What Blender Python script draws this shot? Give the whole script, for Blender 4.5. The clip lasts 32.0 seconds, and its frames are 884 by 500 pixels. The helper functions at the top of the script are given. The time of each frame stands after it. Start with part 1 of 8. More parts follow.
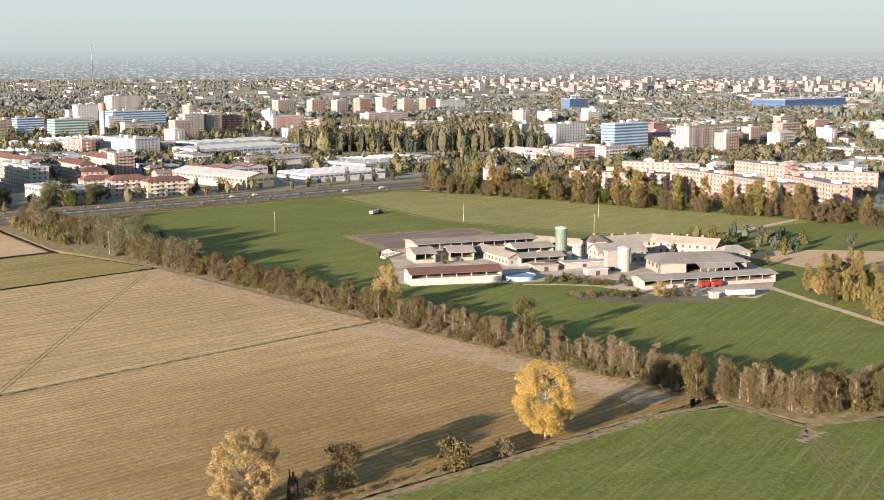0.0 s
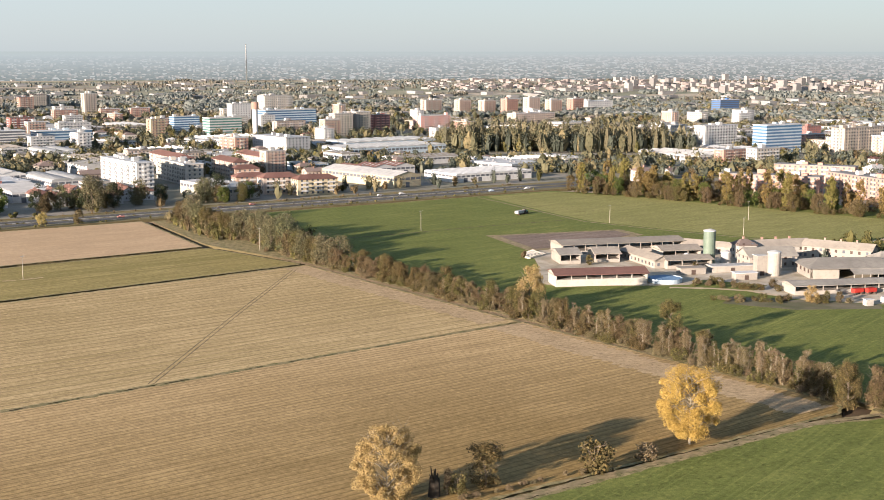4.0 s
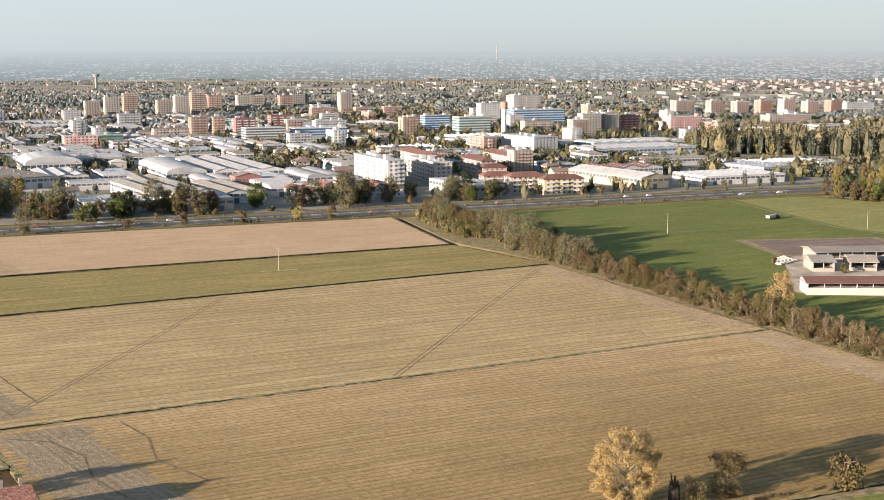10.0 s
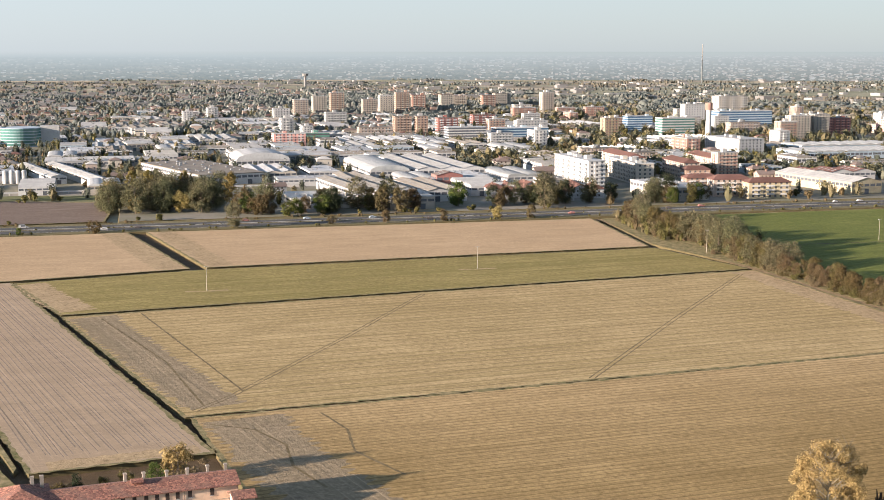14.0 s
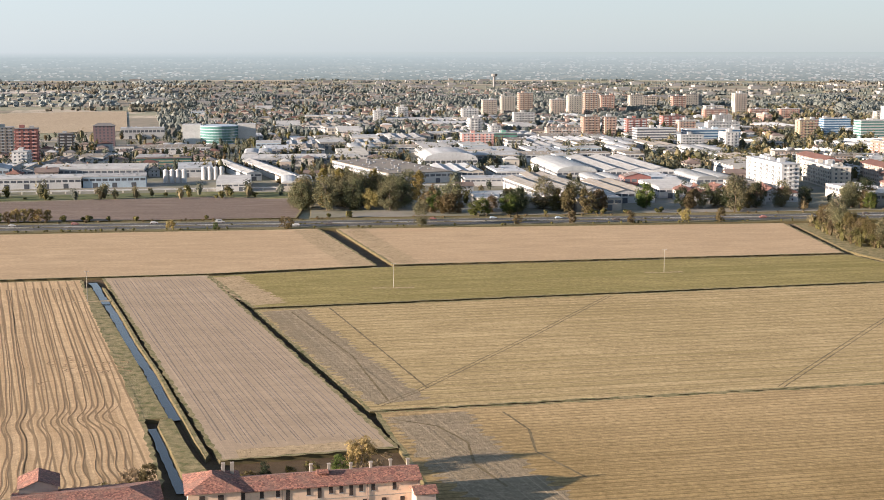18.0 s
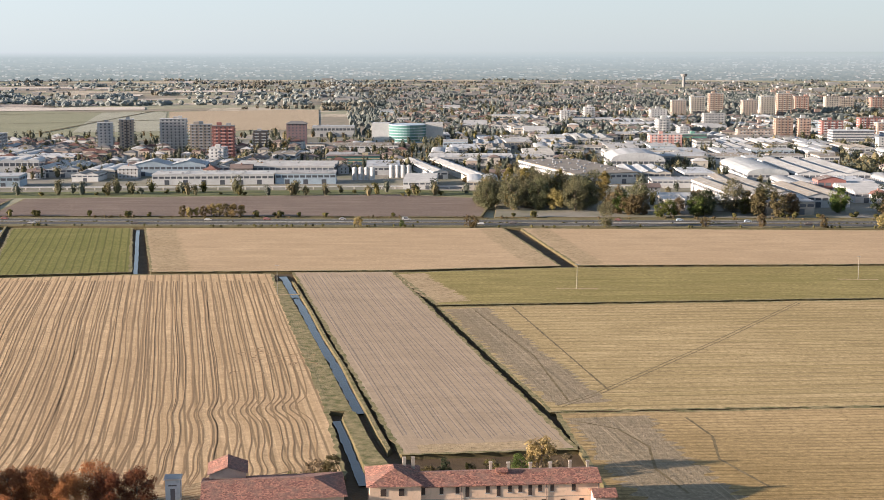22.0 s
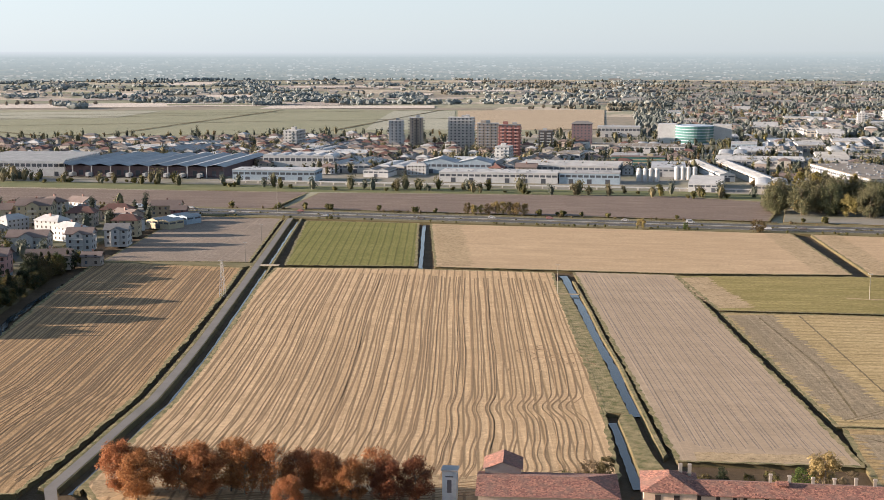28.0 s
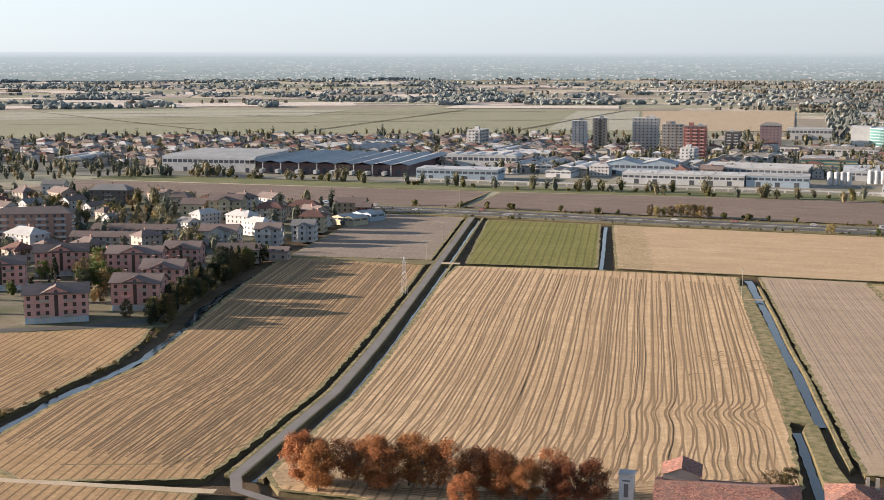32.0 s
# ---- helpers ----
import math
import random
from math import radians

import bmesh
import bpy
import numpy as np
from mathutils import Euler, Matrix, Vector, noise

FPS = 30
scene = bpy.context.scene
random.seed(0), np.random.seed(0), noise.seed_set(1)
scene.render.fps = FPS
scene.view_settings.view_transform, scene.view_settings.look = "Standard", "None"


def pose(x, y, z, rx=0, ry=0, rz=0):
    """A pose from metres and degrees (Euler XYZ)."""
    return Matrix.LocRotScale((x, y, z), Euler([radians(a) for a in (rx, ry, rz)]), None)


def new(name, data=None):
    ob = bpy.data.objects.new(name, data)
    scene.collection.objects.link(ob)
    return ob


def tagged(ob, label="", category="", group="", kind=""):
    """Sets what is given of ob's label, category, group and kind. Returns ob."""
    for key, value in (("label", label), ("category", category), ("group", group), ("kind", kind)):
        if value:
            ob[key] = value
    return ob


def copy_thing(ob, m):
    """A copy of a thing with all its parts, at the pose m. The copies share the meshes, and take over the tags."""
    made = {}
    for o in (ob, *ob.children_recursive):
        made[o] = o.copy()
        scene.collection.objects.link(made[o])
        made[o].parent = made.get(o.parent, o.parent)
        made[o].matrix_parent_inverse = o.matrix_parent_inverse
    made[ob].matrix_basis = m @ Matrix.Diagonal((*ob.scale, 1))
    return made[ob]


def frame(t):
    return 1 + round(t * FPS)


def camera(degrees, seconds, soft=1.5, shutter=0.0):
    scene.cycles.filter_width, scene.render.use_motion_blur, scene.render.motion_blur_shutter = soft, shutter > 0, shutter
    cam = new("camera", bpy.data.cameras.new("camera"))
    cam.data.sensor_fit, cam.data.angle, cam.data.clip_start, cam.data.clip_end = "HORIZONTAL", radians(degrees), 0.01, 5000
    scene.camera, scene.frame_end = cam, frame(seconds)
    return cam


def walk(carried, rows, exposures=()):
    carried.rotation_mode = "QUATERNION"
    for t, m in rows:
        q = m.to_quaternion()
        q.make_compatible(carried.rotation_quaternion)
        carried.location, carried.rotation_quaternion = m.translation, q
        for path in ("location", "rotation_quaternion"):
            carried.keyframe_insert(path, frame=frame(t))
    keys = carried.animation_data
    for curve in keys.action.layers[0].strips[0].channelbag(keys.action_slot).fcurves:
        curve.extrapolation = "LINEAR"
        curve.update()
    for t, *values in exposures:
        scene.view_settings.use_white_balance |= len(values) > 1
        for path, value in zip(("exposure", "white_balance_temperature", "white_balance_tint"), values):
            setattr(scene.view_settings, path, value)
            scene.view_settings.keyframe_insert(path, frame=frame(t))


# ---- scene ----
# The camera hovers at one point, 100 m up, and pans to its left.
cam = camera(36.99, 32.0, soft=0.65)
EYE = (0.0, 0.0, 100.0)
# seconds, yaw, pitch, lean
ROWS = [
    (0, -41.00, -8.52, 0.02), (0.5, -40.18, -8.52, 0.02), (1, -39.34, -8.52, 0.02), (1.5, -38.54, -8.52, 0.02), (2, -37.76, -8.52, 0.02),
    (2.5, -36.99, -8.52, 0.02), (3, -36.22, -8.52, 0.02), (3.5, -35.46, -8.52, 0.02), (5.5, -32.03, -8.52, 0.01), (6, -31.15, -8.52, 0.01),
    (6.5, -30.26, -8.52, 0.01), (7, -29.39, -8.52, 0.01), (7.5, -28.53, -8.52, 0.01), (8, -27.64, -8.52, 0.01), (8.5, -26.76, -8.52, 0.01),
    (9, -25.88, -8.52, 0.01), (9.5, -24.95, -8.52, 0.01), (10, -23.96, -8.52, 0.01), (10.5, -22.88, -8.52, 0.02), (11, -21.77, -8.52, 0.02),
    (11.5, -20.66, -8.52, 0.02), (12, -19.54, -8.52, 0.02), (12.5, -18.43, -8.51, 0.01), (13, -17.32, -8.51, 0.02), (13.5, -16.30, -8.51, 0.02),
    (14, -15.27, -8.52, 0.02), (14.5, -14.24, -8.52, 0.01), (16.5, -10.16, -8.51, 0.01), (17, -9.15, -8.51, 0.02), (17.5, -8.16, -8.51, 0.01),
    (18, -7.16, -8.51, 0.01), (18.5, -6.14, -8.51, 0.01), (19, -5.14, -8.51, 0.01), (19.5, -4.13, -8.51, 0.01), (20, -3.13, -8.51, 0.00),
    (20.5, -2.12, -8.51, 0.00), (21, -1.11, -8.51, 0.00), (21.5, -0.11, -8.51, 0.00), (22, 0.89, -8.52, 0.00), (22.5, 1.87, -8.52, 0.00),
    (23, 2.90, -8.52, 0.00), (23.5, 3.92, -8.52, 0.00), (24, 4.94, -8.52, 0.00), (24.5, 5.95, -8.52, -0.00), (25, 6.98, -8.52, 0.00),
    (25.5, 8.01, -8.52, -0.00), (27.5, 12.14, -8.52, -0.01), (28, 13.18, -8.52, -0.01), (28.5, 14.20, -8.52, -0.01), (29, 15.14, -8.52, -0.01),
    (29.5, 16.16, -8.52, -0.01), (30, 17.15, -8.52, -0.01), (30.5, 18.13, -8.52, -0.01), (31, 19.12, -8.52, -0.01), (31.5, 20.11, -8.52, -0.01),
    (32, 21.09, -8.52, -0.01),
]
walk(cam, [(t, pose(*EYE, 90 + pitch, 0, yaw) @ pose(0, 0, 0, 0, 0, lean)) for t, yaw, pitch, lean in ROWS])

# ---- light ----
SUN_TO = radians(12)         # the way the shadows fall, in the plan
SUN_UP = radians(10.6)
sun_data = bpy.data.lights.new("sun", "SUN")
sun_data.energy, sun_data.angle, sun_data.color = 7.6, radians(0.8), (1.0, 0.82, 0.68)
sun = new("sun", sun_data)
sun.rotation_mode = "QUATERNION"
sun.rotation_quaternion = Vector((math.cos(SUN_TO) * math.cos(SUN_UP), math.sin(SUN_TO) * math.cos(SUN_UP), -math.sin(SUN_UP))).to_track_quat("-Z", "Y")
world = bpy.data.worlds.new("sky")
scene.world = world
world.use_nodes = True
wn, wl = world.node_tree.nodes, world.node_tree.links
sky = wn.new("ShaderNodeTexSky")
sky.sky_type, sky.sun_disc = "NISHITA", False
sky.sun_elevation, sky.sun_rotation = radians(10.6), radians(258)
sky.altitude, sky.air_density, sky.dust_density, sky.ozone_density = 100, 1.0, 0.6, 2.5
wn["Background"].inputs[1].default_value = 0.105
# thin autumn haze: the sky's own colours, paled
pale = wn.new("ShaderNodeHueSaturation")
pale.inputs["Saturation"].default_value = 0.75
cool = wn.new("ShaderNodeMix")
cool.data_type, cool.blend_type = "RGBA", "MULTIPLY"
cool.inputs[0].default_value, cool.inputs[7].default_value = 1.0, (0.90, 0.96, 1.03, 1)
wl.new(sky.outputs[0], pale.inputs["Color"])
wl.new(pale.outputs[0], cool.inputs[6])
veil = wn.new("ShaderNodeMix")
veil.data_type = "RGBA"
# the haze is thick at the horizon and thins upwards
rise, height_of = wn.new("ShaderNodeMapRange"), wn.new("ShaderNodeSeparateXYZ")
rise.inputs[1].default_value, rise.inputs[2].default_value, rise.inputs[3].default_value, rise.inputs[4].default_value = 0.04, 0.5, 0.72, 0.06
# the haze brightens towards the low sun
to_sun, here = wn.new("ShaderNodeVectorMath"), wn.new("ShaderNodeTexCoord")
to_sun.operation = "DOT_PRODUCT"
to_sun.inputs[1].default_value = (-math.cos(SUN_TO), -math.sin(SUN_TO), 0)
wl.new(here.outputs["Generated"], to_sun.inputs[0])
glow = wn.new("ShaderNodeMapRange")
glow.inputs[1].default_value, glow.inputs[2].default_value, glow.inputs[3].default_value, glow.inputs[4].default_value = -1.0, 1.0, 0.74, 1.58
wl.new(to_sun.outputs["Value"], glow.inputs[0])
bright = wn.new("ShaderNodeVectorMath")
bright.operation = "SCALE"
bright.inputs[0].default_value = (2.64, 2.96, 3.34)
wl.new(glow.outputs[0], bright.inputs["Scale"])
wl.new(bright.outputs[0], veil.inputs[7])
wl.new(here.outputs["Generated"], height_of.inputs[0])
wl.new(height_of.outputs["Z"], rise.inputs[0])
wl.new(rise.outputs[0], veil.inputs[0])
wl.new(cool.outputs[2], veil.inputs[6])
wl.new(veil.outputs[2], wn["Background"].inputs[0])
scene.view_settings.exposure = 1.2


# ---- materials ----
def nodes_of(name):
    m = bpy.data.materials.new(name)
    m.use_nodes = True
    return m, m.node_tree.nodes, m.node_tree.links, m.node_tree.nodes["Principled BSDF"]


def mix(n, l, fac, a, b, mode="MIX"):
    k = n.new("ShaderNodeMix")
    k.data_type, k.blend_type = "RGBA", mode
    for slot, v in ((0, fac), (6, a), (7, b)):
        if isinstance(v, (int, float)):
            k.inputs[slot].default_value = v
        elif isinstance(v, tuple):
            k.inputs[slot].default_value = (*v, 1)
        else:
            l.new(v, k.inputs[slot])
    return k.outputs[2]


def ramp(n, l, value, a, b):
    k = n.new("ShaderNodeMapRange")
    l.new(value, k.inputs[0])
    k.inputs[1].default_value, k.inputs[2].default_value = a, b
    return k.outputs[0]


def noise_of(n, l, scale, detail=4, stretch=None, turn=0.0, rough=0.6):
    k, c, mp = n.new("ShaderNodeTexNoise"), n.new("ShaderNodeTexCoord"), n.new("ShaderNodeMapping")
    mp.inputs[2].default_value = (0, 0, turn)
    mp.inputs[3].default_value = stretch or (1, 1, 1)
    l.new(c.outputs["Object"], mp.inputs[0])
    l.new(mp.outputs[0], k.inputs["Vector"])
    k.inputs["Scale"].default_value, k.inputs["Detail"].default_value, k.inputs["Roughness"].default_value = scale, detail, rough
    return k.outputs[0]


def bump(n, l, b, height, distance, strength=1.0):
    k = n.new("ShaderNodeBump")
    k.inputs["Strength"].default_value, k.inputs["Distance"].default_value = strength, distance
    l.new(height, k.inputs["Height"])
    l.new(k.outputs[0], b.inputs["Normal"])


def plain(name, a, b, scale=0.5, fine=4.0, rough=0.8, metal=0.0, relief=0.0, spread=0.0, island=0.0):
    """Two colours mixed by broad and fine noise. spread: how far objects differ; island: how far loose pieces differ."""
    m, n, l, bs = nodes_of(name)
    broad, small = noise_of(n, l, scale), noise_of(n, l, fine)
    col = mix(n, l, ramp(n, l, broad, 0.35, 0.65), a, b)
    dark = tuple(0.72 * (x + y) / 2 for x, y in zip(a, b))
    col = mix(n, l, ramp(n, l, small, 0.5, 0.85), col, dark)
    if spread or island:
        hs = n.new("ShaderNodeHueSaturation")
        src = n.new("ShaderNodeNewGeometry").outputs["Random Per Island"] if island else n.new("ShaderNodeObjectInfo").outputs["Random"]
        k = n.new("ShaderNodeMapRange")
        l.new(src, k.inputs[0])
        w = island or spread
        k.inputs[3].default_value, k.inputs[4].default_value = 1 - w, 1 + w
        l.new(k.outputs[0], hs.inputs["Value"])
        if island:
            h = n.new("ShaderNodeMapRange")
            l.new(n.new("ShaderNodeObjectInfo").outputs["Random"], h.inputs[0])
            h.inputs[3].default_value, h.inputs[4].default_value = 0.5 - spread * 0.12, 0.5 + spread * 0.12
            l.new(h.outputs[0], hs.inputs["Hue"])
        l.new(col, hs.inputs["Color"])
        col = hs.outputs[0]
    l.new(col, bs.inputs["Base Color"])
    bs.inputs["Roughness"].default_value, bs.inputs["Metallic"].default_value = rough, metal
    bs.inputs["Specular IOR Level"].default_value = 0.25
    if relief:
        bump(n, l, bs, small, relief)
    return m


def leaves(name, a, b, c, island=0.35, spread=0.5):
    """Foliage: three colours by loose piece, a share of light passing through."""
    m, n, l, bs = nodes_of(name)
    r = n.new("ShaderNodeNewGeometry").outputs["Random Per Island"]
    col = mix(n, l, ramp(n, l, r, 0.1, 0.55), a, b)
    col = mix(n, l, ramp(n, l, r, 0.75, 1.0), col, c)
    hs = n.new("ShaderNodeHueSaturation")
    o = n.new("ShaderNodeObjectInfo").outputs["Random"]
    for slot, lo, hi, src in (("Hue", 0.5 - 0.05 * spread, 0.5 + 0.05 * spread, o), ("Value", 1 - island, 1 + island, r)):
        k = n.new("ShaderNodeMapRange")
        l.new(src, k.inputs[0])
        k.inputs[3].default_value, k.inputs[4].default_value = lo, hi
        l.new(k.outputs[0], hs.inputs[slot])
    l.new(col, hs.inputs["Color"])
    l.new(hs.outputs[0], bs.inputs["Base Color"])
    bs.inputs["Roughness"].default_value = 0.7
    bs.inputs["Specular IOR Level"].default_value = 0.15
    tr, mx = n.new("ShaderNodeBsdfTranslucent"), n.new("ShaderNodeMixShader")
    l.new(hs.outputs[0], tr.inputs[0])
    mx.inputs[0].default_value = 0.30
    l.new(bs.outputs[0], mx.inputs[1])
    l.new(tr.outputs[0], mx.inputs[2])
    l.new(mx.outputs[0], n["Material Output"].inputs[0])
    return m


def field(name, a, b, rows=None, turn=0.0, spacing=0.8, wander=2.0, contrast=0.5, lines=None, line_depth=0.5, patch=0.012, relief=0.06, clod=1.0, stalk_shade=None):
    """A field: two soil or crop colours in broad patches, drilled rows (colour rows) turned by `turn`,
    wheel lines every `lines` metres, clods and stalks."""
    m, n, l, bs = nodes_of(name)
    c, mp = n.new("ShaderNodeTexCoord"), n.new("ShaderNodeMapping")
    mp.inputs[2].default_value = (0, 0, turn)
    l.new(c.outputs["Object"], mp.inputs[0])
    # slow wandering of the rows
    wob = n.new("ShaderNodeTexNoise")
    wob.inputs["Scale"].default_value, wob.inputs["Detail"].default_value = 0.02, 1.5
    l.new(mp.outputs[0], wob.inputs["Vector"])
    off = n.new("ShaderNodeVectorMath")
    off.operation = "MULTIPLY_ADD"
    l.new(wob.outputs["Color"], off.inputs[0])
    off.inputs[1].default_value = (wander, wander, 0)
    l.new(mp.outputs[0], off.inputs[2])
    vec = off.outputs[0]
    broad, mid, small = noise_of(n, l, patch, 5), noise_of(n, l, 0.12, 5, (0.35, 1, 1) if rows else None, turn), noise_of(n, l, 1.6, 4)
    col = mix(n, l, ramp(n, l, broad, 0.38, 0.62), a, b)
    col = mix(n, l, ramp(n, l, mid, 0.35, 0.7), col, tuple(0.80 * x for x in a))
    # clods and stalk heaps
    clods = noise_of(n, l, 0.55, 5, None, 0, 0.75)
    col = mix(n, l, ramp(n, l, clods, 0.50, 0.30), col, tuple((1 - 0.5 * clod) * x for x in a))
    col = mix(n, l, ramp(n, l, clods, 0.54, 0.72), col, tuple(min(1, (1 + 0.28 * clod) * x) for x in b))
    col = mix(n, l, ramp(n, l, small, 0.55, 0.8), col, tuple(min(1, 1.22 * x) for x in b))
    # uneven streaks along the drilling
    if rows:
        for across, lo, hi, tone, amount in ((0.55, 0.56, 0.66, rows, 0.75 * contrast + 0.12), (1.1, 0.57, 0.7, tuple(min(1, 1.35 * x) for x in b), 0.2 if lines else 0.45)):
            sm, st = n.new("ShaderNodeMapping"), n.new("ShaderNodeTexNoise")
            sm.inputs[1].default_value, sm.inputs[3].default_value = (across * 17, 0, 0), (0.012, across, 1)
            l.new(vec, sm.inputs[0])
            l.new(sm.outputs[0], st.inputs["Vector"])
            st.inputs["Scale"].default_value, st.inputs["Detail"].default_value, st.inputs["Roughness"].default_value = 1.0, 2, 0.6
            k = n.new("ShaderNodeMath")
            k.operation = "MULTIPLY"
            l.new(ramp(n, l, st.outputs[0], lo, hi), k.inputs[0])
            k.inputs[1].default_value = amount
            col = mix(n, l, k.outputs[0], col, tone)
    height = small
    if rows:
        # drilled rows of uneven width: noise drawn out along the drilling
        rm, rw = n.new("ShaderNodeMapping"), n.new("ShaderNodeTexNoise")
        rm.inputs[3].default_value = (0.006 / spacing, 1.0 / spacing, 1)
        l.new(vec, rm.inputs[0])
        l.new(rm.outputs[0], rw.inputs["Vector"])
        rw.inputs["Scale"].default_value, rw.inputs["Detail"].default_value, rw.inputs["Roughness"].default_value = 1.0, 1.5, 0.55
        gate = n.new("ShaderNodeMath")
        gate.operation = "MULTIPLY"
        l.new(ramp(n, l, rw.outputs[0], 0.47, 0.60), gate.inputs[0])
        l.new(ramp(n, l, noise_of(n, l, 0.03, 4, (0.25, 1, 1), turn), 0.1, 0.6), gate.inputs[1])
        amount = n.new("ShaderNodeMath")
        amount.operation = "MULTIPLY"
        l.new(gate.outputs[0], amount.inputs[0])
        amount.inputs[1].default_value = contrast
        col = mix(n, l, amount.outputs[0], col, rows)
        add = n.new("ShaderNodeMath")
        l.new(rw.outputs[0], add.inputs[0])
        l.new(small, add.inputs[1])
        height = add.outputs[0]
    if lines:
        # narrow wheel lines: the crests of a slow wave
        w = n.new("ShaderNodeTexWave")
        w.bands_direction = "Y"
        w.inputs["Scale"].default_value = 0.314 / lines
        w.inputs["Distortion"].default_value, w.inputs["Detail"].default_value, w.inputs["Detail Scale"].default_value = 0.35, 2, 0.12
        l.new(vec, w.inputs["Vector"])
        k = n.new("ShaderNodeMath")
        k.operation = "MULTIPLY"
        l.new(ramp(n, l, w.outputs[1], 0.84, 0.97), k.inputs[0])
        k.inputs[1].default_value = line_depth
        col = mix(n, l, k.outputs[0], col, tuple(0.32 * x for x in a))
    if stalk_shade:
        # shade between the stalks painted in: tone darkens the field from y0 to y1
        y0, y1, tone, share = stalk_shade
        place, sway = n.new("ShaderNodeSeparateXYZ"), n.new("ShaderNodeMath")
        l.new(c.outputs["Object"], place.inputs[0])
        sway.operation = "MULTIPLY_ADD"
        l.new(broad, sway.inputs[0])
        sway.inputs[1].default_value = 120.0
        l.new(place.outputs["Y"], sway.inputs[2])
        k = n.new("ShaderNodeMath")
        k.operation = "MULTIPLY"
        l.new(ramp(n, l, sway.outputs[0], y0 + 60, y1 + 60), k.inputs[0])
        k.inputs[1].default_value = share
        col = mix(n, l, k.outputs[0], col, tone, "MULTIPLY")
    l.new(col, bs.inputs["Base Color"])
    bs.inputs["Roughness"].default_value = 0.95
    bs.inputs["Specular IOR Level"].default_value = 0.1
    bump(n, l, bs, height, relief)
    return m


STRAW = field("stubble_near", (0.465, 0.335, 0.178), (0.54, 0.395, 0.216), (0.25, 0.175, 0.085), -0.078, 1.3, 0.5, 0.35, lines=2.6, line_depth=0.48, stalk_shade=(430, 225, (0.53, 0.50, 0.36), 1.0))
OLIVE = field("stubble_weedy", (0.385, 0.285, 0.143), (0.47, 0.355, 0.19), (0.22, 0.17, 0.068), -0.085, 1.6, 0.6, 0.45, lines=5.0, line_depth=0.36)
GREENISH = field("young_crop_pale", (0.255, 0.205, 0.078), (0.31, 0.25, 0.103), (0.15, 0.132, 0.04), -0.1, 2.4, 1.0, 0.5)
TAN = field("stubble_tan", (0.425, 0.305, 0.185), (0.475, 0.345, 0.212), (0.365, 0.255, 0.150), -0.05, 4.0, 2, 0.3, clod=0.6)
STRIPED = field("stubble_striped", (0.49, 0.343, 0.196), (0.57, 0.405, 0.24), (0.30, 0.20, 0.105), 1.354, 1.7, 1.0, 0.45, lines=3.5, line_depth=0.7, clod=0.7)
STRIPED_W = field("stubble_striped_ochre", (0.365, 0.24, 0.125), (0.42, 0.28, 0.15), (0.21, 0.133, 0.067), 1.314, 1.4, 1.0, 0.45, lines=2.9, line_depth=0.75, clod=0.7)
PINK = field("rolled_soil", (0.355, 0.270, 0.186), (0.39, 0.298, 0.206), (0.318, 0.242, 0.164), 1.354, 1.6, 0.5, 0.3, relief=0.03, clod=0.3)
GREY = field("rolled_soil_grey", (0.235, 0.19, 0.15), (0.265, 0.215, 0.17), (0.21, 0.165, 0.125), 1.36, 2.5, 1, 0.3, relief=0.03)
BROWN = field("ploughed_soil", (0.185, 0.142, 0.115), (0.235, 0.182, 0.147), (0.135, 0.10, 0.08), -0.04, 3.0, 2, 0.6, relief=0.12)
CROP = field("green_crop", (0.122, 0.145, 0.036), (0.172, 0.182, 0.052), (0.084, 0.106, 0.024), -0.35, 2.2, 2, 0.3, relief=0.12, patch=0.02)
CROP_SOFT = field("green_crop_soft", (0.215, 0.208, 0.072), (0.265, 0.247, 0.092), (0.172, 0.172, 0.054), -0.2, 3.0, 3, 0.3, relief=0.05)
# crop of the distance, its green paled with painted haze
CROP_HAZED = field("green_crop_hazed", (0.25, 0.25, 0.165), (0.30, 0.29, 0.195), (0.21, 0.215, 0.135), -0.2, 3.0, 3, 0.3, relief=0.05)
CROP_STRIPED = field("green_crop_striped", (0.178, 0.172, 0.052), (0.215, 0.198, 0.068), (0.12, 0.125, 0.033), 1.34, 2.0, 1, 0.4, lines=4.0, line_depth=0.5)
MARGIN = plain("grassy_margin", (0.30, 0.235, 0.125), (0.10, 0.10, 0.034), 0.35, 1.6, 0.95, relief=0.2)
BANK = plain("bank_grass", (0.075, 0.060, 0.028), (0.11, 0.088, 0.042), 0.15, 1.5, 0.95, relief=0.2)
VERGE = plain("verge_grass", (0.125, 0.108, 0.045), (0.175, 0.145, 0.07), 0.08, 1.2, 0.95, relief=0.1)
WEEDY = plain("weedy_dirt", (0.30, 0.225, 0.135), (0.13, 0.115, 0.05), 0.35, 1.2, 0.95, relief=0.1)
DIRT = plain("dirt_track", (0.38, 0.30, 0.20), (0.46, 0.37, 0.26), 0.2, 1.5, 0.95, relief=0.05)
ASPHALT = plain("asphalt", (0.062, 0.060, 0.058), (0.088, 0.085, 0.080), 0.1, 2.0, 0.85)
LANE = plain("lane_asphalt_pale", (0.15, 0.14, 0.128), (0.185, 0.172, 0.157), 0.1, 2.0, 0.9)
CITY_GROUND = plain("city_ground", (0.24, 0.22, 0.19), (0.15, 0.145, 0.09), 0.02, 0.3, 0.9)

WHITE_LINE = plain("road_marking", (0.55, 0.53, 0.5), (0.48, 0.46, 0.43), 0.2, 2, 0.8)


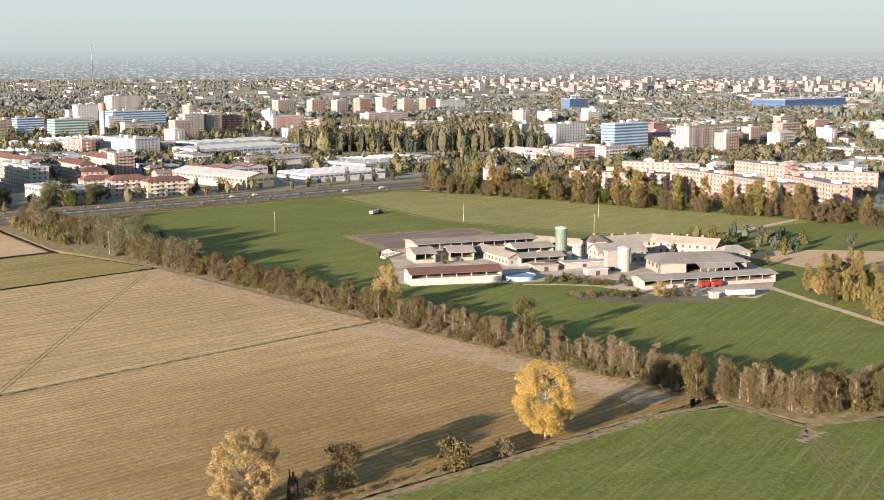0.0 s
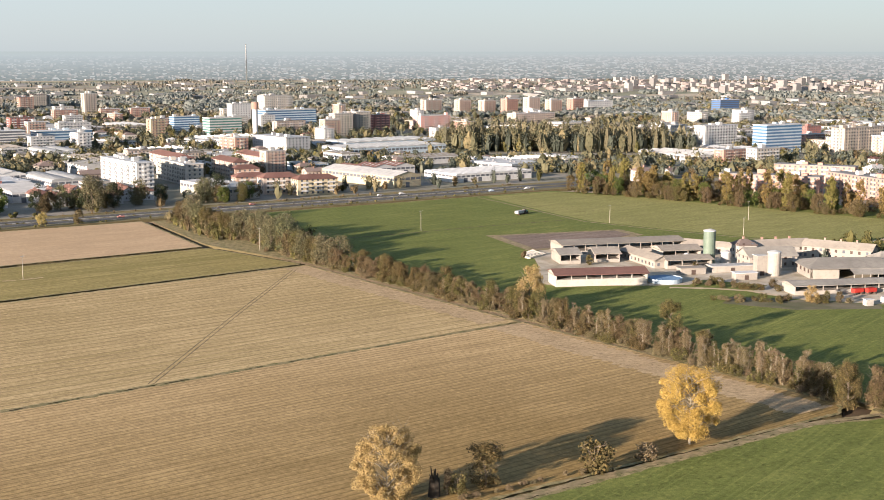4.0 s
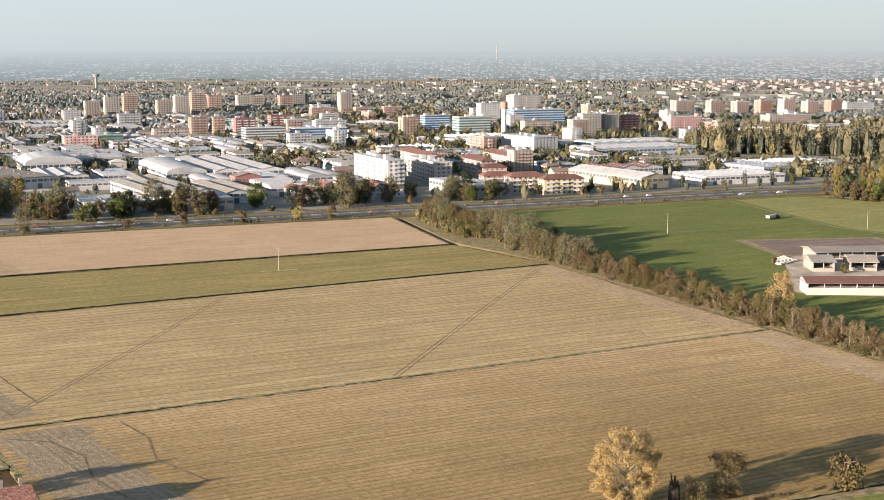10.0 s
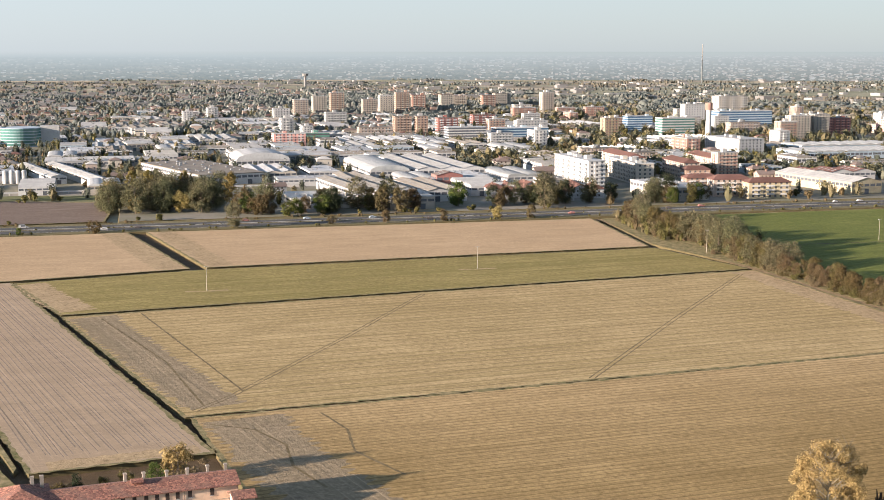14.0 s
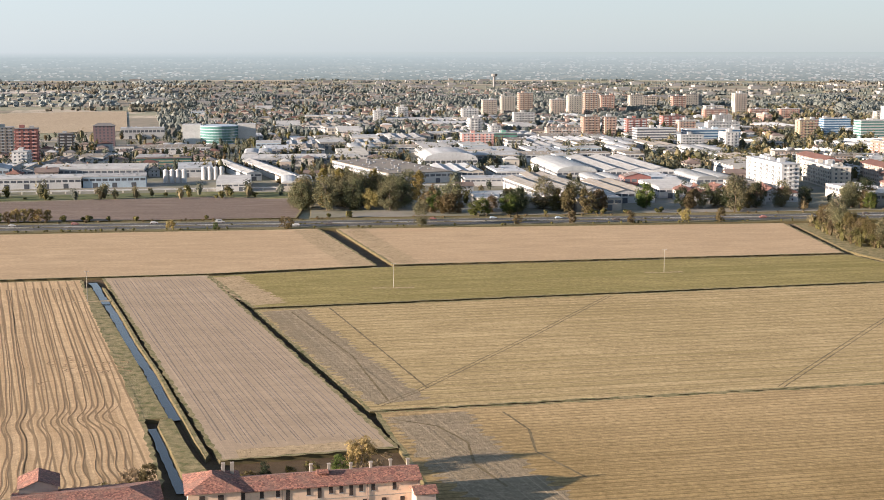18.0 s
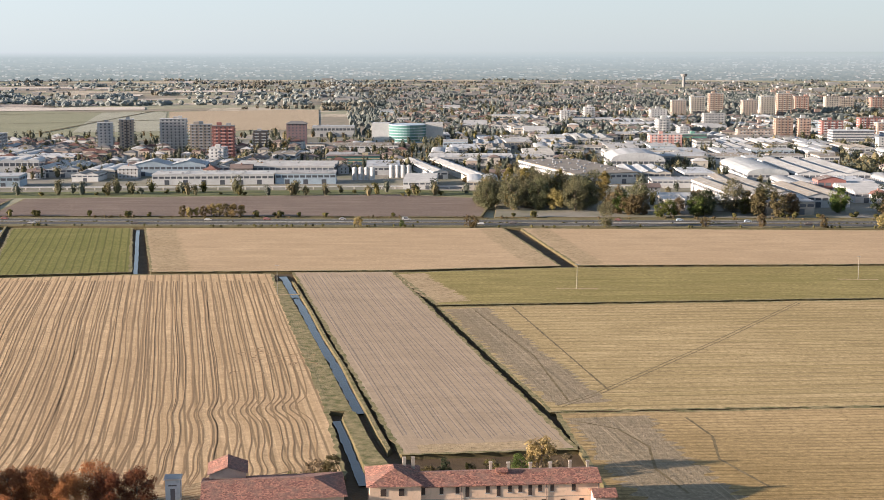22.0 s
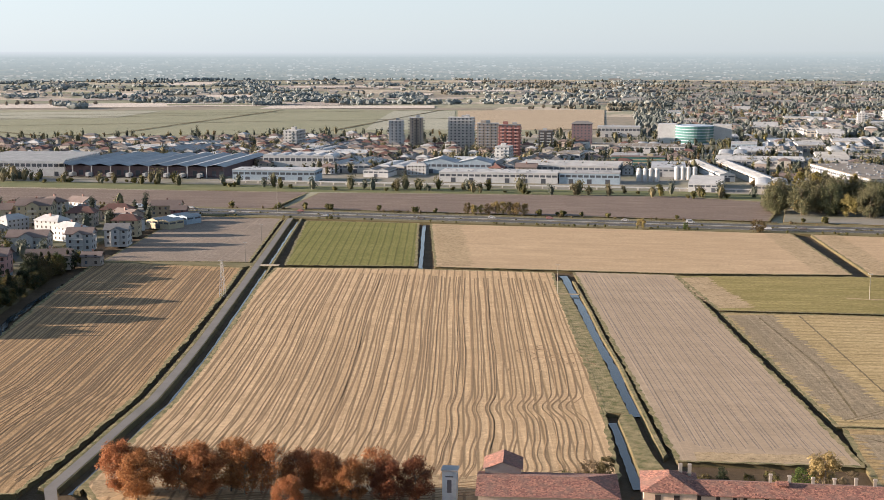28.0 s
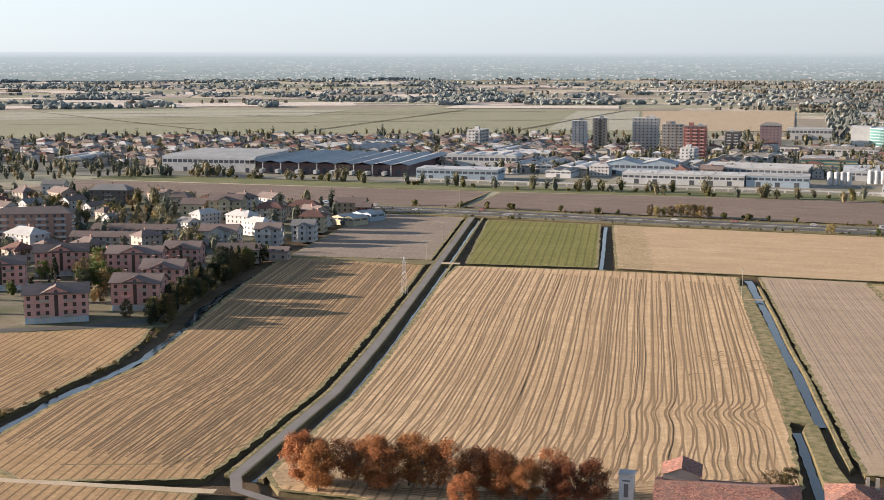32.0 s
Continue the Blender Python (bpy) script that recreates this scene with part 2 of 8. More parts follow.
def water_mat():
    m, n, l, bs = nodes_of("water")
    bs.inputs["Base Color"].default_value = (0.020, 0.034, 0.045, 1)
    bs.inputs["Roughness"].default_value = 0.08
    bs.inputs["IOR"].default_value = 1.33
    bump(n, l, bs, noise_of(n, l, 0.9), 0.03)
    return m


WATER = water_mat()


# ---- builders ----
def mesh_object(name, bm_or_data, material, parent=None, label=""):
    if isinstance(bm_or_data, bmesh.types.BMesh):
        me = bpy.data.meshes.new(name)
        bm_or_data.to_mesh(me)
        bm_or_data.free()
    else:
        me = bm_or_data
    if material and not me.materials:
        me.materials.append(material)
    ob = new(name, me)
    if parent:
        ob.parent = parent
    if label:
        ob["label"] = label
    return ob


def part(name, bm, material, parent, label=""):
    return mesh_object(name, bm, material, parent, label)


def mesh_from(name, verts, faces, material=None):
    me = bpy.data.meshes.new(name)
    me.from_pydata([tuple(map(float, v)) for v in verts], [], faces)
    if material:
        me.materials.append(material)
    me.update()
    return me


SLABS = {}


def slab(name, corners, material, label="", category="field", top=0.0, foot=-1.6, slope=0.7, bank=None, grow=1.7):
    """A raised sheet of land with sloping grassy sides."""
    bm = bmesh.new()
    area = sum(a[0] * b[1] - b[0] * a[1] for a, b in zip(corners, corners[1:] + corners[:1]))
    pts = corners if area > 0 else corners[::-1]
    k = len(pts)
    if category == "field" and top == 0.0:
        out = []
        for i, (x, y) in enumerate(pts):
            (ax, ay), (bx, by) = pts[i - 1], pts[(i + 1) % k]
            d1, d2 = Vector((x - ax, y - ay)).normalized(), Vector((bx - x, by - y)).normalized()
            nrm = (Vector((d1.y, -d1.x)) + Vector((d2.y, -d2.x))).normalized() * grow
            out.append((x + nrm.x, y + nrm.y))
        pts = out
        ribbon("field_margin", pts + pts[:1], 1.3, 0.009, MARGIN, "uneven grassy margin of the field", "field", 0.75, step=2.2)
    hi = [bm.verts.new((x, y, top)) for x, y in pts]
    lo = []
    for i, (x, y) in enumerate(pts):
        (ax, ay), (bx, by) = pts[i - 1], pts[(i + 1) % k]
        d1, d2 = Vector((x - ax, y - ay)).normalized(), Vector((bx - x, by - y)).normalized()
        nrm = (Vector((d1.y, -d1.x)) + Vector((d2.y, -d2.x))).normalized() * slope
        lo.append(bm.verts.new((x + nrm.x, y + nrm.y, foot)))
    bm.faces.new(hi)
    for i in range(k):
        f = bm.faces.new((hi[i], lo[i], lo[(i + 1) % k], hi[(i + 1) % k]))
        f.material_index = 1
    me = bpy.data.meshes.new(name)
    bm.to_mesh(me)
    bm.free()
    me.materials.append(material)
    me.materials.append(bank or BANK)
    SLABS[label] = tagged(new(name, me), label, category, kind="structure")
    return SLABS[label]


def ribbon(name, line, width, z, material, label="", category="road", jitter=0.0, thick=0.0, step=8.0):
    """A strip along a line of points."""
    rng = random.Random(name)
    pts = []
    for a, b in zip(line, line[1:]):
        a, b = Vector(a), Vector(b)
        s = max(1, int((b - a).length / step))
        pts += [a + (b - a) * i / s for i in range(s)]
    pts.append(Vector(line[-1]))
    verts, faces = [], []
    for i, p in enumerate(pts):
        d = (pts[min(i + 1, len(pts) - 1)] - pts[max(i - 1, 0)]).normalized()
        nrm = Vector((-d.y, d.x))
        for s in (-1, 1):
            w = width / 2 * (1 + jitter * rng.uniform(-1, 1))
            verts.append((p.x + nrm.x * w * s, p.y + nrm.y * w * s, z))
    for i in range(len(pts) - 1):
        faces.append((2 * i, 2 * i + 2, 2 * i + 3, 2 * i + 1)[::-1])
    ob = mesh_object(name, mesh_from(name, verts, faces), material)
    return tagged(ob, label, category, kind="structure")


# ---- ground ----
def ground_height(x, y):
    """Low under the raised fields, level in the town and beyond."""
    def step(a, b, v):
        t = min(1, max(0, (v - a) / (b - a)))
        return t * t * (3 - 2 * t)
    z = -1.9 + 1.8 * max(step(810, 900, y), step(700, 760, x), step(-330, -380, x))
    return z


FAR0 = 4860.0


def far_range(d):
    return min(d, FAR0 - 30)


radii = [0, 120, 240, 400, 560, 700, 760, 820, 880, 940, 1000, 1100, 1200, 1400, 1600, 1800, 2000, 2200] + [2400, 2800, 3200, 3600, 4000, 4400, 4860]
verts, faces, SEG = [], [], 144
for r in radii:
    for s in range(SEG):
        a = 2 * math.pi * s / SEG
        verts.append((r * math.cos(a), r * math.sin(a), ground_height(r * math.cos(a), r * math.sin(a))))
for i in range(len(radii) - 1):
    for s in range(SEG):
        a, b = i * SEG + s, i * SEG + (s + 1) % SEG
        faces.append((a, a + SEG, b + SEG, b))


def ground_mat():
    m, n, l, bs = nodes_of("plain_of_fields")
    v, c = n.new("ShaderNodeTexVoronoi"), n.new("ShaderNodeTexCoord")
    mp = n.new("ShaderNodeMapping")
    mp.inputs[3].default_value = (0.004, 0.0065, 0.004)
    l.new(c.outputs["Object"], mp.inputs[0])
    l.new(mp.outputs[0], v.inputs["Vector"])
    v.inputs["Scale"].default_value = 1.0
    sep = n.new("ShaderNodeSeparateColor")
    l.new(v.outputs["Color"], sep.inputs[0])
    # field colours of the plain, lightened to carry distance haze
    col = mix(n, l, ramp(n, l, sep.outputs[0], 0.3, 0.36), (0.24, 0.24, 0.165), (0.30, 0.285, 0.20))
    col = mix(n, l, ramp(n, l, sep.outputs[1], 0.62, 0.66), col, (0.46, 0.39, 0.30))
    col = mix(n, l, ramp(n, l, sep.outputs[2], 0.72, 0.76), col, (0.27, 0.23, 0.18))
    col = mix(n, l, ramp(n, l, noise_of(n, l, 0.05), 0.45, 0.75), col, (0.17, 0.17, 0.12))
    l.new(col, bs.inputs["Base Color"])
    bs.inputs["Roughness"].default_value = 0.95
    bs.inputs["Specular IOR Level"].default_value = 0.1
    return m


tagged(mesh_object("ground", mesh_from("ground", verts, faces), ground_mat()), "wide flat plain of fields and hedges reaching the horizon", "ground", kind="structure")



def backdrop_mat():
    """Hazy distance past the plain: level streaks of woods, fields and pale roofs that fade towards the horizon."""
    m, n, l, bs = nodes_of("hazy_distance")
    c, sep = n.new("ShaderNodeTexCoord"), n.new("ShaderNodeSeparateXYZ")
    l.new(c.outputs["Object"], sep.inputs[0])

    def calc(op, a, b=None):
        k = n.new("ShaderNodeMath")
        k.operation = op
        for i, v in enumerate((a, b)):
            if v is None:
                continue
            if isinstance(v, (int, float)):
                k.inputs[i].default_value = v
            else:
                l.new(v, k.inputs[i])
        if op == "MULTIPLY_ADD":
            k.inputs[2].default_value = 0.50
        return k.outputs[0]

    bearing = calc("ARCTAN2", sep.outputs[0], sep.outputs[1])
    town = ramp(n, l, bearing, 0.10, 0.85)      # 1 on the side of the big city
    spot = n.new("ShaderNodeCombineXYZ")
    l.new(calc("MULTIPLY", bearing, 4870.0), spot.inputs[0])
    l.new(sep.outputs[2], spot.inputs[1])

    def speck(wide, tall, detail, rough, shift):
        """Blots of about that many metres on the ring."""
        k, mp = n.new("ShaderNodeTexNoise"), n.new("ShaderNodeMapping")
        mp.inputs[1].default_value, mp.inputs[3].default_value = (shift, shift, 0), (1 / wide, 1 / tall, 1)
        l.new(spot.outputs[0], mp.inputs[0])
        l.new(mp.outputs[0], k.inputs["Vector"])
        k.inputs["Scale"].default_value, k.inputs["Detail"].default_value, k.inputs["Roughness"].default_value = 1.0, detail, rough
        return k.outputs[0]

    def roofs(wide, tall, shift):
        """Single small blocks of that size: where one stands, and one random number for each."""
        k, mp, sc = n.new("ShaderNodeTexVoronoi"), n.new("ShaderNodeMapping"), n.new("ShaderNodeSeparateColor")
        k.distance = "CHEBYCHEV"
        mp.inputs[1].default_value, mp.inputs[3].default_value = (shift, shift, 0), (0.55 / wide, 0.55 / tall, 1)
        l.new(spot.outputs[0], mp.inputs[0])
        l.new(mp.outputs[0], k.inputs["Vector"])
        k.inputs["Scale"].default_value = 1.0
        l.new(k.outputs["Color"], sc.inputs[0])
        return calc("LESS_THAN", k.outputs["Distance"], 0.27), sc.outputs[0], sc.outputs[1]

    # meadows in level strips, then belts of wood and single crowns
    col = mix(n, l, ramp(n, l, speck(420, 6, 3, 0.6, 3), 0.46, 0.54), (0.235, 0.245, 0.215), (0.33, 0.30, 0.26))
    col = mix(n, l, ramp(n, l, speck(200, 10, 3, 0.6, 9), 0.42, 0.50), col, (0.165, 0.182, 0.170))
    col = mix(n, l, ramp(n, l, speck(16, 9, 3, 0.7, 21), 0.46, 0.60), col, (0.100, 0.120, 0.115))
    col = mix(n, l, ramp(n, l, speck(24, 7, 2, 0.6, 47), 0.58, 0.66), col, (0.25, 0.225, 0.175))
    # pale walls and roofs, thicker towards the city
    gate = calc("ADD", speck(500, 12, 3, 0.6, 31), calc("MULTIPLY", town, 0.42))
    for wide, tall, shift, lo, tone in ((8, 3.2, 5, 0.78, (0.64, 0.60, 0.57)), (17, 2.6, 57, 0.84, (0.68, 0.67, 0.66)), (6, 5.0, 88, 0.88, (0.62, 0.555, 0.52)), (11, 3.8, 23, 0.82, (0.58, 0.49, 0.46))):
        there, pick, shade = roofs(wide, tall, shift)
        share = calc("ADD", pick, calc("MULTIPLY", calc("SUBTRACT", gate, 0.5), 1.3))
        col = mix(n, l, calc("MULTIPLY", there, ramp(n, l, share, lo, lo + 0.02)), col, mix(n, l, shade, tuple(0.7 * v for v in tone), tone))
    # haze painted over the streaks, thicker upwards and to the west
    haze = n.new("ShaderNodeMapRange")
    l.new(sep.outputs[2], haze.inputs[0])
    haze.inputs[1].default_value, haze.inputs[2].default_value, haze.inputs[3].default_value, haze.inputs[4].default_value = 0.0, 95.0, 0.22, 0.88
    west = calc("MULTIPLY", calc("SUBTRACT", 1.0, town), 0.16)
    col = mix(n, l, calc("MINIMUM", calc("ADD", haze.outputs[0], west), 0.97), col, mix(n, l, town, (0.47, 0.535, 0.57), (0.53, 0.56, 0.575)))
    # top edge painted in the sky's horizon colour, by bearing
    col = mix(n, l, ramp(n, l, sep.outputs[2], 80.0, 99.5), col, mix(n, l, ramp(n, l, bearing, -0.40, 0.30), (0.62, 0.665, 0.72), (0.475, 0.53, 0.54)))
    # the ring glows by itself with this painted haze
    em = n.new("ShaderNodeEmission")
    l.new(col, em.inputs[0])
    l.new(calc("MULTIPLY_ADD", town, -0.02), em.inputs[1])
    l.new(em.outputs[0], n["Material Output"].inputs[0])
    return m


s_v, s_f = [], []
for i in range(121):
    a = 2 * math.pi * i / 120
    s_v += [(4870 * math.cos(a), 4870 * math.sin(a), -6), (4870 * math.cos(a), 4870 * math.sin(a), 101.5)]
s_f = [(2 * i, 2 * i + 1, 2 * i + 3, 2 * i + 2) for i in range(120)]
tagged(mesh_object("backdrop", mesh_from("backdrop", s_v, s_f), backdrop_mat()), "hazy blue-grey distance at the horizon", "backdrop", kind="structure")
DITCH = plain("ditch_weeds", (0.062, 0.040, 0.020), (0.095, 0.064, 0.033), 0.15, 1.5, 0.95, relief=0.2)
slab("ditch_bed", [(-345, 190), (335, 190), (335, 760), (-345, 760)], DITCH, "dark weedy bottom of the ditches between fields", "ground", top=-1.35, foot=-1.6)
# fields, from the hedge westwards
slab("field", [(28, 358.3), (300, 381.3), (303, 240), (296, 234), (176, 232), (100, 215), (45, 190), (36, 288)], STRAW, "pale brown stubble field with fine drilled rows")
slab("field", [(-8, 514), (26, 363.0), (299, 384.6), (298, 545)], OLIVE, "weedy olive-brown stubble field crossed by diagonal tracks")
slab("field", [(-29, 596), (-9, 521), (297, 551), (283, 621), (50, 611)], GREENISH, "narrow strip of pale green young crop")
slab("field", [(56, 621), (35, 751), (296, 744), (282, 630)], TAN, "smooth tan stubble field beside the highway")
slab("field", [(-181, 749), (22, 752), (45, 619), (-30, 606), (-142, 599)], TAN, "long smooth tan stubble field along the highway")
slab("field", [(-257, 746), (-191, 749), (-154, 598), (-213, 588)], CROP_STRIPED, "small green crop field with pale wheel lines")
slab("field", [(-214, 577), (-152, 588), (-88, 592), (-70.7, 505), (-59.5, 454), (-50.3, 412), (-42.8, 377), (-39, 357), (-36.6, 342), (-30, 306), (-31, 296), (-60, 274), (-110, 264), (-140, 262), (-147, 270), (-150, 289.5), (-154, 315), (-158.3, 345), (-166.2, 380), (-176, 421), (-188.8, 471), (-204.7, 533)], STRIPED, "golden stubble field with dark wavy wheel lines")
slab("field", [(-76, 596), (-33, 598), (28, 327), (-14, 322)], PINK, "bare rolled pinkish field with faint drill lines")
slab("field", [(-163.2, 262), (-166.7, 289.5), (-170.7, 315), (-175, 345), (-182.9, 380), (-192.7, 421), (-205.5, 471), (-221.4, 533), (-232.3, 573), (-304, 573), (-284, 503), (-273.4, 467), (-256.3, 413), (-246.3, 382), (-238.6, 353), (-237.3, 336), (-235.3, 305.5), (-229.4, 276), (-222, 255), (-200, 246)], STRIPED_W, "ochre stubble field with close dark rows")
slab("field", [(-345, 356), (-318, 374), (-301, 384), (-286, 396), (-272, 405), (-262.7, 384), (-252, 352), (-251.2, 336), (-248.4, 318), (-245.9, 302), (-244.7, 288), (-238, 250), (-235, 240), (-300, 240)], STRIPED_W, "ochre stubble field beside the pink apartment houses")
slab("field", [(-303, 580), (-338, 751), (-277.6, 752), (-235.5, 592)], GREY, "bare grey-brown rolled field beside the village")
slab("field", [(-292, 806), (-300, 900), (-46, 930), (20, 905), (10, 808)], BROWN, "dark ploughed field north of the highway")
slab("field", [(-303, 806), (-311, 900), (-640, 870), (-640, 760), (-400, 760), (-350, 775)], BROWN, "dark ploughed field beyond the village")
slab("field", [(-220, 240), (-158, 250), (-150, 200), (-220, 200)], STRIPED_W, "strip of ochre stubble along the lane")
slab("field", [(318, 742), (610, 742), (760, 470), (760, 200), (338, 194), (312, 230)], CROP, "wide green crop field round the farm")
slab("field", [(301, 221), (299, 196), (322, 186), (400, 120), (200, 120), (100, 205), (120, 216), (176, 223), (241, 225.5), (280, 226.5)], CROP, "green crop field beside the dirt track")
GARDEN = plain("gardens_and_yards", (0.075, 0.08, 0.035), (0.15, 0.13, 0.09), 0.06, 0.5, 0.95)
slab("town_ground", [(20, 805), (300, 802), (625, 800), (655, 700), (690, 560), (700, 380), (1100, 300), (2100, 900), (1500, 1800), (700, 2290), (-60, 2380), (-110, 1600), (-330, 1500), (-1150, 1350), (-1150, 960), (-640, 900), (-46, 934), (24, 908)], CITY_GROUND, "asphalt yards, streets and grass of the town", "ground", top=-0.03, foot=-1.3)
slab("village_ground", [(-276, 428), (-289, 470), (-300, 510), (-325, 580), (-345, 680), (-352, 756), (-700, 756), (-900, 500), (-500, 330), (-350, 358), (-318, 377), (-286, 399), (-267, 408)], GARDEN, "streets, gardens and yards of the village", "ground", top=-0.03, foot=-1.3)
slab("highway", [(-900, 757), (-345, 757), (620, 750), (1100, 745), (1100, 792), (620, 796), (-345, 800), (-900, 800)], VERGE, "grassy strip carrying the highway", "road", top=0.15)
ribbon("carriageway", [(-900, 771), (-345, 771), (620, 765), (1100, 762)], 10.5, 0.2, ASPHALT, "two-lane grey asphalt carriageway of the highway")
ribbon("carriageway", [(-900, 786), (-345, 786), (620, 780), (1100, 777)], 10.5, 0.2, ASPHALT, "two-lane grey asphalt carriageway of the highway")
LANE_LINE = [(-60, 268), (-105, 256), (-138, 253), (-150, 257), (-155.5, 266), (-159, 289.5), (-163, 315), (-167.3, 345), (-175.2, 380), (-185, 421), (-197.8, 471), (-213.7, 533), (-223.3, 570), (-272, 757)]
slab("lane_bed", [(x - 3.0, y) for x, y in LANE_LINE[4:]] + [(x + 1.9, y) for x, y in LANE_LINE[:3:-1]], VERGE, "grassy bed of the farm lane", "road", top=-0.05)
ribbon("lane", LANE_LINE, 2.9, 0.0, LANE, "pale worn asphalt farm lane")
ribbon("lane_ditch", [(x + 5.5, y) for x, y in LANE_LINE[4:]], 1.6, -1.1, WATER, "water-filled ditch beside the lane", "water", 0.35)
ribbon("canal", [(-81.5, 590), (-77.6, 574), (-62.5, 510), (-51, 458.7), (-41, 416.6), (-33.4, 381.3), (-28.8, 361)], 3.0, -0.8, WATER, "narrow irrigation canal with dark water", "water", 0.3, step=3)
ribbon("canal", [(-34.6, 354), (-30.6, 335), (-25.2, 309.4), (-23, 299)], 2.2, -0.95, WATER, "short pool of the irrigation canal", "water", 0.25, step=3)
ribbon("canal", [(-187, 752), (-149, 592)], 1.9, -0.95, WATER, "straight irrigation canal between fields", "water", 0.25, step=4)
ribbon("stream", [(-222, 225), (-235.4, 281), (-237.8, 294), (-241.5, 311), (-242.6, 326.5), (-244, 343), (-246, 362), (-255, 392.6), (-259, 410), (-271.7, 438.7), (-283, 480), (-292, 520)], 2.8, -0.9, WATER, "stream with pale ripples under a bushy bank", "water", 0.4, step=4)
ribbon("dirt_track", [(40, 150), (120, 222), (176, 227), (241, 229), (280, 230), (304, 225), (302, 208), (301, 197), (315, 192), (330, 189), (350, 182), (400, 160)], 2.6, 0.02, WEEDY, "worn dirt track with a weedy middle between the fields", "track", 0.3, step=1.6)

GRASS = plain("rough_grass", (0.10, 0.115, 0.04), (0.15, 0.145, 0.06), 0.05, 0.8, 0.95, relief=0.1)
slab("railway_verge", [(-640, 880), (-311, 905), (-46, 936), (22, 912), (40, 950), (-46, 968), (-320, 945), (-640, 925)], GRASS, "green grassy strip along the railway", "ground", top=0.02)
ribbon("dirt_track", [(-260, 238), (-206, 243), (-154, 254)], 3.0, 0.02, DIRT, "pale dirt track joining the lane", "track", 0.2)
ribbon("village_street", [(-400, 330), (-345, 364), (-318, 382), (-301, 392), (-286, 404), (-278, 418), (-290, 450), (-318, 490), (-345, 560), (-380, 640), (-420, 740)], 6.0, 0.03, ASPHALT, "grey asphalt village street", "road", 0.05)
# headlands, tracks and lighter strips of the fields
HEADLAND = field("trodden_headland", (0.36, 0.265, 0.155), (0.42, 0.315, 0.19), relief=0.15)
CHAFF = field("pale_chaff", (0.265, 0.208, 0.134), (0.32, 0.253, 0.168), (0.19, 0.148, 0.09), 1.36, 2.0, 1.5, 0.35, relief=0.15)
TRACKMARK = plain("wheel_track", (0.11, 0.082, 0.040), (0.20, 0.15, 0.08), 0.3, 2, 0.95)
# much darker than the stubble, so each ridge draws a dark line
RIDGE = plain("ridge_dark", (0.23, 0.152, 0.080), (0.27, 0.18, 0.098), 0.3, 2.0, 0.95)
RIDGE_W = plain("ridge_dark_ochre", (0.17, 0.112, 0.058), (0.14, 0.092, 0.048), 0.3, 2.0, 0.95)
REED = plain("dry_reeds", (0.20, 0.145, 0.08), (0.27, 0.195, 0.115), 0.3, 2.5, 0.95, relief=0.3)


def strip(name, line, width, material, label, z=0.006, jitter=0.22, step=1.2):
    return ribbon(name, line, width, z, material, label, "track", jitter, step=step)


strip("headland", [(291, 383), (292, 238)], 15, HEADLAND, "pale trodden headland along the hedge")
strip("headland", [(291.5, 543), (292, 388)], 12, HEADLAND, "pale trodden headland along the hedge")
strip("headland", [(1.5, 512), (34, 370)], 17, CHAFF, "pale chaff-covered headland of the weedy stubble")
strip("headland", [(40, 356), (44, 330), (50, 296), (62, 262)], 22, CHAFF, "pale turning ground beside the farmhouse")
strip("headland", [(-25, 594), (-4, 526)], 15, HEADLAND, "pale wheel-marked end of the green strip")
strip("headland", [(43, 752), (62, 624)], 12, HEADLAND, "pale end of the tan stubble")
strip("headland", [(16, 750), (38, 620)], 14, HEADLAND, "pale end of the tan stubble")
strip("headland", [(-172, 748), (-134, 601)], 16, HEADLAND, "pale end of the tan stubble")
strip("headland", [(-11, 325), (26, 331)], 7, HEADLAND, "smooth end of the rolled field")
strip("headland", [(-146, 268), (-100, 289), (-50, 292)], 12, HEADLAND, "pale turning ground of the striped stubble")
for k, line in enumerate(([(150, 373), (218, 455), (288, 537)], [(28, 367), (40, 381), (90, 455), (136, 527)])):
    for o in (-0.65, 0.65):
        strip("wheel_track", [(x + o, y - o * 0.8) for x, y in line], 0.42, TRACKMARK, "dark diagonal wheel track across the stubble", 0.012, 0.4, 2)
for line in ([(31, 352), (42, 344), (48, 328), (47, 310), (52, 292)], [(62, 356), (66, 338), (64, 318), (72, 296)], [(5, 508), (24, 430), (31, 372)], [(20, 515), (44, 385)], [(-200, 258), (-175, 268), (-165, 290)]):
    strip("wheel_track", line, 0.7, TRACKMARK, "dark wheel track pressed into the field", 0.012, 0.4, 2)
for px, py in ((49, 557), (176, 582), (-77, 541)):
    strip("bare_patch", [(px - 9, py + 0.6), (px, py - 0.3), (px + 9, py + 0.2)], 2.0, HEADLAND, "bare patch ploughed round the power pole", 0.01, 0.6)
ribbon("ditch_weed_bed", [(27, 360.8), (300, 383.1)], 3.0, -0.3, DITCH, "dry brown weed growth in the ditch between the stubble fields", "ditch", 0.35)
# grass beside the lane and the pool
strip("grass_verge", [(x - 2.4, y) for x, y in LANE_LINE[4:]], 1.1, MARGIN, "ragged grass verge beside the farm lane", -0.03, 0.45)
slab("grass_bank", [(x + 6.2, y) for x, y in LANE_LINE[4:]] + [(x + 7.5, y) for x, y in LANE_LINE[:3:-1]], MARGIN, "narrow grass bank between ditch and stubble", "ground", top=-0.06, foot=-1.3)
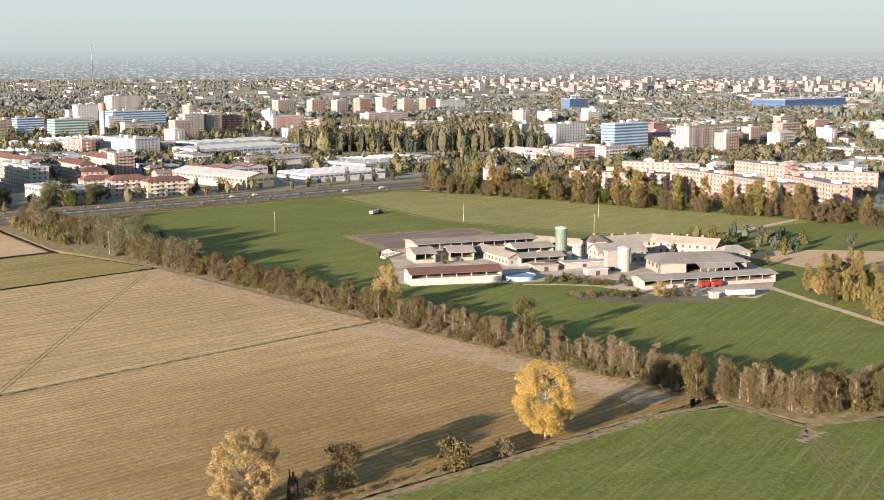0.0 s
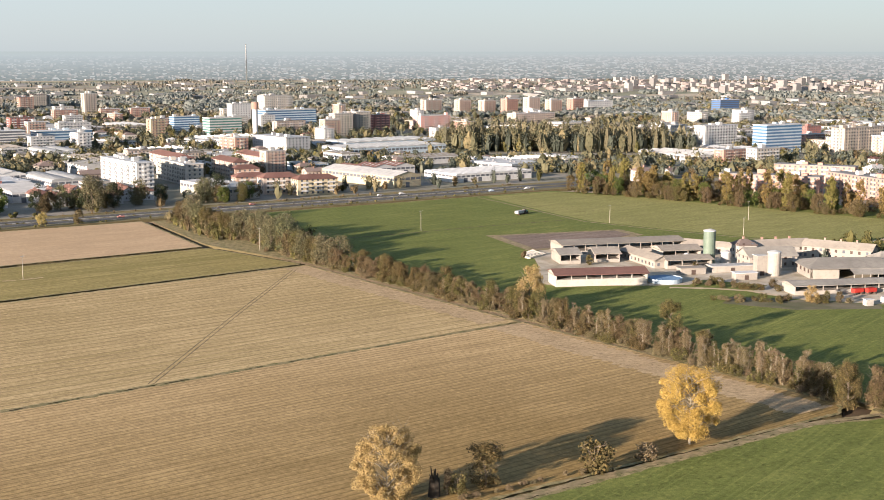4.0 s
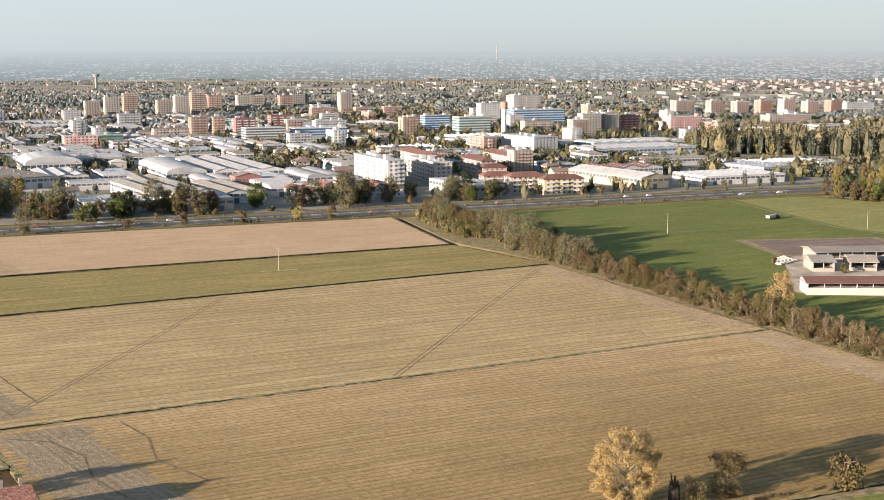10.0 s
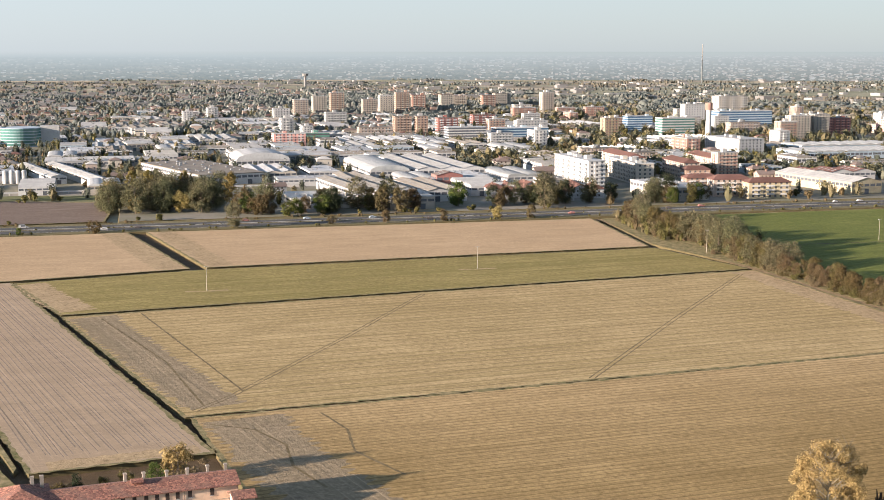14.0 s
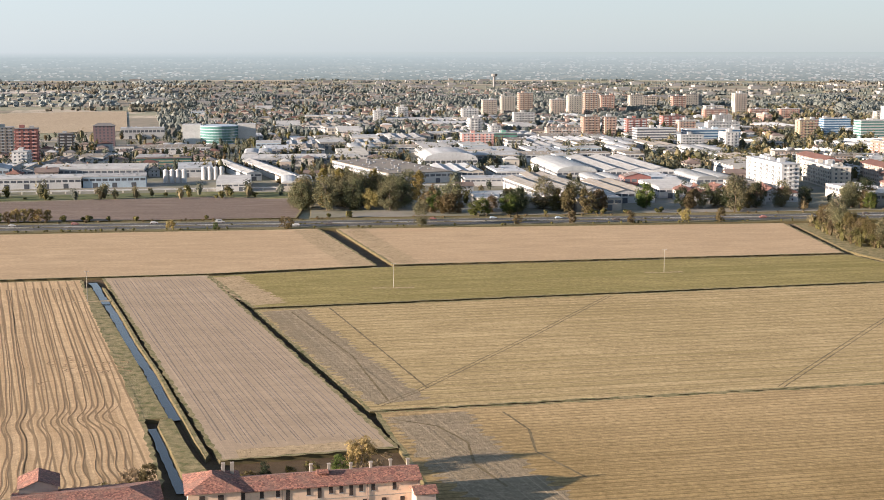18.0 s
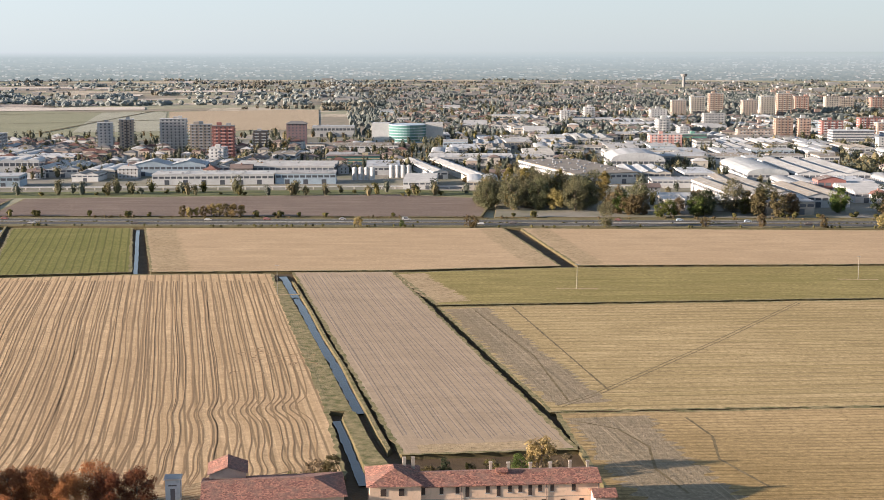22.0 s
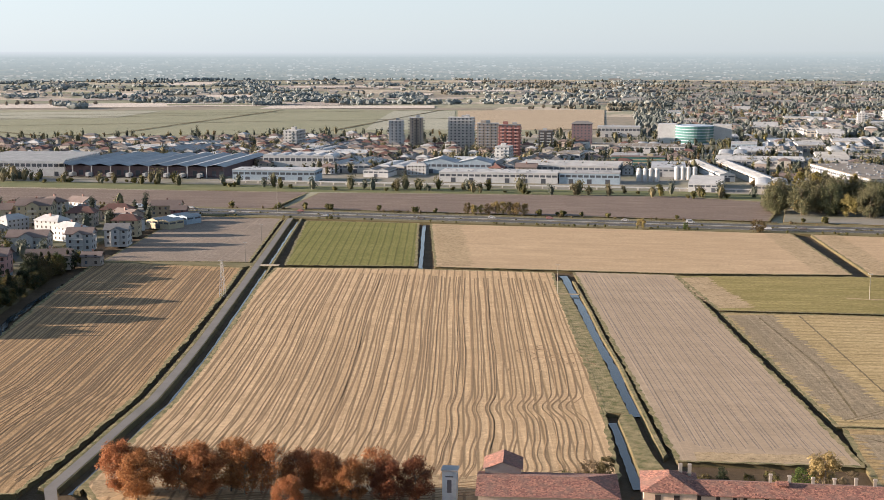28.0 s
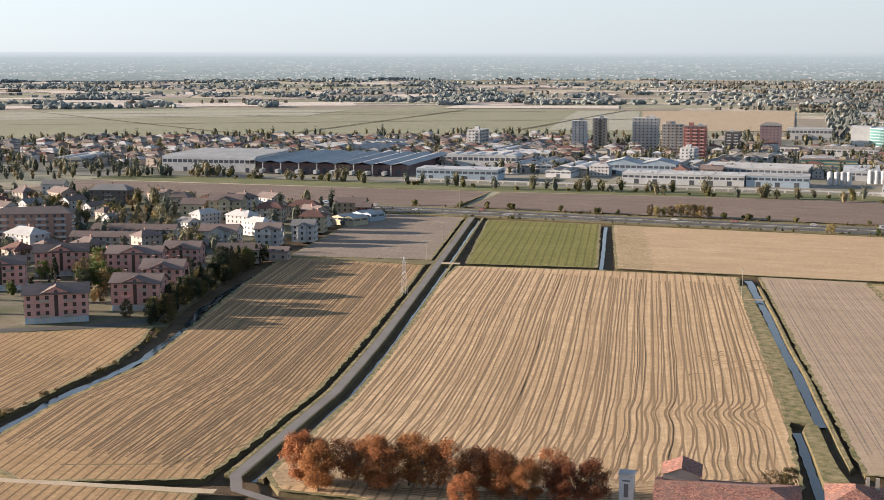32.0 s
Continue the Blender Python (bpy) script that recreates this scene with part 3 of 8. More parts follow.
slab("canal_bank", [(-30, 360.5), (-28.4, 354), (-25, 338), (-21.3, 323), (-18, 313), (-14, 300), (-21.5, 300), (-23.6, 310), (-28.8, 335), (-33, 353.5), (-33, 360.5)], MARGIN, "grassy bank with a worn path beside the pool", "ground", top=-0.02, foot=-1.3)
slab("canal_bank", [(-82.6, 571), (-69.4, 506), (-58.2, 455), (-49, 413), (-41.5, 378), (-37.6, 361), (-30.8, 361), (-35.4, 381), (-43.2, 416.5), (-53, 459), (-64.8, 510), (-80, 574)], MARGIN, "grassy canal bank with faint wheel tracks", "ground", top=-0.03, foot=-1.3)
slab("canal_bank", [(-75.2, 574), (-60.2, 510), (-49.2, 459), (-38.9, 416.7), (-31.5, 381.4), (-27, 361), (-22.2, 338), (-18.8, 323), (-18.2, 326), (-23.2, 348.4), (-29.6, 378), (-37.1, 413), (-47.2, 455), (-58.4, 506), (-73.5, 571)], MARGIN, "grassy canal bank beside the rolled field", "ground", top=-0.06, foot=-1.3)
slab("field_path", [(-306, 575.8), (-231, 576.2), (-226, 586), (-228, 590), (-303, 577.8)], VERGE, "trodden grass path between two fields", "track", top=-0.02, foot=-1.3)
slab("culvert", [(-226.5, 581), (-216, 583), (-217, 587.5), (-227.5, 585.5)], DIRT, "pale earth crossing over the ditch", "track", top=-0.01, foot=-1.3)


# ridges and furrows left by the combine, one by one from edge to edge
def ridge_line(v, f, g, pts, half, tall):
    """A low dark ridge with a flat strip of its colour beside it for the furrow."""
    k = len(v)
    for i, p in enumerate(pts):
        d = (pts[min(i + 1, len(pts) - 1)] - pts[max(i - 1, 0)]).normalized()
        nrm = Vector((d.y, -d.x))
        for o, z in ((-half, 0.0), (-half * 0.25, tall), (half * 0.25, tall), (half, 0.012), (half * 1.9, 0.012)):
            v.append((p.x + nrm.x * o, p.y + nrm.y * o, z))
    for i in range(len(pts) - 1):
        for j in range(4):
            q = (k + 5 * i + j, k + 5 * i + j + 1, k + 5 * i + j + 6, k + 5 * i + j + 5)
            f.append(q[::-1] if g else q)


def ridges(name, west, east, count, material, parent, seed, tall=(0.015, 0.045), half=(0.13, 0.32), swerve=0.0):
    rng = random.Random(seed)
    west, east = sorted(west, key=lambda p: p[1]), sorted(east, key=lambda p: p[1])
    y0, y1 = max(west[0][1], east[0][1]), min(west[-1][1], east[-1][1])
    for i in range(count):
        share = (i + 0.5 + rng.uniform(-0.28, 0.28)) / count
        a, b, c = rng.uniform(0, 6), rng.uniform(0, 6), rng.uniform(0.05, 0.3)
        for twin in range(2 if rng.random() < 0.12 else 1):
            pts, y, stop = [], y0 + rng.uniform(1, 10), y1 - rng.uniform(1, 6)
            while y < stop:
                xw, xe = np.interp(y, *zip(*[(p[1], p[0]) for p in west])), np.interp(y, *zip(*[(p[1], p[0]) for p in east]))
                x = xw + (xe - xw) * share + c * math.sin(y / 26 + a) + 0.06 * math.sin(y / 6 + b) + twin * 1.1
                if swerve and share > 0.6:
                    # where the combine turned, the rows jog sideways
                    x -= (share - 0.6) * swerve * (math.exp(-((y - 335 - 30 * share) / 9) ** 2) - 0.8 * math.exp(-((y - 306) / 8) ** 2))
                pts.append(Vector((x, y)))
                y += 2.5
            v, f = [], []
            ridge_line(v, f, True, pts, rng.uniform(*half), rng.uniform(*tall))
            mesh_object(name, mesh_from(name, v, f, material), None, parent)


ridges("straw_ridge", [(-144, 268), (-150, 289.5), (-156, 330), (-165, 375), (-177, 425), (-194, 490), (-213, 577)], [(-33, 290), (-36, 330), (-43, 370), (-51, 413), (-67, 489), (-88, 590)], 60, RIDGE, SLABS["golden stubble field with dark wavy wheel lines"], 3, swerve=11.0)
ridges("straw_ridge", [(-223, 260), (-236, 310), (-239, 352), (-254, 408), (-285, 508), (-302, 573)], [(-164, 264), (-168, 300), (-176, 350), (-203, 464), (-232, 571)], 40, RIDGE_W, SLABS["ochre stubble field with close dark rows"], 4)
ridges("straw_ridge", [(-335, 360), (-297, 250)], [(-266, 384), (-252, 340), (-246, 300), (-238, 246)], 24, RIDGE_W, SLABS["ochre stubble field beside the pink apartment houses"], 5)
ridges("drill_line", [(-75, 594), (-14, 326)], [(-34, 596), (27, 330)], 26, GREY, SLABS["bare rolled pinkish field with faint drill lines"], 6, (0.012, 0.02), (0.06, 0.14))
v, f, R = [], [], random.Random(8)
for i in range(6):
    o = i * 2.4
    pts = [Vector(p) for p in ((-122 + o, 268 + o * 0.5), (-104 + o * 0.6, 269 + o * 0.6), (-86 + o * 0.4, 273 + o * 0.7), (-68, 280 + o * 0.8), (-52, 288 + o * 0.9), (-40, 296 + o))]
    fine = [pts[j].lerp(pts[j + 1], u / 6) + Vector((R.uniform(-0.25, 0.25), R.uniform(-0.25, 0.25))) for j in range(5) for u in range(6)]
    ridge_line(v, f, True, fine, 0.22, 0.07)
for i in range(14):
    cx, cy, rr = R.uniform(-74, -50), R.uniform(398, 440), R.uniform(2, 5)
    fine = [Vector((cx + rr * 1.6 * math.cos(a / 4) + a * 0.3, cy + rr * math.sin(a / 4) * 0.8)) for a in range(16)]
    ridge_line(v, f, True, fine, 0.2, 0.06)
tagged(mesh_object("turning_ridges", mesh_from("turning_ridges", v, f, RIDGE), None), "curved ridges where the combine turned", "furrows", kind="stuff")
# reeds and dry grass on the ditch side of the hedge
strip("reed_bank", [(304, 236), (303.5, 300), (303, 384), (302.5, 470), (301.5, 550), (293, 640), (302, 742)], 3.2, REED, "band of dry brown reeds along the ditch", -0.2, 0.3)
slab("thicket_ground", [(306, 229), (305, 208), (305, 200), (316, 195.5), (332, 192), (352, 185.5), (400, 164), (400, 197), (338, 197), (314, 232)], MARGIN, "rough grass under the thicket beside the track", "ground", top=0.004, foot=-1.0)
for px, py, a, b in ((292, 190, 4.5, 3.0), (296, 192.5, 3.5, 2.2), (299, 194.5, 3, 1.6)):
    strip("bare_patch", [(px - a, py - 1.0), (px - a * 0.3, py), (px + a * 0.5, py + 0.6), (px + a, py + 0.2)], b, CHAFF, "bare trodden crossing of the tracks", 0.016, 0.8, 0.6)
for o in (0, 1.7, 4.5, 6.2, 9.0):
    strip("wheel_track", [(291 + o * 0.4, 190), (284 + o * 0.75, 183 - o * 0.5), (274 + o * 0.9, 173 - o * 0.7), (262 + o, 160 - o)], 0.55, TRACKMARK, "curved wheel track through the green crop", 0.013, 0.7, 1.5)
slab("hedge_bank", [(303, 744), (289, 640), (290, 624), (303, 556), (305, 380), (305, 240), (318, 240), (322, 560), (324, 742)], MARGIN, "rough grass bank under the long hedge", "ground", top=-0.12, foot=-1.6)
# parts of the green land
strip("grass_track", [(541, 738), (534, 698), (522, 636), (515, 595), (528, 537), (543, 488), (563, 458)], 1.8, WEEDY, "pale grass track through the green crop", 0.01, 0.3)
strip("field_furrow", [(352, 616), (380, 613), (408, 612), (447, 612), (513, 607)], 1.3, BANK, "dark weedy furrow between two crop fields", 0.012, 0.3)
strip("farm_road", [(585, 444), (640, 452), (700, 460)], 5, DIRT, "pale gravel road from the farm to the town", 0.02, 0.1)
strip("farm_road", [(475, 334), (440, 255), (425, 205)], 4, DIRT, "pale gravel road beside the poplar clump", 0.02, 0.1)
strip("bare_patch", [(294, 193.5), (296, 191.5), (301, 190)], 2.6, WEEDY, "bare trodden crossing of the tracks", 0.018, 0.6)
slab("field", [(330, 735), (538, 738), (518, 612), (510, 609), (447, 614), (385, 616), (330, 625)], CROP, "dark green crop field beyond the farm", top=0.008, foot=-0.6)
slab("field", [(548, 738), (606, 738), (634, 680), (648, 610), (664, 535), (680, 470), (686, 444), (600, 451), (566, 462), (547, 490), (531, 540), (519, 594), (526, 640)], CROP_SOFT, "pale green crop field beside the town", top=0.008, foot=-0.6)
slab("field", [(540, 405), (585, 378), (612, 345), (560, 300), (530, 350)], TAN, "strip of pale dry grass beyond the farm", top=0.01, foot=-0.6)
# lane markings and kerb lines of the highway
for yy in (765.9, 776.1, 780.9, 791.1):
    ribbon("edge_line", [(-900, yy), (-345, yy), (620, yy - 6)], 0.28, 0.215, WHITE_LINE, "white edge line of the carriageway", "road marking", step=40)
ribbon("guard_rail", [(-900, 778.5), (-345, 778.5), (620, 772.5)], 1.2, 0.5, WHITE_LINE, "pale concrete guard rail between the carriageways", "guard rail", step=40)


# ---- shapes ----
class Shape:
    """Gathers boxes, quads and roofs of one part."""

    def __init__(self):
        self.v, self.f = [], []

    def quad(self, *p):
        k = len(self.v)
        self.v += p
        self.f.append(tuple(range(k, k + len(p))))

    def box(self, x0, x1, y0, y1, z0, z1, bottom=False):
        k = len(self.v)
        self.v += [(x, y, z) for z in (z0, z1) for y in (y0, y1) for x in (x0, x1)]
        for f in ((4, 5, 7, 6), (0, 1, 5, 4), (1, 3, 7, 5), (3, 2, 6, 7), (2, 0, 4, 6)) + (((0, 2, 3, 1),) if bottom else ()):
            self.f.append(tuple(k + i for i in f))

    def gable(self, x0, x1, y0, y1, z0, z1, thick=0.25, hip=0.0):
        """A pitched roof whose ridge runs along x; hip: how far the ridge stops short of each end."""
        k, ym = len(self.v), (y0 + y1) / 2
        for dz in (0, -thick):
            self.v += [(x0, y0, z0 + dz), (x1, y0, z0 + dz), (x1, y1, z0 + dz), (x0, y1, z0 + dz), (x0 + hip, ym, z1 + dz), (x1 - hip, ym, z1 + dz)]
        for f in ((0, 1, 5, 4), (2, 3, 4, 5), (1, 2, 5), (3, 0, 4), (0, 6, 7, 1), (1, 7, 8, 2), (2, 8, 9, 3), (3, 9, 6, 0)):
            if hip or f not in ((1, 2, 5), (3, 0, 4)):
                self.f.append(tuple(k + i for i in f))
        if not hip:
            self.f += [(k + 1, k + 7, k + 11, k + 5), (k + 5, k + 11, k + 8, k + 2), (k, k + 4, k + 10, k + 6), (k + 4, k + 3, k + 9, k + 10)]
        self.f += [(k + 6, k + 10, k + 11, k + 7), (k + 8, k + 11, k + 10, k + 9)]

    def ends(self, x0, x1, y0, y1, z0, z1):
        """The gable walls under such a roof."""
        ym = (y0 + y1) / 2
        for x, o in ((x0, 1), (x1, -1)):
            p = [(x, y0, z0), (x, ym, z1), (x, y1, z0)]
            self.quad(*(p if o > 0 else p[::-1]))

    def barrel(self, x0, x1, y0, y1, z0, rise, n=8):
        """A vault whose axis runs along y."""
        xm, r = (x0 + x1) / 2, (x1 - x0) / 2
        arc = [(xm - r * math.cos(math.pi * i / n), z0 + rise * math.sin(math.pi * i / n)) for i in range(n + 1)]
        for (xa, za), (xb, zb) in zip(arc, arc[1:]):
            self.quad((xa, y0, za), (xb, y0, zb), (xb, y1, zb), (xa, y1, za))
        self.quad(*[(x, y0, z) for x, z in arc[::-1]])
        self.quad(*[(x, y1, z) for x, z in arc])

    def tube(self, x, y, z0, z1, r0, r1=None, n=14, cap=True):
        r1, k = r0 if r1 is None else r1, len(self.v)
        for z, r in ((z0, r0), (z1, r1)):
            self.v += [(x + r * math.cos(2 * math.pi * i / n), y + r * math.sin(2 * math.pi * i / n), z) for i in range(n)]
        for i in range(n):
            self.f.append((k + i, k + (i + 1) % n, k + n + (i + 1) % n, k + n + i))
        if cap:
            self.f.append(tuple(k + n + i for i in range(n)))

    def beam(self, p, q, r0, r1, n=4):
        """A tapered rod from p to q."""
        p, q, k = Vector(p), Vector(q), len(self.v)
        d = (q - p).normalized()
        a = d.orthogonal().normalized()
        b = d.cross(a)
        for c, r in ((p, r0), (q, r1)):
            self.v += [tuple(c + (a * math.cos(2 * math.pi * i / n) + b * math.sin(2 * math.pi * i / n)) * r) for i in range(n)]
        for i in range(n):
            self.f.append((k + i, k + (i + 1) % n, k + n + (i + 1) % n, k + n + i))

    def under(self, name, material, parent, label="", kind=""):
        ob = mesh_object(name, mesh_from(name, self.v, self.f, material), None, parent, label)
        if kind:
            ob["kind"] = kind
        return ob


def thing(name, x, y, z=0.0, turn=0.0, label="", category="", group=""):
    ob = new(name)
    ob.empty_display_size = 0.5
    ob.matrix_basis = pose(x, y, z, 0, 0, turn)
    return tagged(ob, label, category, group)


# wall and roof paints
def paint(name, c, rough=0.85, spread=0.12):
    c = tuple(0.78 * v for v in c)
    return plain(name, c, tuple(0.84 * v for v in c), 0.12, 0.8, rough, spread=spread)


WALL = {k: paint("plaster_" + k, c) for k, c in dict(
    barn=(0.36, 0.33, 0.29), limed=(0.44, 0.417, 0.377),
    white=(0.60, 0.60, 0.59), cream=(0.52, 0.48, 0.42), grey=(0.47, 0.475, 0.47), pink=(0.74, 0.42, 0.37), orange=(0.45, 0.32, 0.25),
    yellow=(0.52, 0.45, 0.31), red=(0.36, 0.165, 0.145), brick=(0.45, 0.275, 0.22), dark=(0.16, 0.14, 0.13), mauve=(0.24, 0.17, 0.18),
    blue=(0.22, 0.38, 0.58), sky=(0.46, 0.56, 0.64), green=(0.13, 0.30, 0.24), beige=(0.50, 0.43, 0.36), peach=(0.50, 0.41, 0.35), royal=(0.07, 0.17, 0.38)).items()}
ROOF = {k: plain("roofing_" + k, a, b, 0.1, 0.6, r, spread=0.15, relief=0.02) for k, (a, b, r) in dict(
    red=((0.125, 0.066, 0.054), (0.165, 0.088, 0.072), 0.9), brown=((0.145, 0.112, 0.10), (0.185, 0.145, 0.128), 0.9), grey=((0.32, 0.32, 0.31), (0.43, 0.425, 0.41), 0.8),
    white=((0.47, 0.48, 0.485), (0.37, 0.38, 0.385), 0.75), dark=((0.15, 0.15, 0.15), (0.20, 0.19, 0.18), 0.8), slate=((0.27, 0.285, 0.29), (0.36, 0.37, 0.365), 0.75),
    weathered=((0.185, 0.172, 0.152), (0.255, 0.24, 0.212), 0.9), tan=((0.205, 0.182, 0.155), (0.27, 0.24, 0.20), 0.9)).items()}


def tile_mat():
    """Old clay pan tiles: colour by patch and row, ridged down the slope."""
    m, n, l, bs = nodes_of("clay_tiles")
    v, c = n.new("ShaderNodeTexVoronoi"), n.new("ShaderNodeTexCoord")
    l.new(c.outputs["Object"], v.inputs["Vector"])
    v.inputs["Scale"].default_value = 2.6
    sep = n.new("ShaderNodeSeparateColor")
    l.new(v.outputs["Color"], sep.inputs[0])
    col = mix(n, l, sep.outputs[0], (0.10, 0.042, 0.032), (0.40, 0.185, 0.125))
    col = mix(n, l, ramp(n, l, sep.outputs[1], 0.7, 0.95), col, (0.17, 0.07, 0.055))
    col = mix(n, l, ramp(n, l, noise_of(n, l, 0.35, 5), 0.45, 0.75), col, (0.17, 0.105, 0.08))
    l.new(col, bs.inputs["Base Color"])
    bs.inputs["Roughness"].default_value = 0.9
    bump(n, l, bs, sep.outputs[2], 0.14)
    return m


TILE = tile_mat()


def glass_mat(name, c, rough=0.12):
    m, n, l, bs = nodes_of(name)
    l.new(mix(n, l, n.new("ShaderNodeObjectInfo").outputs["Random"], c, tuple(1.4 * v for v in c)), bs.inputs["Base Color"])
    bs.inputs["Roughness"].default_value = rough
    return m


GLASS, GLASS_BLUE, GLASS_GREEN = glass_mat("window_glass", (0.075, 0.082, 0.095)), glass_mat("glass_blue", (0.05, 0.10, 0.17)), glass_mat("glass_green", (0.06, 0.13, 0.12))
METAL = plain("galvanised_metal", (0.45, 0.45, 0.45), (0.36, 0.36, 0.36), 0.5, 3, 0.45, 0.7)
CONCRETE = plain("concrete", (0.48, 0.44, 0.38), (0.40, 0.37, 0.32), 0.1, 1.0, 0.9)
SHUTTER = plain("dark_shutters", (0.05, 0.035, 0.03), (0.07, 0.05, 0.04), 1, 5, 0.7)
WHITE = WALL["white"]


def windows_on(s, w, d, floors, storey, z0=1.2, ww=1.5, wh=1.45, pitch=4.0, proud=0.03, sides="fblr"):
    """Panes on the faces of a w x d box, standing slightly proud."""
    for side in sides:
        length = w if side in "fb" else d
        n = max(1, int((length - 1.0) / pitch))
        for fl in range(floors):
            za = z0 + fl * storey
            for i in range(n):
                c = (i - (n - 1) / 2) * pitch
                if side == "f":
                    s.box(c - ww / 2, c + ww / 2, -d / 2 - proud, -d / 2 + 0.02, za, za + wh)
                elif side == "b":
                    s.box(c - ww / 2, c + ww / 2, d / 2 - 0.02, d / 2 + proud, za, za + wh)
                elif side == "l":
                    s.box(-w / 2 - proud, -w / 2 + 0.02, c - ww / 2, c + ww / 2, za, za + wh)
                else:
                    s.box(w / 2 - 0.02, w / 2 + proud, c - ww / 2, c + ww / 2, za, za + wh)


def flats(x, y, w, d, h, turn=0.0, wall="cream", roof="flat", top="grey", balcony=None, glass=None, strip=False, label="", name="apartment_block", group="", stacks=3, storey=3.05, single=False):
    """A block of flats or offices: body, roof, panes, stacks of balconies, stair heads."""
    if d > w:
        w, d, turn = d, w, turn + 90
    ob = thing(name, x, y, 0, turn, label, "building", group)
    floors = max(1, round(h / storey))
    s = Shape()
    s.box(-w / 2, w / 2, -d / 2, d / 2, -0.3, h)
    if roof == "gable":
        s.ends(-w / 2, w / 2, -d / 2, d / 2, h, h + d * 0.2)
    s.under("wall", WALL[wall], ob)
    s = Shape()
    if roof == "flat":
        s.box(-w / 2 - 0.4, w / 2 + 0.4, -d / 2 - 0.4, d / 2 + 0.4, h, h + 0.5, True)
    else:
        s.gable(-w / 2 - 0.8, w / 2 + 0.8, -d / 2 - 0.8, d / 2 + 0.8, h - 0.05, h + d * 0.2 + 0.25, 0.25, d * 0.42 if roof == "hip" else 0)
    s.under("roof", ROOF[top], ob)
    if roof == "flat":
        rng = random.Random(int(x * 7 + y))
        for i in range(1 + int(w / 18)):
            s = Shape()
            cx, cy, a = rng.uniform(-w / 2 + 3, w / 2 - 3), rng.uniform(-d / 5, d / 5), rng.uniform(1.5, 3)
            s.box(cx - a, cx + a, cy - 2, cy + 2, h + 0.5, h + 0.5 + rng.uniform(1.5, 3.2))
            s.under("stair_head", WALL[wall if i % 2 else "grey"], ob)
    s = Shape()
    if strip:
        for fl in range(floors):
            z = 0.9 + fl * h / floors
            s.box(-w / 2 - 0.03, w / 2 + 0.03, -d / 2 - 0.03, d / 2 + 0.03, z, z + 1.6)
    else:
        windows_on(s, w, d, floors, h / floors)
    s.under("glazing", glass or GLASS, ob, kind="stuff")
    if balcony:
        n, rest = stacks if w > 18 else 2, Shape()
        for i in range(n):
            for side in (-1, 1):
                c = (i - (n - 1) / 2) * (w / n)
                bw = min(5.5, w / n * 0.62) / 2
                for fl in range(1, floors):
                    s = Shape() if single and side < 0 else rest
                    z = fl * h / floors
                    y0, y1 = sorted((side * d / 2, side * (d / 2 + 1.5)))
                    s.box(c - bw, c + bw, y0, y1, z - 0.1, z + 0.08, True)
                    s.box(c - bw, c + bw, *sorted((side * (d / 2 + 1.4), side * (d / 2 + 1.5))), z + 0.08, z + 1.05, True)
                    if s is not rest:
                        s.under("balcony", WALL[balcony], ob)
        for side in (-1, 1):
            for fl in range(1, floors):
                z = fl * h / floors
                x0, x1 = sorted((side * w / 2, side * (w / 2 + 1.3)))
                rest.box(x0, x1, -2.2, 2.2, z - 0.1, z + 1.0, True)
        rest.under("balcony_facing", WALL[balcony], ob, kind="stuff")
    return ob


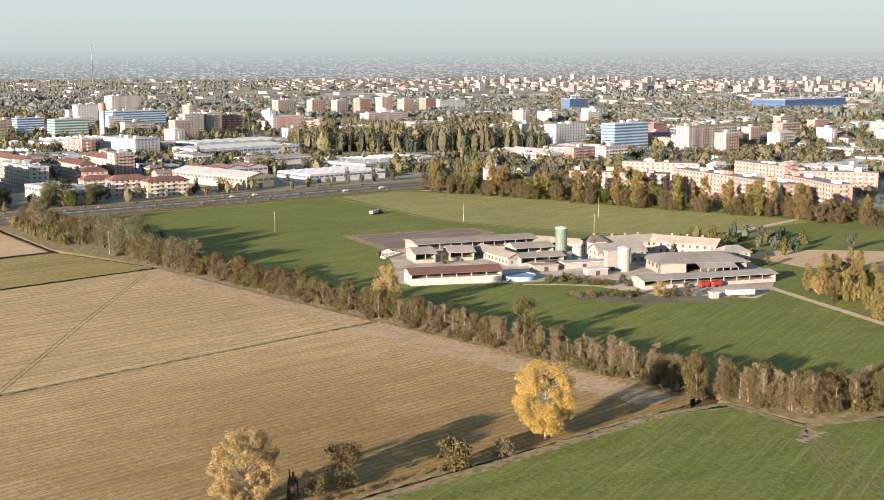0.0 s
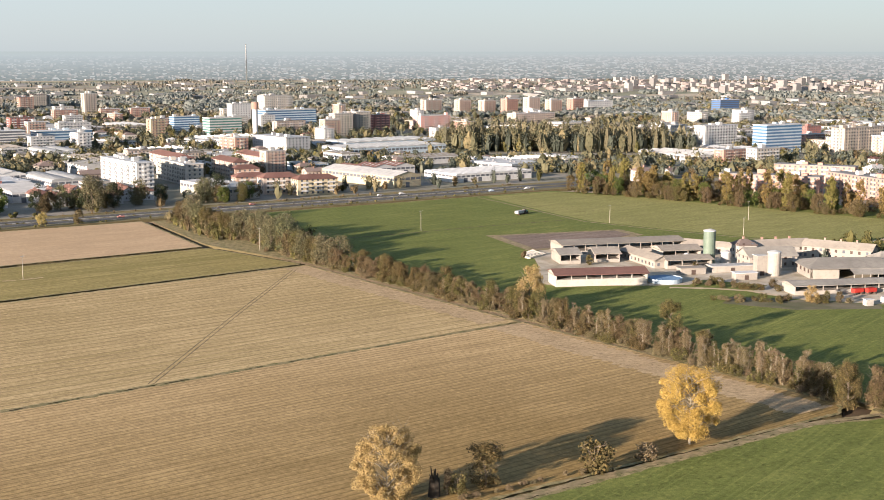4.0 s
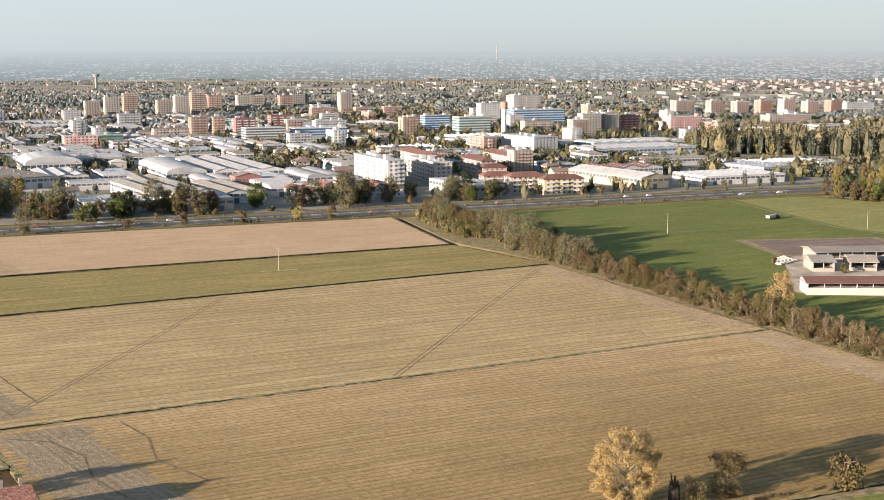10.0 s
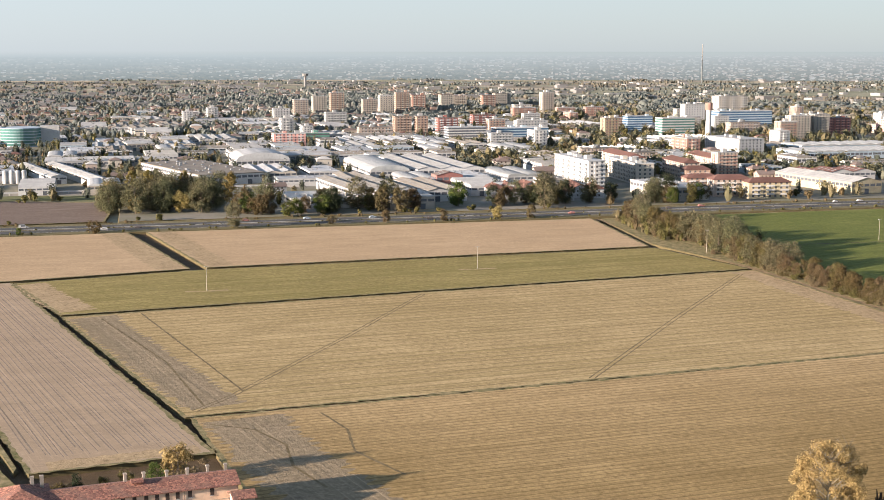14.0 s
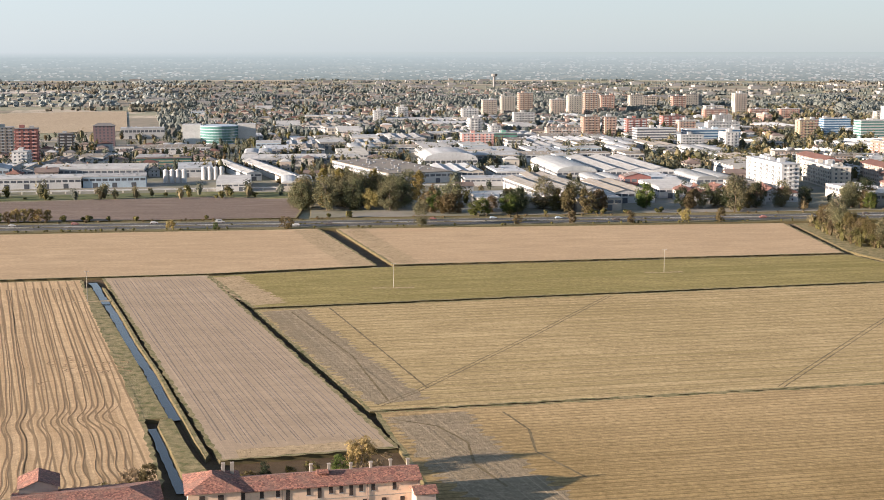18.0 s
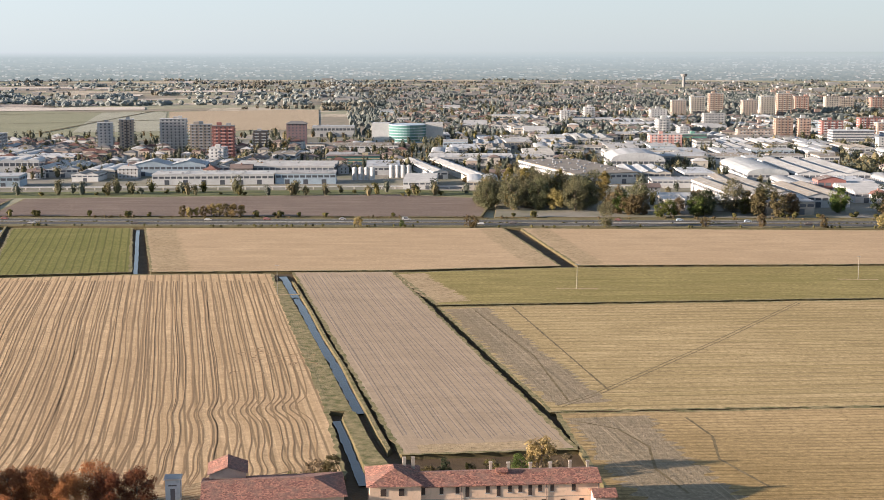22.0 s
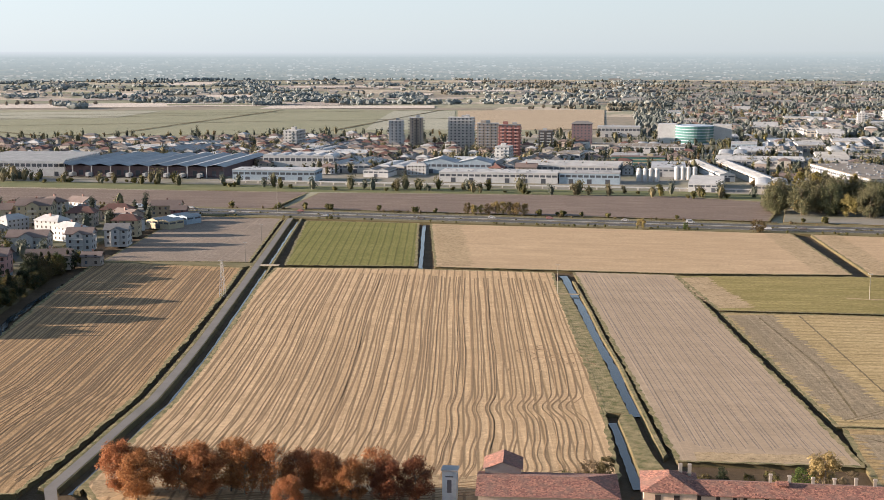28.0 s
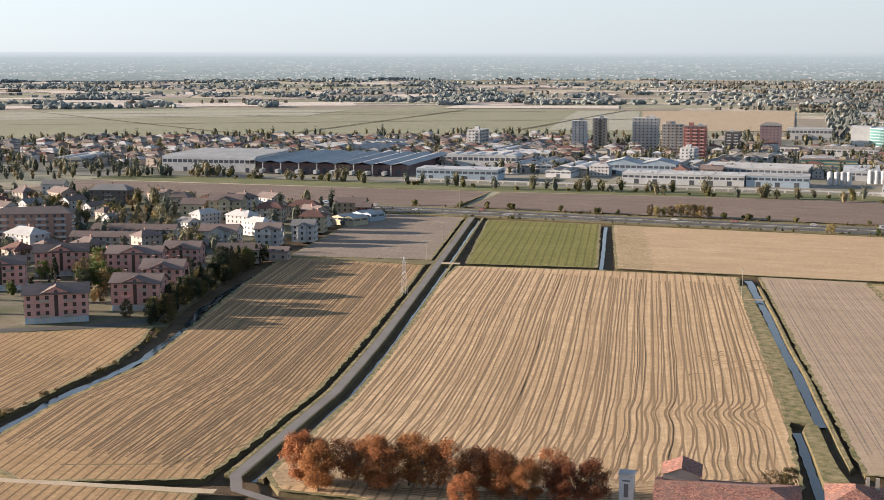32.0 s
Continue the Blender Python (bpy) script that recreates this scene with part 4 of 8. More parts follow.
def shed(x, y, w, d, h, turn=0.0, wall="white", roof="flat", top="grey", label="", name="industrial_shed", group="", bays=1, band=True):
    """A factory hall: body, one of several roofs, a band of high windows, doors."""
    ob = thing(name, x, y, 0, turn, label, "building", group)
    s = Shape()
    s.box(-w / 2, w / 2, -d / 2, d / 2, -0.3, h)
    if roof == "gable":
        for b in range(bays):
            x0 = -w / 2 + b * w / bays
            pts = [(x0, h), (x0 + w / bays / 2, h + w / bays * 0.12), (x0 + w / bays, h)]
            s.quad(*[(px, -d / 2, pz) for px, pz in pts])
            s.quad(*[(px, d / 2, pz) for px, pz in pts[::-1]])
    s.under("wall", WALL[wall], ob)
    s = Shape()
    for b in range(bays):
        x0, x1 = -w / 2 + b * w / bays, -w / 2 + (b + 1) * w / bays
        if roof == "barrel":
            s.barrel(x0, x1, -d / 2 - 0.3, d / 2 + 0.3, h, (x1 - x0) * 0.13)
        elif roof == "gable":
            xm, r = (x0 + x1) / 2, h + (x1 - x0) * 0.12 + 0.12
            s.quad((x0 - 0.2, -d / 2 - 0.4, h + 0.05), (xm, -d / 2 - 0.4, r), (xm, d / 2 + 0.4, r), (x0 - 0.2, d / 2 + 0.4, h + 0.05))
            s.quad((xm, -d / 2 - 0.4, r), (x1 + 0.2, -d / 2 - 0.4, h + 0.05), (x1 + 0.2, d / 2 + 0.4, h + 0.05), (xm, d / 2 + 0.4, r))
        elif roof == "saw":
            n = max(2, int(d / 7))
            for i in range(n):
                ya, yb = -d / 2 + i * d / n, -d / 2 + (i + 1) * d / n
                s.quad((x0, ya, h), (x1, ya, h), (x1, yb, h + 1.8), (x0, yb, h + 1.8))
                s.quad((x1, yb, h), (x0, yb, h), (x0, yb, h + 1.8), (x1, yb, h + 1.8))
                s.quad((x1, ya, h), (x1, yb, h), (x1, yb, h + 1.8))
                s.quad((x0, yb, h), (x0, ya, h), (x0, yb, h + 1.8))
        else:
            s.box(x0 - 0.2, x1 + 0.2, -d / 2 - 0.2, d / 2 + 0.2, h, h + 0.6, True)
    s.under("roof", ROOF[top], ob)
    rng = random.Random(int(x * 3 + y))
    if roof in ("gable", "barrel"):
        s = Shape()
        for b in range(bays):
            x0, x1 = -w / 2 + b * w / bays, -w / 2 + (b + 1) * w / bays
            xm, rise = (x0 + x1) / 2, (x1 - x0) * (0.12 if roof == "gable" else 0.13)
            for yy in np.arange(-d / 2 + 3, d / 2 - 3, 6.5):
                for sa, sb in ((0.25, 0.8), (0.8, 0.25)):
                    if roof == "gable":
                        pa, pb = ((x0 + (xm - x0) * sa, h + rise * sa + 0.2), (x0 + (xm - x0) * sb, h + rise * sb + 0.2)) if sa < sb else ((x1 - (x1 - xm) * sa, h + rise * sa + 0.2), (x1 - (x1 - xm) * sb, h + rise * sb + 0.2))
                    else:
                        u, v = (0.75, 0.55) if sa < sb else (0.45, 0.25)
                        pa, pb = [(xm + (x1 - x0) / 2 * math.cos(math.pi * q), h + rise * math.sin(math.pi * q) + 0.12) for q in (u, v)]
                    s.quad((pa[0], yy, pa[1]), (pb[0], yy, pb[1]), (pb[0], yy + 1.3, pb[1]), (pa[0], yy + 1.3, pa[1]))
        s.under("roof_glazing", ROOF["slate"] if top != "slate" else ROOF["white"], ob, kind="stuff")
    if roof == "flat":
        s = Shape()
        for i in range(int(w * d / 160)):
            cx, cy = rng.uniform(-w / 2 + 2, w / 2 - 2), rng.uniform(-d / 2 + 2, d / 2 - 2)
            s.box(cx - 0.9, cx + 0.9, cy - 0.9, cy + 0.9, h + 0.6, h + rng.uniform(0.9, 1.8))
        s.under("roof_glazing", METAL, ob, kind="stuff")
    if band:
        s = Shape()
        zb = h * 0.62
        n = max(2, int(w / 4.5))
        for i in range(n):
            c = (i - (n - 1) / 2) * w / n
            for yy in (-d / 2, d / 2):
                s.box(c - w / n * 0.4, c + w / n * 0.4, yy - 0.03, yy + 0.03, zb, zb + h * 0.22)
        n = max(2, int(d / 4.5))
        for i in range(n):
            c = (i - (n - 1) / 2) * d / n
            for xx in (-w / 2, w / 2):
                s.box(xx - 0.03, xx + 0.03, c - d / n * 0.4, c + d / n * 0.4, zb, zb + h * 0.22)
        for i in range(max(1, int(w / 14))):
            c = (i - (max(1, int(w / 14)) - 1) / 2) * 14
            s.box(c - 1.8, c + 1.8, -d / 2 - 0.04, -d / 2, 0, min(3.6, h * 0.55))
        s.under("glazing", GLASS, ob, kind="stuff")
    return ob


def house(x, y, w, d, h, turn=0.0, wall="cream", top="red", hip=False, label="", group="", name="house", detail=False, cross=False, balcony=False, chimneys=1):
    """A dwelling: plastered walls, tiled pitched roof, chimneys, windows one by one where they can be told apart."""
    if d > w:
        w, d, turn = d, w, turn + 90
    ob = thing(name, x, y, 0, turn, label, "house", group)
    rise = d * 0.24
    s = Shape()
    s.box(-w / 2, w / 2, -d / 2, d / 2, -0.3, h)
    if not hip:
        s.ends(-w / 2, w / 2, -d / 2, d / 2, h, h + rise)
    if cross:
        s.box(-w * 0.18, w * 0.18, -d / 2 - 1.2, 0, -0.3, h)
        s.quad((-w * 0.18, -d / 2 - 1.2, h), (w * 0.18, -d / 2 - 1.2, h), (0, -d / 2 - 1.2, h + w * 0.1))
    s.under("wall", WALL[wall], ob)
    s = Shape()
    s.gable(-w / 2 - 0.7, w / 2 + 0.7, -d / 2 - 0.7, d / 2 + 0.7, h - 0.05, h + rise + 0.3, 0.25, d * 0.4 if hip else 0)
    if cross:
        a, z = w * 0.18 + 0.6, h + w * 0.1 + 0.3
        s.quad((-a, -d / 2 - 1.8, h - 0.05), (0, -d / 2 - 1.8, z), (0, 0, z), (-a, 0, h - 0.05))
        s.quad((0, -d / 2 - 1.8, z), (a, -d / 2 - 1.8, h - 0.05), (a, 0, h - 0.05), (0, 0, z))
    s.under("roof", TILE if top == "tile" else ROOF[top], ob)
    for i in range(chimneys):
        s = Shape()
        cx = (i + 0.5) / chimneys * w * 0.7 - w * 0.35
        s.box(cx - 0.4, cx + 0.4, d * 0.1, d * 0.1 + 0.8, h, h + rise + 1.0)
        s.box(cx - 0.55, cx + 0.55, d * 0.1 - 0.15, d * 0.1 + 0.95, h + rise + 1.0, h + rise + 1.2, True)
        s.under("chimney", WALL["brick"], ob)
    floors = max(1, round(h / 3.0))
    if detail:
        for side in "flr":
            length = w if side == "f" else d
            n = max(2, int(length / 3.6))
            for fl in range(floors):
                for i in range(n):
                    c, z = (i - (n - 1) / 2) * length / n, 0.95 + fl * 3.0
                    q = Shape()
                    k = -d / 2 - (1.2 if cross and side == "f" and abs(c) < w * 0.18 else 0)
                    if side == "f":
                        q.box(c - 0.6, c + 0.6, k - 0.06, k + 0.02, z, z + 1.45, True)
                    elif side == "l":
                        q.box(-w / 2 - 0.06, -w / 2 + 0.02, c - 0.6, c + 0.6, z, z + 1.45, True)
                    else:
                        q.box(w / 2 - 0.02, w / 2 + 0.06, c - 0.6, c + 0.6, z, z + 1.45, True)
                    q.under("window", SHUTTER if (i + fl) % 3 else GLASS, ob)
        if balcony:
            for fl in range(1, floors):
                q, z, k = Shape(), fl * 3.0, -d / 2 - (1.2 if cross else 0)
                q.box(-2.6, 2.6, k - 1.2, k, z - 0.12, z + 0.05, True)
                for px in np.arange(-2.55, 2.6, 0.42):
                    q.box(px - 0.03, px + 0.03, k - 1.2, k - 1.14, z + 0.05, z + 0.95)
                q.box(-2.6, 2.6, k - 1.22, k - 1.12, z + 0.95, z + 1.05, True)
                q.under("balcony", WALL["white"], ob)
    else:
        s = Shape()
        windows_on(s, w, d, floors, 3.0, 1.0, 1.1, 1.4, 3.4)
        s.under("glazing", SHUTTER, ob, kind="stuff")
    return ob


# ---- trees ----
BARK = plain("bark", (0.10, 0.075, 0.055), (0.15, 0.12, 0.09), 0.8, 6, 0.95)
PALE_BARK = plain("pale_bark", (0.26, 0.225, 0.165), (0.19, 0.162, 0.12), 0.8, 6, 0.95)
LEAF = {
    "yellow": leaves("leaves_yellow", (0.36, 0.235, 0.062), (0.43, 0.295, 0.088), (0.25, 0.18, 0.055), 0.25, 0.1),
    "pale": leaves("leaves_pale_straw", (0.285, 0.22, 0.085), (0.35, 0.28, 0.118), (0.225, 0.172, 0.062), 0.25, 0.3),
    "straw": leaves("leaves_straw", (0.27, 0.205, 0.078), (0.34, 0.265, 0.115), (0.22, 0.165, 0.06), 0.25, 0.3),
    "olive": leaves("leaves_olive", (0.072, 0.062, 0.024), (0.108, 0.090, 0.036), (0.15, 0.112, 0.044), 0.25),
    "brown": leaves("leaves_brown", (0.105, 0.080, 0.042), (0.14, 0.105, 0.054), (0.09, 0.072, 0.036), 0.25, 0.3),
    "dry": leaves("leaves_dry", (0.145, 0.115, 0.066), (0.19, 0.148, 0.084), (0.105, 0.086, 0.044), 0.25, 0.3),
    "rust": leaves("leaves_rust", (0.27, 0.115, 0.045), (0.35, 0.15, 0.06), (0.19, 0.075, 0.035), 0.35, 0.12),
    "wine": leaves("leaves_wine", (0.15, 0.055, 0.03), (0.21, 0.08, 0.035), (0.10, 0.04, 0.025), 0.35, 0.1),
    "green": leaves("leaves_green", (0.06, 0.085, 0.022), (0.09, 0.11, 0.03), (0.13, 0.13, 0.03)),
    "dark": leaves("leaves_dark", (0.026, 0.034, 0.018), (0.038, 0.046, 0.024), (0.05, 0.055, 0.028)),
    "poplar": leaves("leaves_poplar", (0.165, 0.13, 0.045), (0.215, 0.165, 0.058), (0.125, 0.115, 0.042)),
    # greyer copies for the town trees: haze is put into the leaf colours
    "fargreen": leaves("leaves_hazed_green", (0.075, 0.088, 0.070), (0.098, 0.11, 0.086), (0.13, 0.13, 0.095), 0.2, 0.3),
    "fardark": leaves("leaves_hazed_dark", (0.052, 0.062, 0.046), (0.068, 0.078, 0.058), (0.085, 0.09, 0.066), 0.2, 0.2),
    "fartan": leaves("leaves_hazed_tan", (0.135, 0.115, 0.068), (0.175, 0.145, 0.082), (0.105, 0.095, 0.06), 0.2, 0.3),
    "farpoplar": leaves("leaves_hazed_poplar", (0.115, 0.105, 0.065), (0.15, 0.132, 0.08), (0.09, 0.09, 0.06), 0.2, 0.3),
    "grey": leaves("leaves_greygreen", (0.095, 0.10, 0.055), (0.13, 0.128, 0.07), (0.17, 0.145, 0.07)),
}


def tree_kind(name, leaf, height, radius, low, seed, shape="round", cards=900, size=0.6, limbs=9, bark=None, label="", clumps=26, sparse=0.0, clump=(0.26, 0.46)):
    """Build one tree at the origin: tapered trunk with limbs, and a crown of leaf sprays in uneven clumps. Kept off to be copied."""
    rng = random.Random(seed)
    ob = new(name)
    s = Shape()
    bend = [(0, 0, -0.3)]
    for i in range(1, 6):
        bend.append((bend[-1][0] + rng.uniform(-0.02, 0.02) * height, bend[-1][1] + rng.uniform(-0.02, 0.02) * height, height * 0.85 * i / 5))
    r0 = height * 0.017 + 0.05
    for i in range(5):
        s.beam(bend[i], bend[i + 1], r0 * (1 - i * 0.17), r0 * (1 - (i + 1) * 0.17), 6)
    tips = []
    for i in range(limbs):
        z = height * (low + (0.85 - low) * (i + rng.random()) / limbs)
        k = min(4, int(z / (height * 0.85) * 5))
        f = z / (height * 0.85) * 5 - k
        p = Vector(bend[k]).lerp(Vector(bend[k + 1]), f)
        a = i * 2.4 + rng.uniform(-0.5, 0.5)
        reach = radius * rng.uniform(0.6, 0.95) * (0.35 if shape == "column" else 1 - 0.5 * abs(z / height - 0.5))
        up = reach * (2.2 if shape == "column" else rng.uniform(0.35, 1.1))
        q = p + Vector((math.cos(a) * reach, math.sin(a) * reach, up))
        if q.z > height * 0.97:
            q.z = height * 0.97
        s.beam(p, q, r0 * 0.4, 0.03, 4)
        tips.append(q)
        for j in range(3):
            b = p.lerp(q, rng.uniform(0.4, 0.9))
            e = b + Vector((rng.uniform(-1, 1), rng.uniform(-1, 1), rng.uniform(0.2, 1.3))) * radius * 0.32
            s.beam(b, e, r0 * 0.16, 0.015, 3)
            tips.append(e)
    s.under("trunk", bark or BARK, ob)
    c = Shape()
    mid, half = height * (low + 1) / 2, height * (1 - low) / 2
    spots = []
    for i in range(clumps):
        u, a = rng.uniform(-0.95, 0.95), rng.uniform(0, 2 * math.pi)
        if shape == "cone":
            rr = radius * (1 - (u + 1) / 2) * rng.uniform(0.5, 1.0)
        elif shape == "column":
            rr = radius * (1 - u * u) ** 0.5 * rng.uniform(0.3, 0.9)
        else:
            rr = radius * (1 - u * u) ** 0.5 * rng.uniform(0.45, 0.98)
        spots.append((Vector((rr * math.cos(a), rr * math.sin(a), mid + u * half)), radius * rng.uniform(*clump) * (0.6 if shape == "cone" else 1)))
    if sparse:
        spots = [(t, radius * 0.2) for t in tips if rng.random() > sparse] or spots
    per = max(4, cards // len(spots))
    for p, r in spots:
        for i in range(per):
            d = Vector((rng.gauss(0, 1), rng.gauss(0, 1), rng.gauss(0, 1))).normalized()
            q = p + d * r * rng.random() ** 0.45
            if q.z < 0.15 * low * height:
                continue
            nrm = (d + Vector((rng.uniform(-1, 1), rng.uniform(-1, 1), rng.uniform(-0.3, 1.2)))).normalized()
            t1 = nrm.orthogonal().normalized()
            t2 = nrm.cross(t1)
            e = size * rng.uniform(0.6, 1.25)
            g = rng.uniform(0, 6.28)
            t1, t2 = (t1 * math.cos(g) + t2 * math.sin(g)) * e, (t2 * math.cos(g) - t1 * math.sin(g)) * e * 0.6
            c.quad(tuple(q - t1 * 0.5), tuple(q + t2 * 0.5), tuple(q + t1 * 0.5), tuple(q - t2 * 0.5))
    c.under("crown", LEAF[leaf], ob)
    return tagged(ob, label, "tree")


KINDS = {}


def kinds(key, count, *args, **kw):
    KINDS[key] = [tree_kind(*args[:1], *args[1:], seed=31 * i + len(KINDS) * 977, **kw) for i in range(count)]


kinds("bigyellow", 1, "poplar_tree", "yellow", 20.0, 8.9, 0.12, cards=32000, size=0.42, limbs=46, clumps=120, clump=(0.12, 0.24), bark=PALE_BARK, label="tall poplar with bright yellow autumn leaves")
kinds("bigstraw", 1, "poplar_tree", "pale", 17.6, 8.4, 0.04, cards=30000, size=0.42, limbs=46, clumps=95, clump=(0.12, 0.24), bark=PALE_BARK, label="half-bare poplar with pale straw-coloured leaves")
kinds("hedge", 4, "hedge_tree", "olive", 10.5, 3.6, 0.03, cards=5200, size=0.40, clumps=46, label="olive-brown hedgerow tree beside the field ditch")
kinds("hedgebrown", 3, "hedge_tree", "brown", 9.5, 3.4, 0.03, cards=4800, size=0.40, clumps=44, label="brown-leaved hedgerow tree beside the field ditch")
kinds("bare", 3, "bare_tree", "dry", 10.0, 3.4, 0.08, shape="column", cards=1500, size=0.5, limbs=34, bark=PALE_BARK, sparse=0.1, label="nearly bare thin hedgerow tree with pale twigs")
kinds("sapling", 4, "thin_tree", "dry", 10.5, 1.9, 0.03, shape="column", cards=1700, size=0.32, limbs=18, bark=PALE_BARK, clumps=26, label="thin pale-stemmed tree in the hedge thicket")
kinds("saplinggreen", 2, "thin_tree", "olive", 9.0, 2.0, 0.03, shape="column", cards=1300, size=0.32, limbs=14, bark=PALE_BARK, clumps=28, label="thin olive-leaved tree in the hedge thicket")
kinds("hedgeyellow", 1, "hedge_tree", "straw", 13.0, 4.6, 0.06, cards=7500, size=0.5, clumps=46, label="tall hedgerow tree turning straw yellow")
kinds("shrub", 3, "shrub", "olive", 3.6, 2.6, 0.02, cards=900, size=0.5, limbs=6, clumps=20, label="low olive-brown shrub on the bank")
kinds("shrubdry", 2, "shrub", "dry", 2.6, 2.2, 0.02, cards=700, size=0.42, limbs=8, clumps=16, label="dry brown bush on the bank")
kinds("rust", 3, "plane_tree", "rust", 13.0, 5.2, 0.12, cards=12000, size=0.45, limbs=16, clumps=60, label="row tree with rust-red autumn leaves")
kinds("rustthin", 2, "plane_tree", "rust", 13.0, 4.8, 0.12, cards=4200, size=0.5, limbs=30, bark=PALE_BARK, clumps=46, label="half-bare row tree with thin rust-red leaves")
kinds("wine", 1, "plane_tree", "wine", 11.5, 5.0, 0.08, cards=7500, size=0.48, limbs=14, clumps=50, label="dense row tree with dark wine-red leaves")
kinds("green", 3, "broadleaf_tree", "green", 11.0, 4.6, 0.10, cards=3200, size=0.66, clumps=40, label="green broadleaf tree with a rounded crown")
kinds("yellowgreen", 2, "broadleaf_tree", "straw", 11.0, 4.4, 0.10, cards=3200, size=0.66, clumps=34, label="broadleaf tree with yellow autumn leaves")
kinds("poplar", 3, "poplar_tree", "poplar", 19.0, 3.4, 0.04, shape="column", cards=4200, size=0.62, clumps=60, label="slender poplar with yellowing leaves")
kinds("grove", 3, "broadleaf_tree", "grey", 15.0, 6.0, 0.06, cards=4600, size=0.66, clumps=52, label="large grey-green tree with a ragged crown")
kinds("conifer", 2, "conifer", "dark", 13.0, 3.4, 0.03, shape="cone", cards=2800, size=0.64, clumps=50, label="dark green conifer of pointed shape")
kinds("pine", 2, "pine_tree", "dark", 12.0, 4.6, 0.16, cards=2800, size=0.64, clumps=30, label="dark evergreen tree with a round crown")
kinds("redtree", 2, "broadleaf_tree", "brown", 10.0, 4.2, 0.08, cards=2800, size=0.64, clumps=30, label="broadleaf tree with brown autumn leaves")
JOINED = {}
FAR_CARDS = random.Random(77)


def core(s, x, y, z, rad, tall, n=6):
    """The dense inner mass of a far crown, of uneven outline."""
    R, k = FAR_CARDS, len(s.v)
    for hz, rr in ((0.05, 0.5), (0.4, 1.0), (0.75, 0.75)):
        for i in range(n):
            a = 2 * math.pi * (i + R.random() * 0.6) / n
            q = rad * rr * R.uniform(0.65, 1.15)
            s.v.append((x + q * math.cos(a), y + q * math.sin(a), z + tall * hz * R.uniform(0.85, 1.12)))
    s.v.append((x + R.uniform(-0.2, 0.2) * rad, y + R.uniform(-0.2, 0.2) * rad, z + tall))
    for r in range(2):
        for i in range(n):
            s.f.append((k + r * n + i, k + r * n + (i + 1) % n, k + (r + 1) * n + (i + 1) % n, k + (r + 1) * n + i))
    for i in range(n):
        s.f.append((k + 2 * n + i, k + 2 * n + (i + 1) % n, k + 3 * n))


def card_tree(s, x, y, z, rad, tall, n, size):
    """A far tree: leaf sprays in a few uneven clumps, joined with its neighbours."""
    R = FAR_CARDS
    core(s, x, y, z, rad * 0.55, tall * 0.84)
    spots = [(R.uniform(-0.5, 0.5) * rad, R.uniform(-0.5, 0.5) * rad, tall * R.uniform(0.3, 0.85)) for i in range(5)]
    for i in range(n):
        cx, cy, cz = spots[i % 5]
        d = Vector((R.gauss(0, 1), R.gauss(0, 1), R.gauss(0, 1))).normalized()
        r = R.random() ** 0.4
        q = Vector((x + cx + d.x * rad * 0.62 * r, y + cy + d.y * rad * 0.62 * r, z + max(0.2, cz + d.z * tall * 0.3 * r)))
        nrm = (d + Vector((R.uniform(-1, 1), R.uniform(-1, 1), R.uniform(-0.2, 1.0))) * 0.7).normalized()
        t1 = nrm.orthogonal().normalized() * size * R.uniform(0.7, 1.3)
        t2 = nrm.cross(t1) * 0.8
        s.quad(tuple(q - t1 * 0.5), tuple(q + t2 * 0.5), tuple(q + t1 * 0.5), tuple(q - t2 * 0.5))


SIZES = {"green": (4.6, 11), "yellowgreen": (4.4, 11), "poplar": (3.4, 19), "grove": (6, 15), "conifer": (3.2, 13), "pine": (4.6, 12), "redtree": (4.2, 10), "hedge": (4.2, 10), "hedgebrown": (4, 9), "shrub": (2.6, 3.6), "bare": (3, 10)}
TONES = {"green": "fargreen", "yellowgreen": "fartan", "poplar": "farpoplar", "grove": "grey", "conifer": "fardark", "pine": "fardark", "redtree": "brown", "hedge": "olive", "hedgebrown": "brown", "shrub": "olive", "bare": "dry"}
USED = set()


def plant(key, x, y, scale=1.0, rng=random, group="", z=0.0, wide=None):
    far = math.hypot(x, y)
    if key in SIZES and far > (1130 if group in ("factory grove", "city wood", "trees along the factories", "field hedge", "highway trees", "town tree belt") else 640):
        rad, tall = SIZES[key]
        rng.random()
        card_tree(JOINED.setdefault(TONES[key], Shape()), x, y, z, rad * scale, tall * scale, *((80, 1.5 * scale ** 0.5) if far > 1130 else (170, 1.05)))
        return None
    src = rng.choice(KINDS[key])
    w = wide or scale * rng.uniform(0.9, 1.12)
    m = pose(x, y, z, 0, 0, rng.uniform(0, 360)) @ Matrix.Diagonal((w, w, scale * (1 if wide else rng.uniform(0.92, 1.08)), 1))
    if src.name not in USED:
        USED.add(src.name)
        src.matrix_basis = m
        ob = src
    else:
        keep, src.scale = tuple(src.scale), (1, 1, 1)
        ob = copy_thing(src, m)
        src.scale = keep
    if group:
        ob["group"] = group
    return ob


# ---- buildings that stand out ----
BUSY = []          # circles already taken


def claim(ob, r):
    BUSY.append((ob.location.x, ob.location.y, r))
    return ob


def claim_long(ob, w, d, turn):
    """Keep the whole length of a long building free."""
    n, a = max(1, round(d / w)), math.radians(turn)
    for i in range(n):
        o = (i + 0.5) / n * d - d / 2
        BUSY.append((ob.location.x - math.sin(a) * o, ob.location.y + math.cos(a) * o, w * 0.62))
    return ob


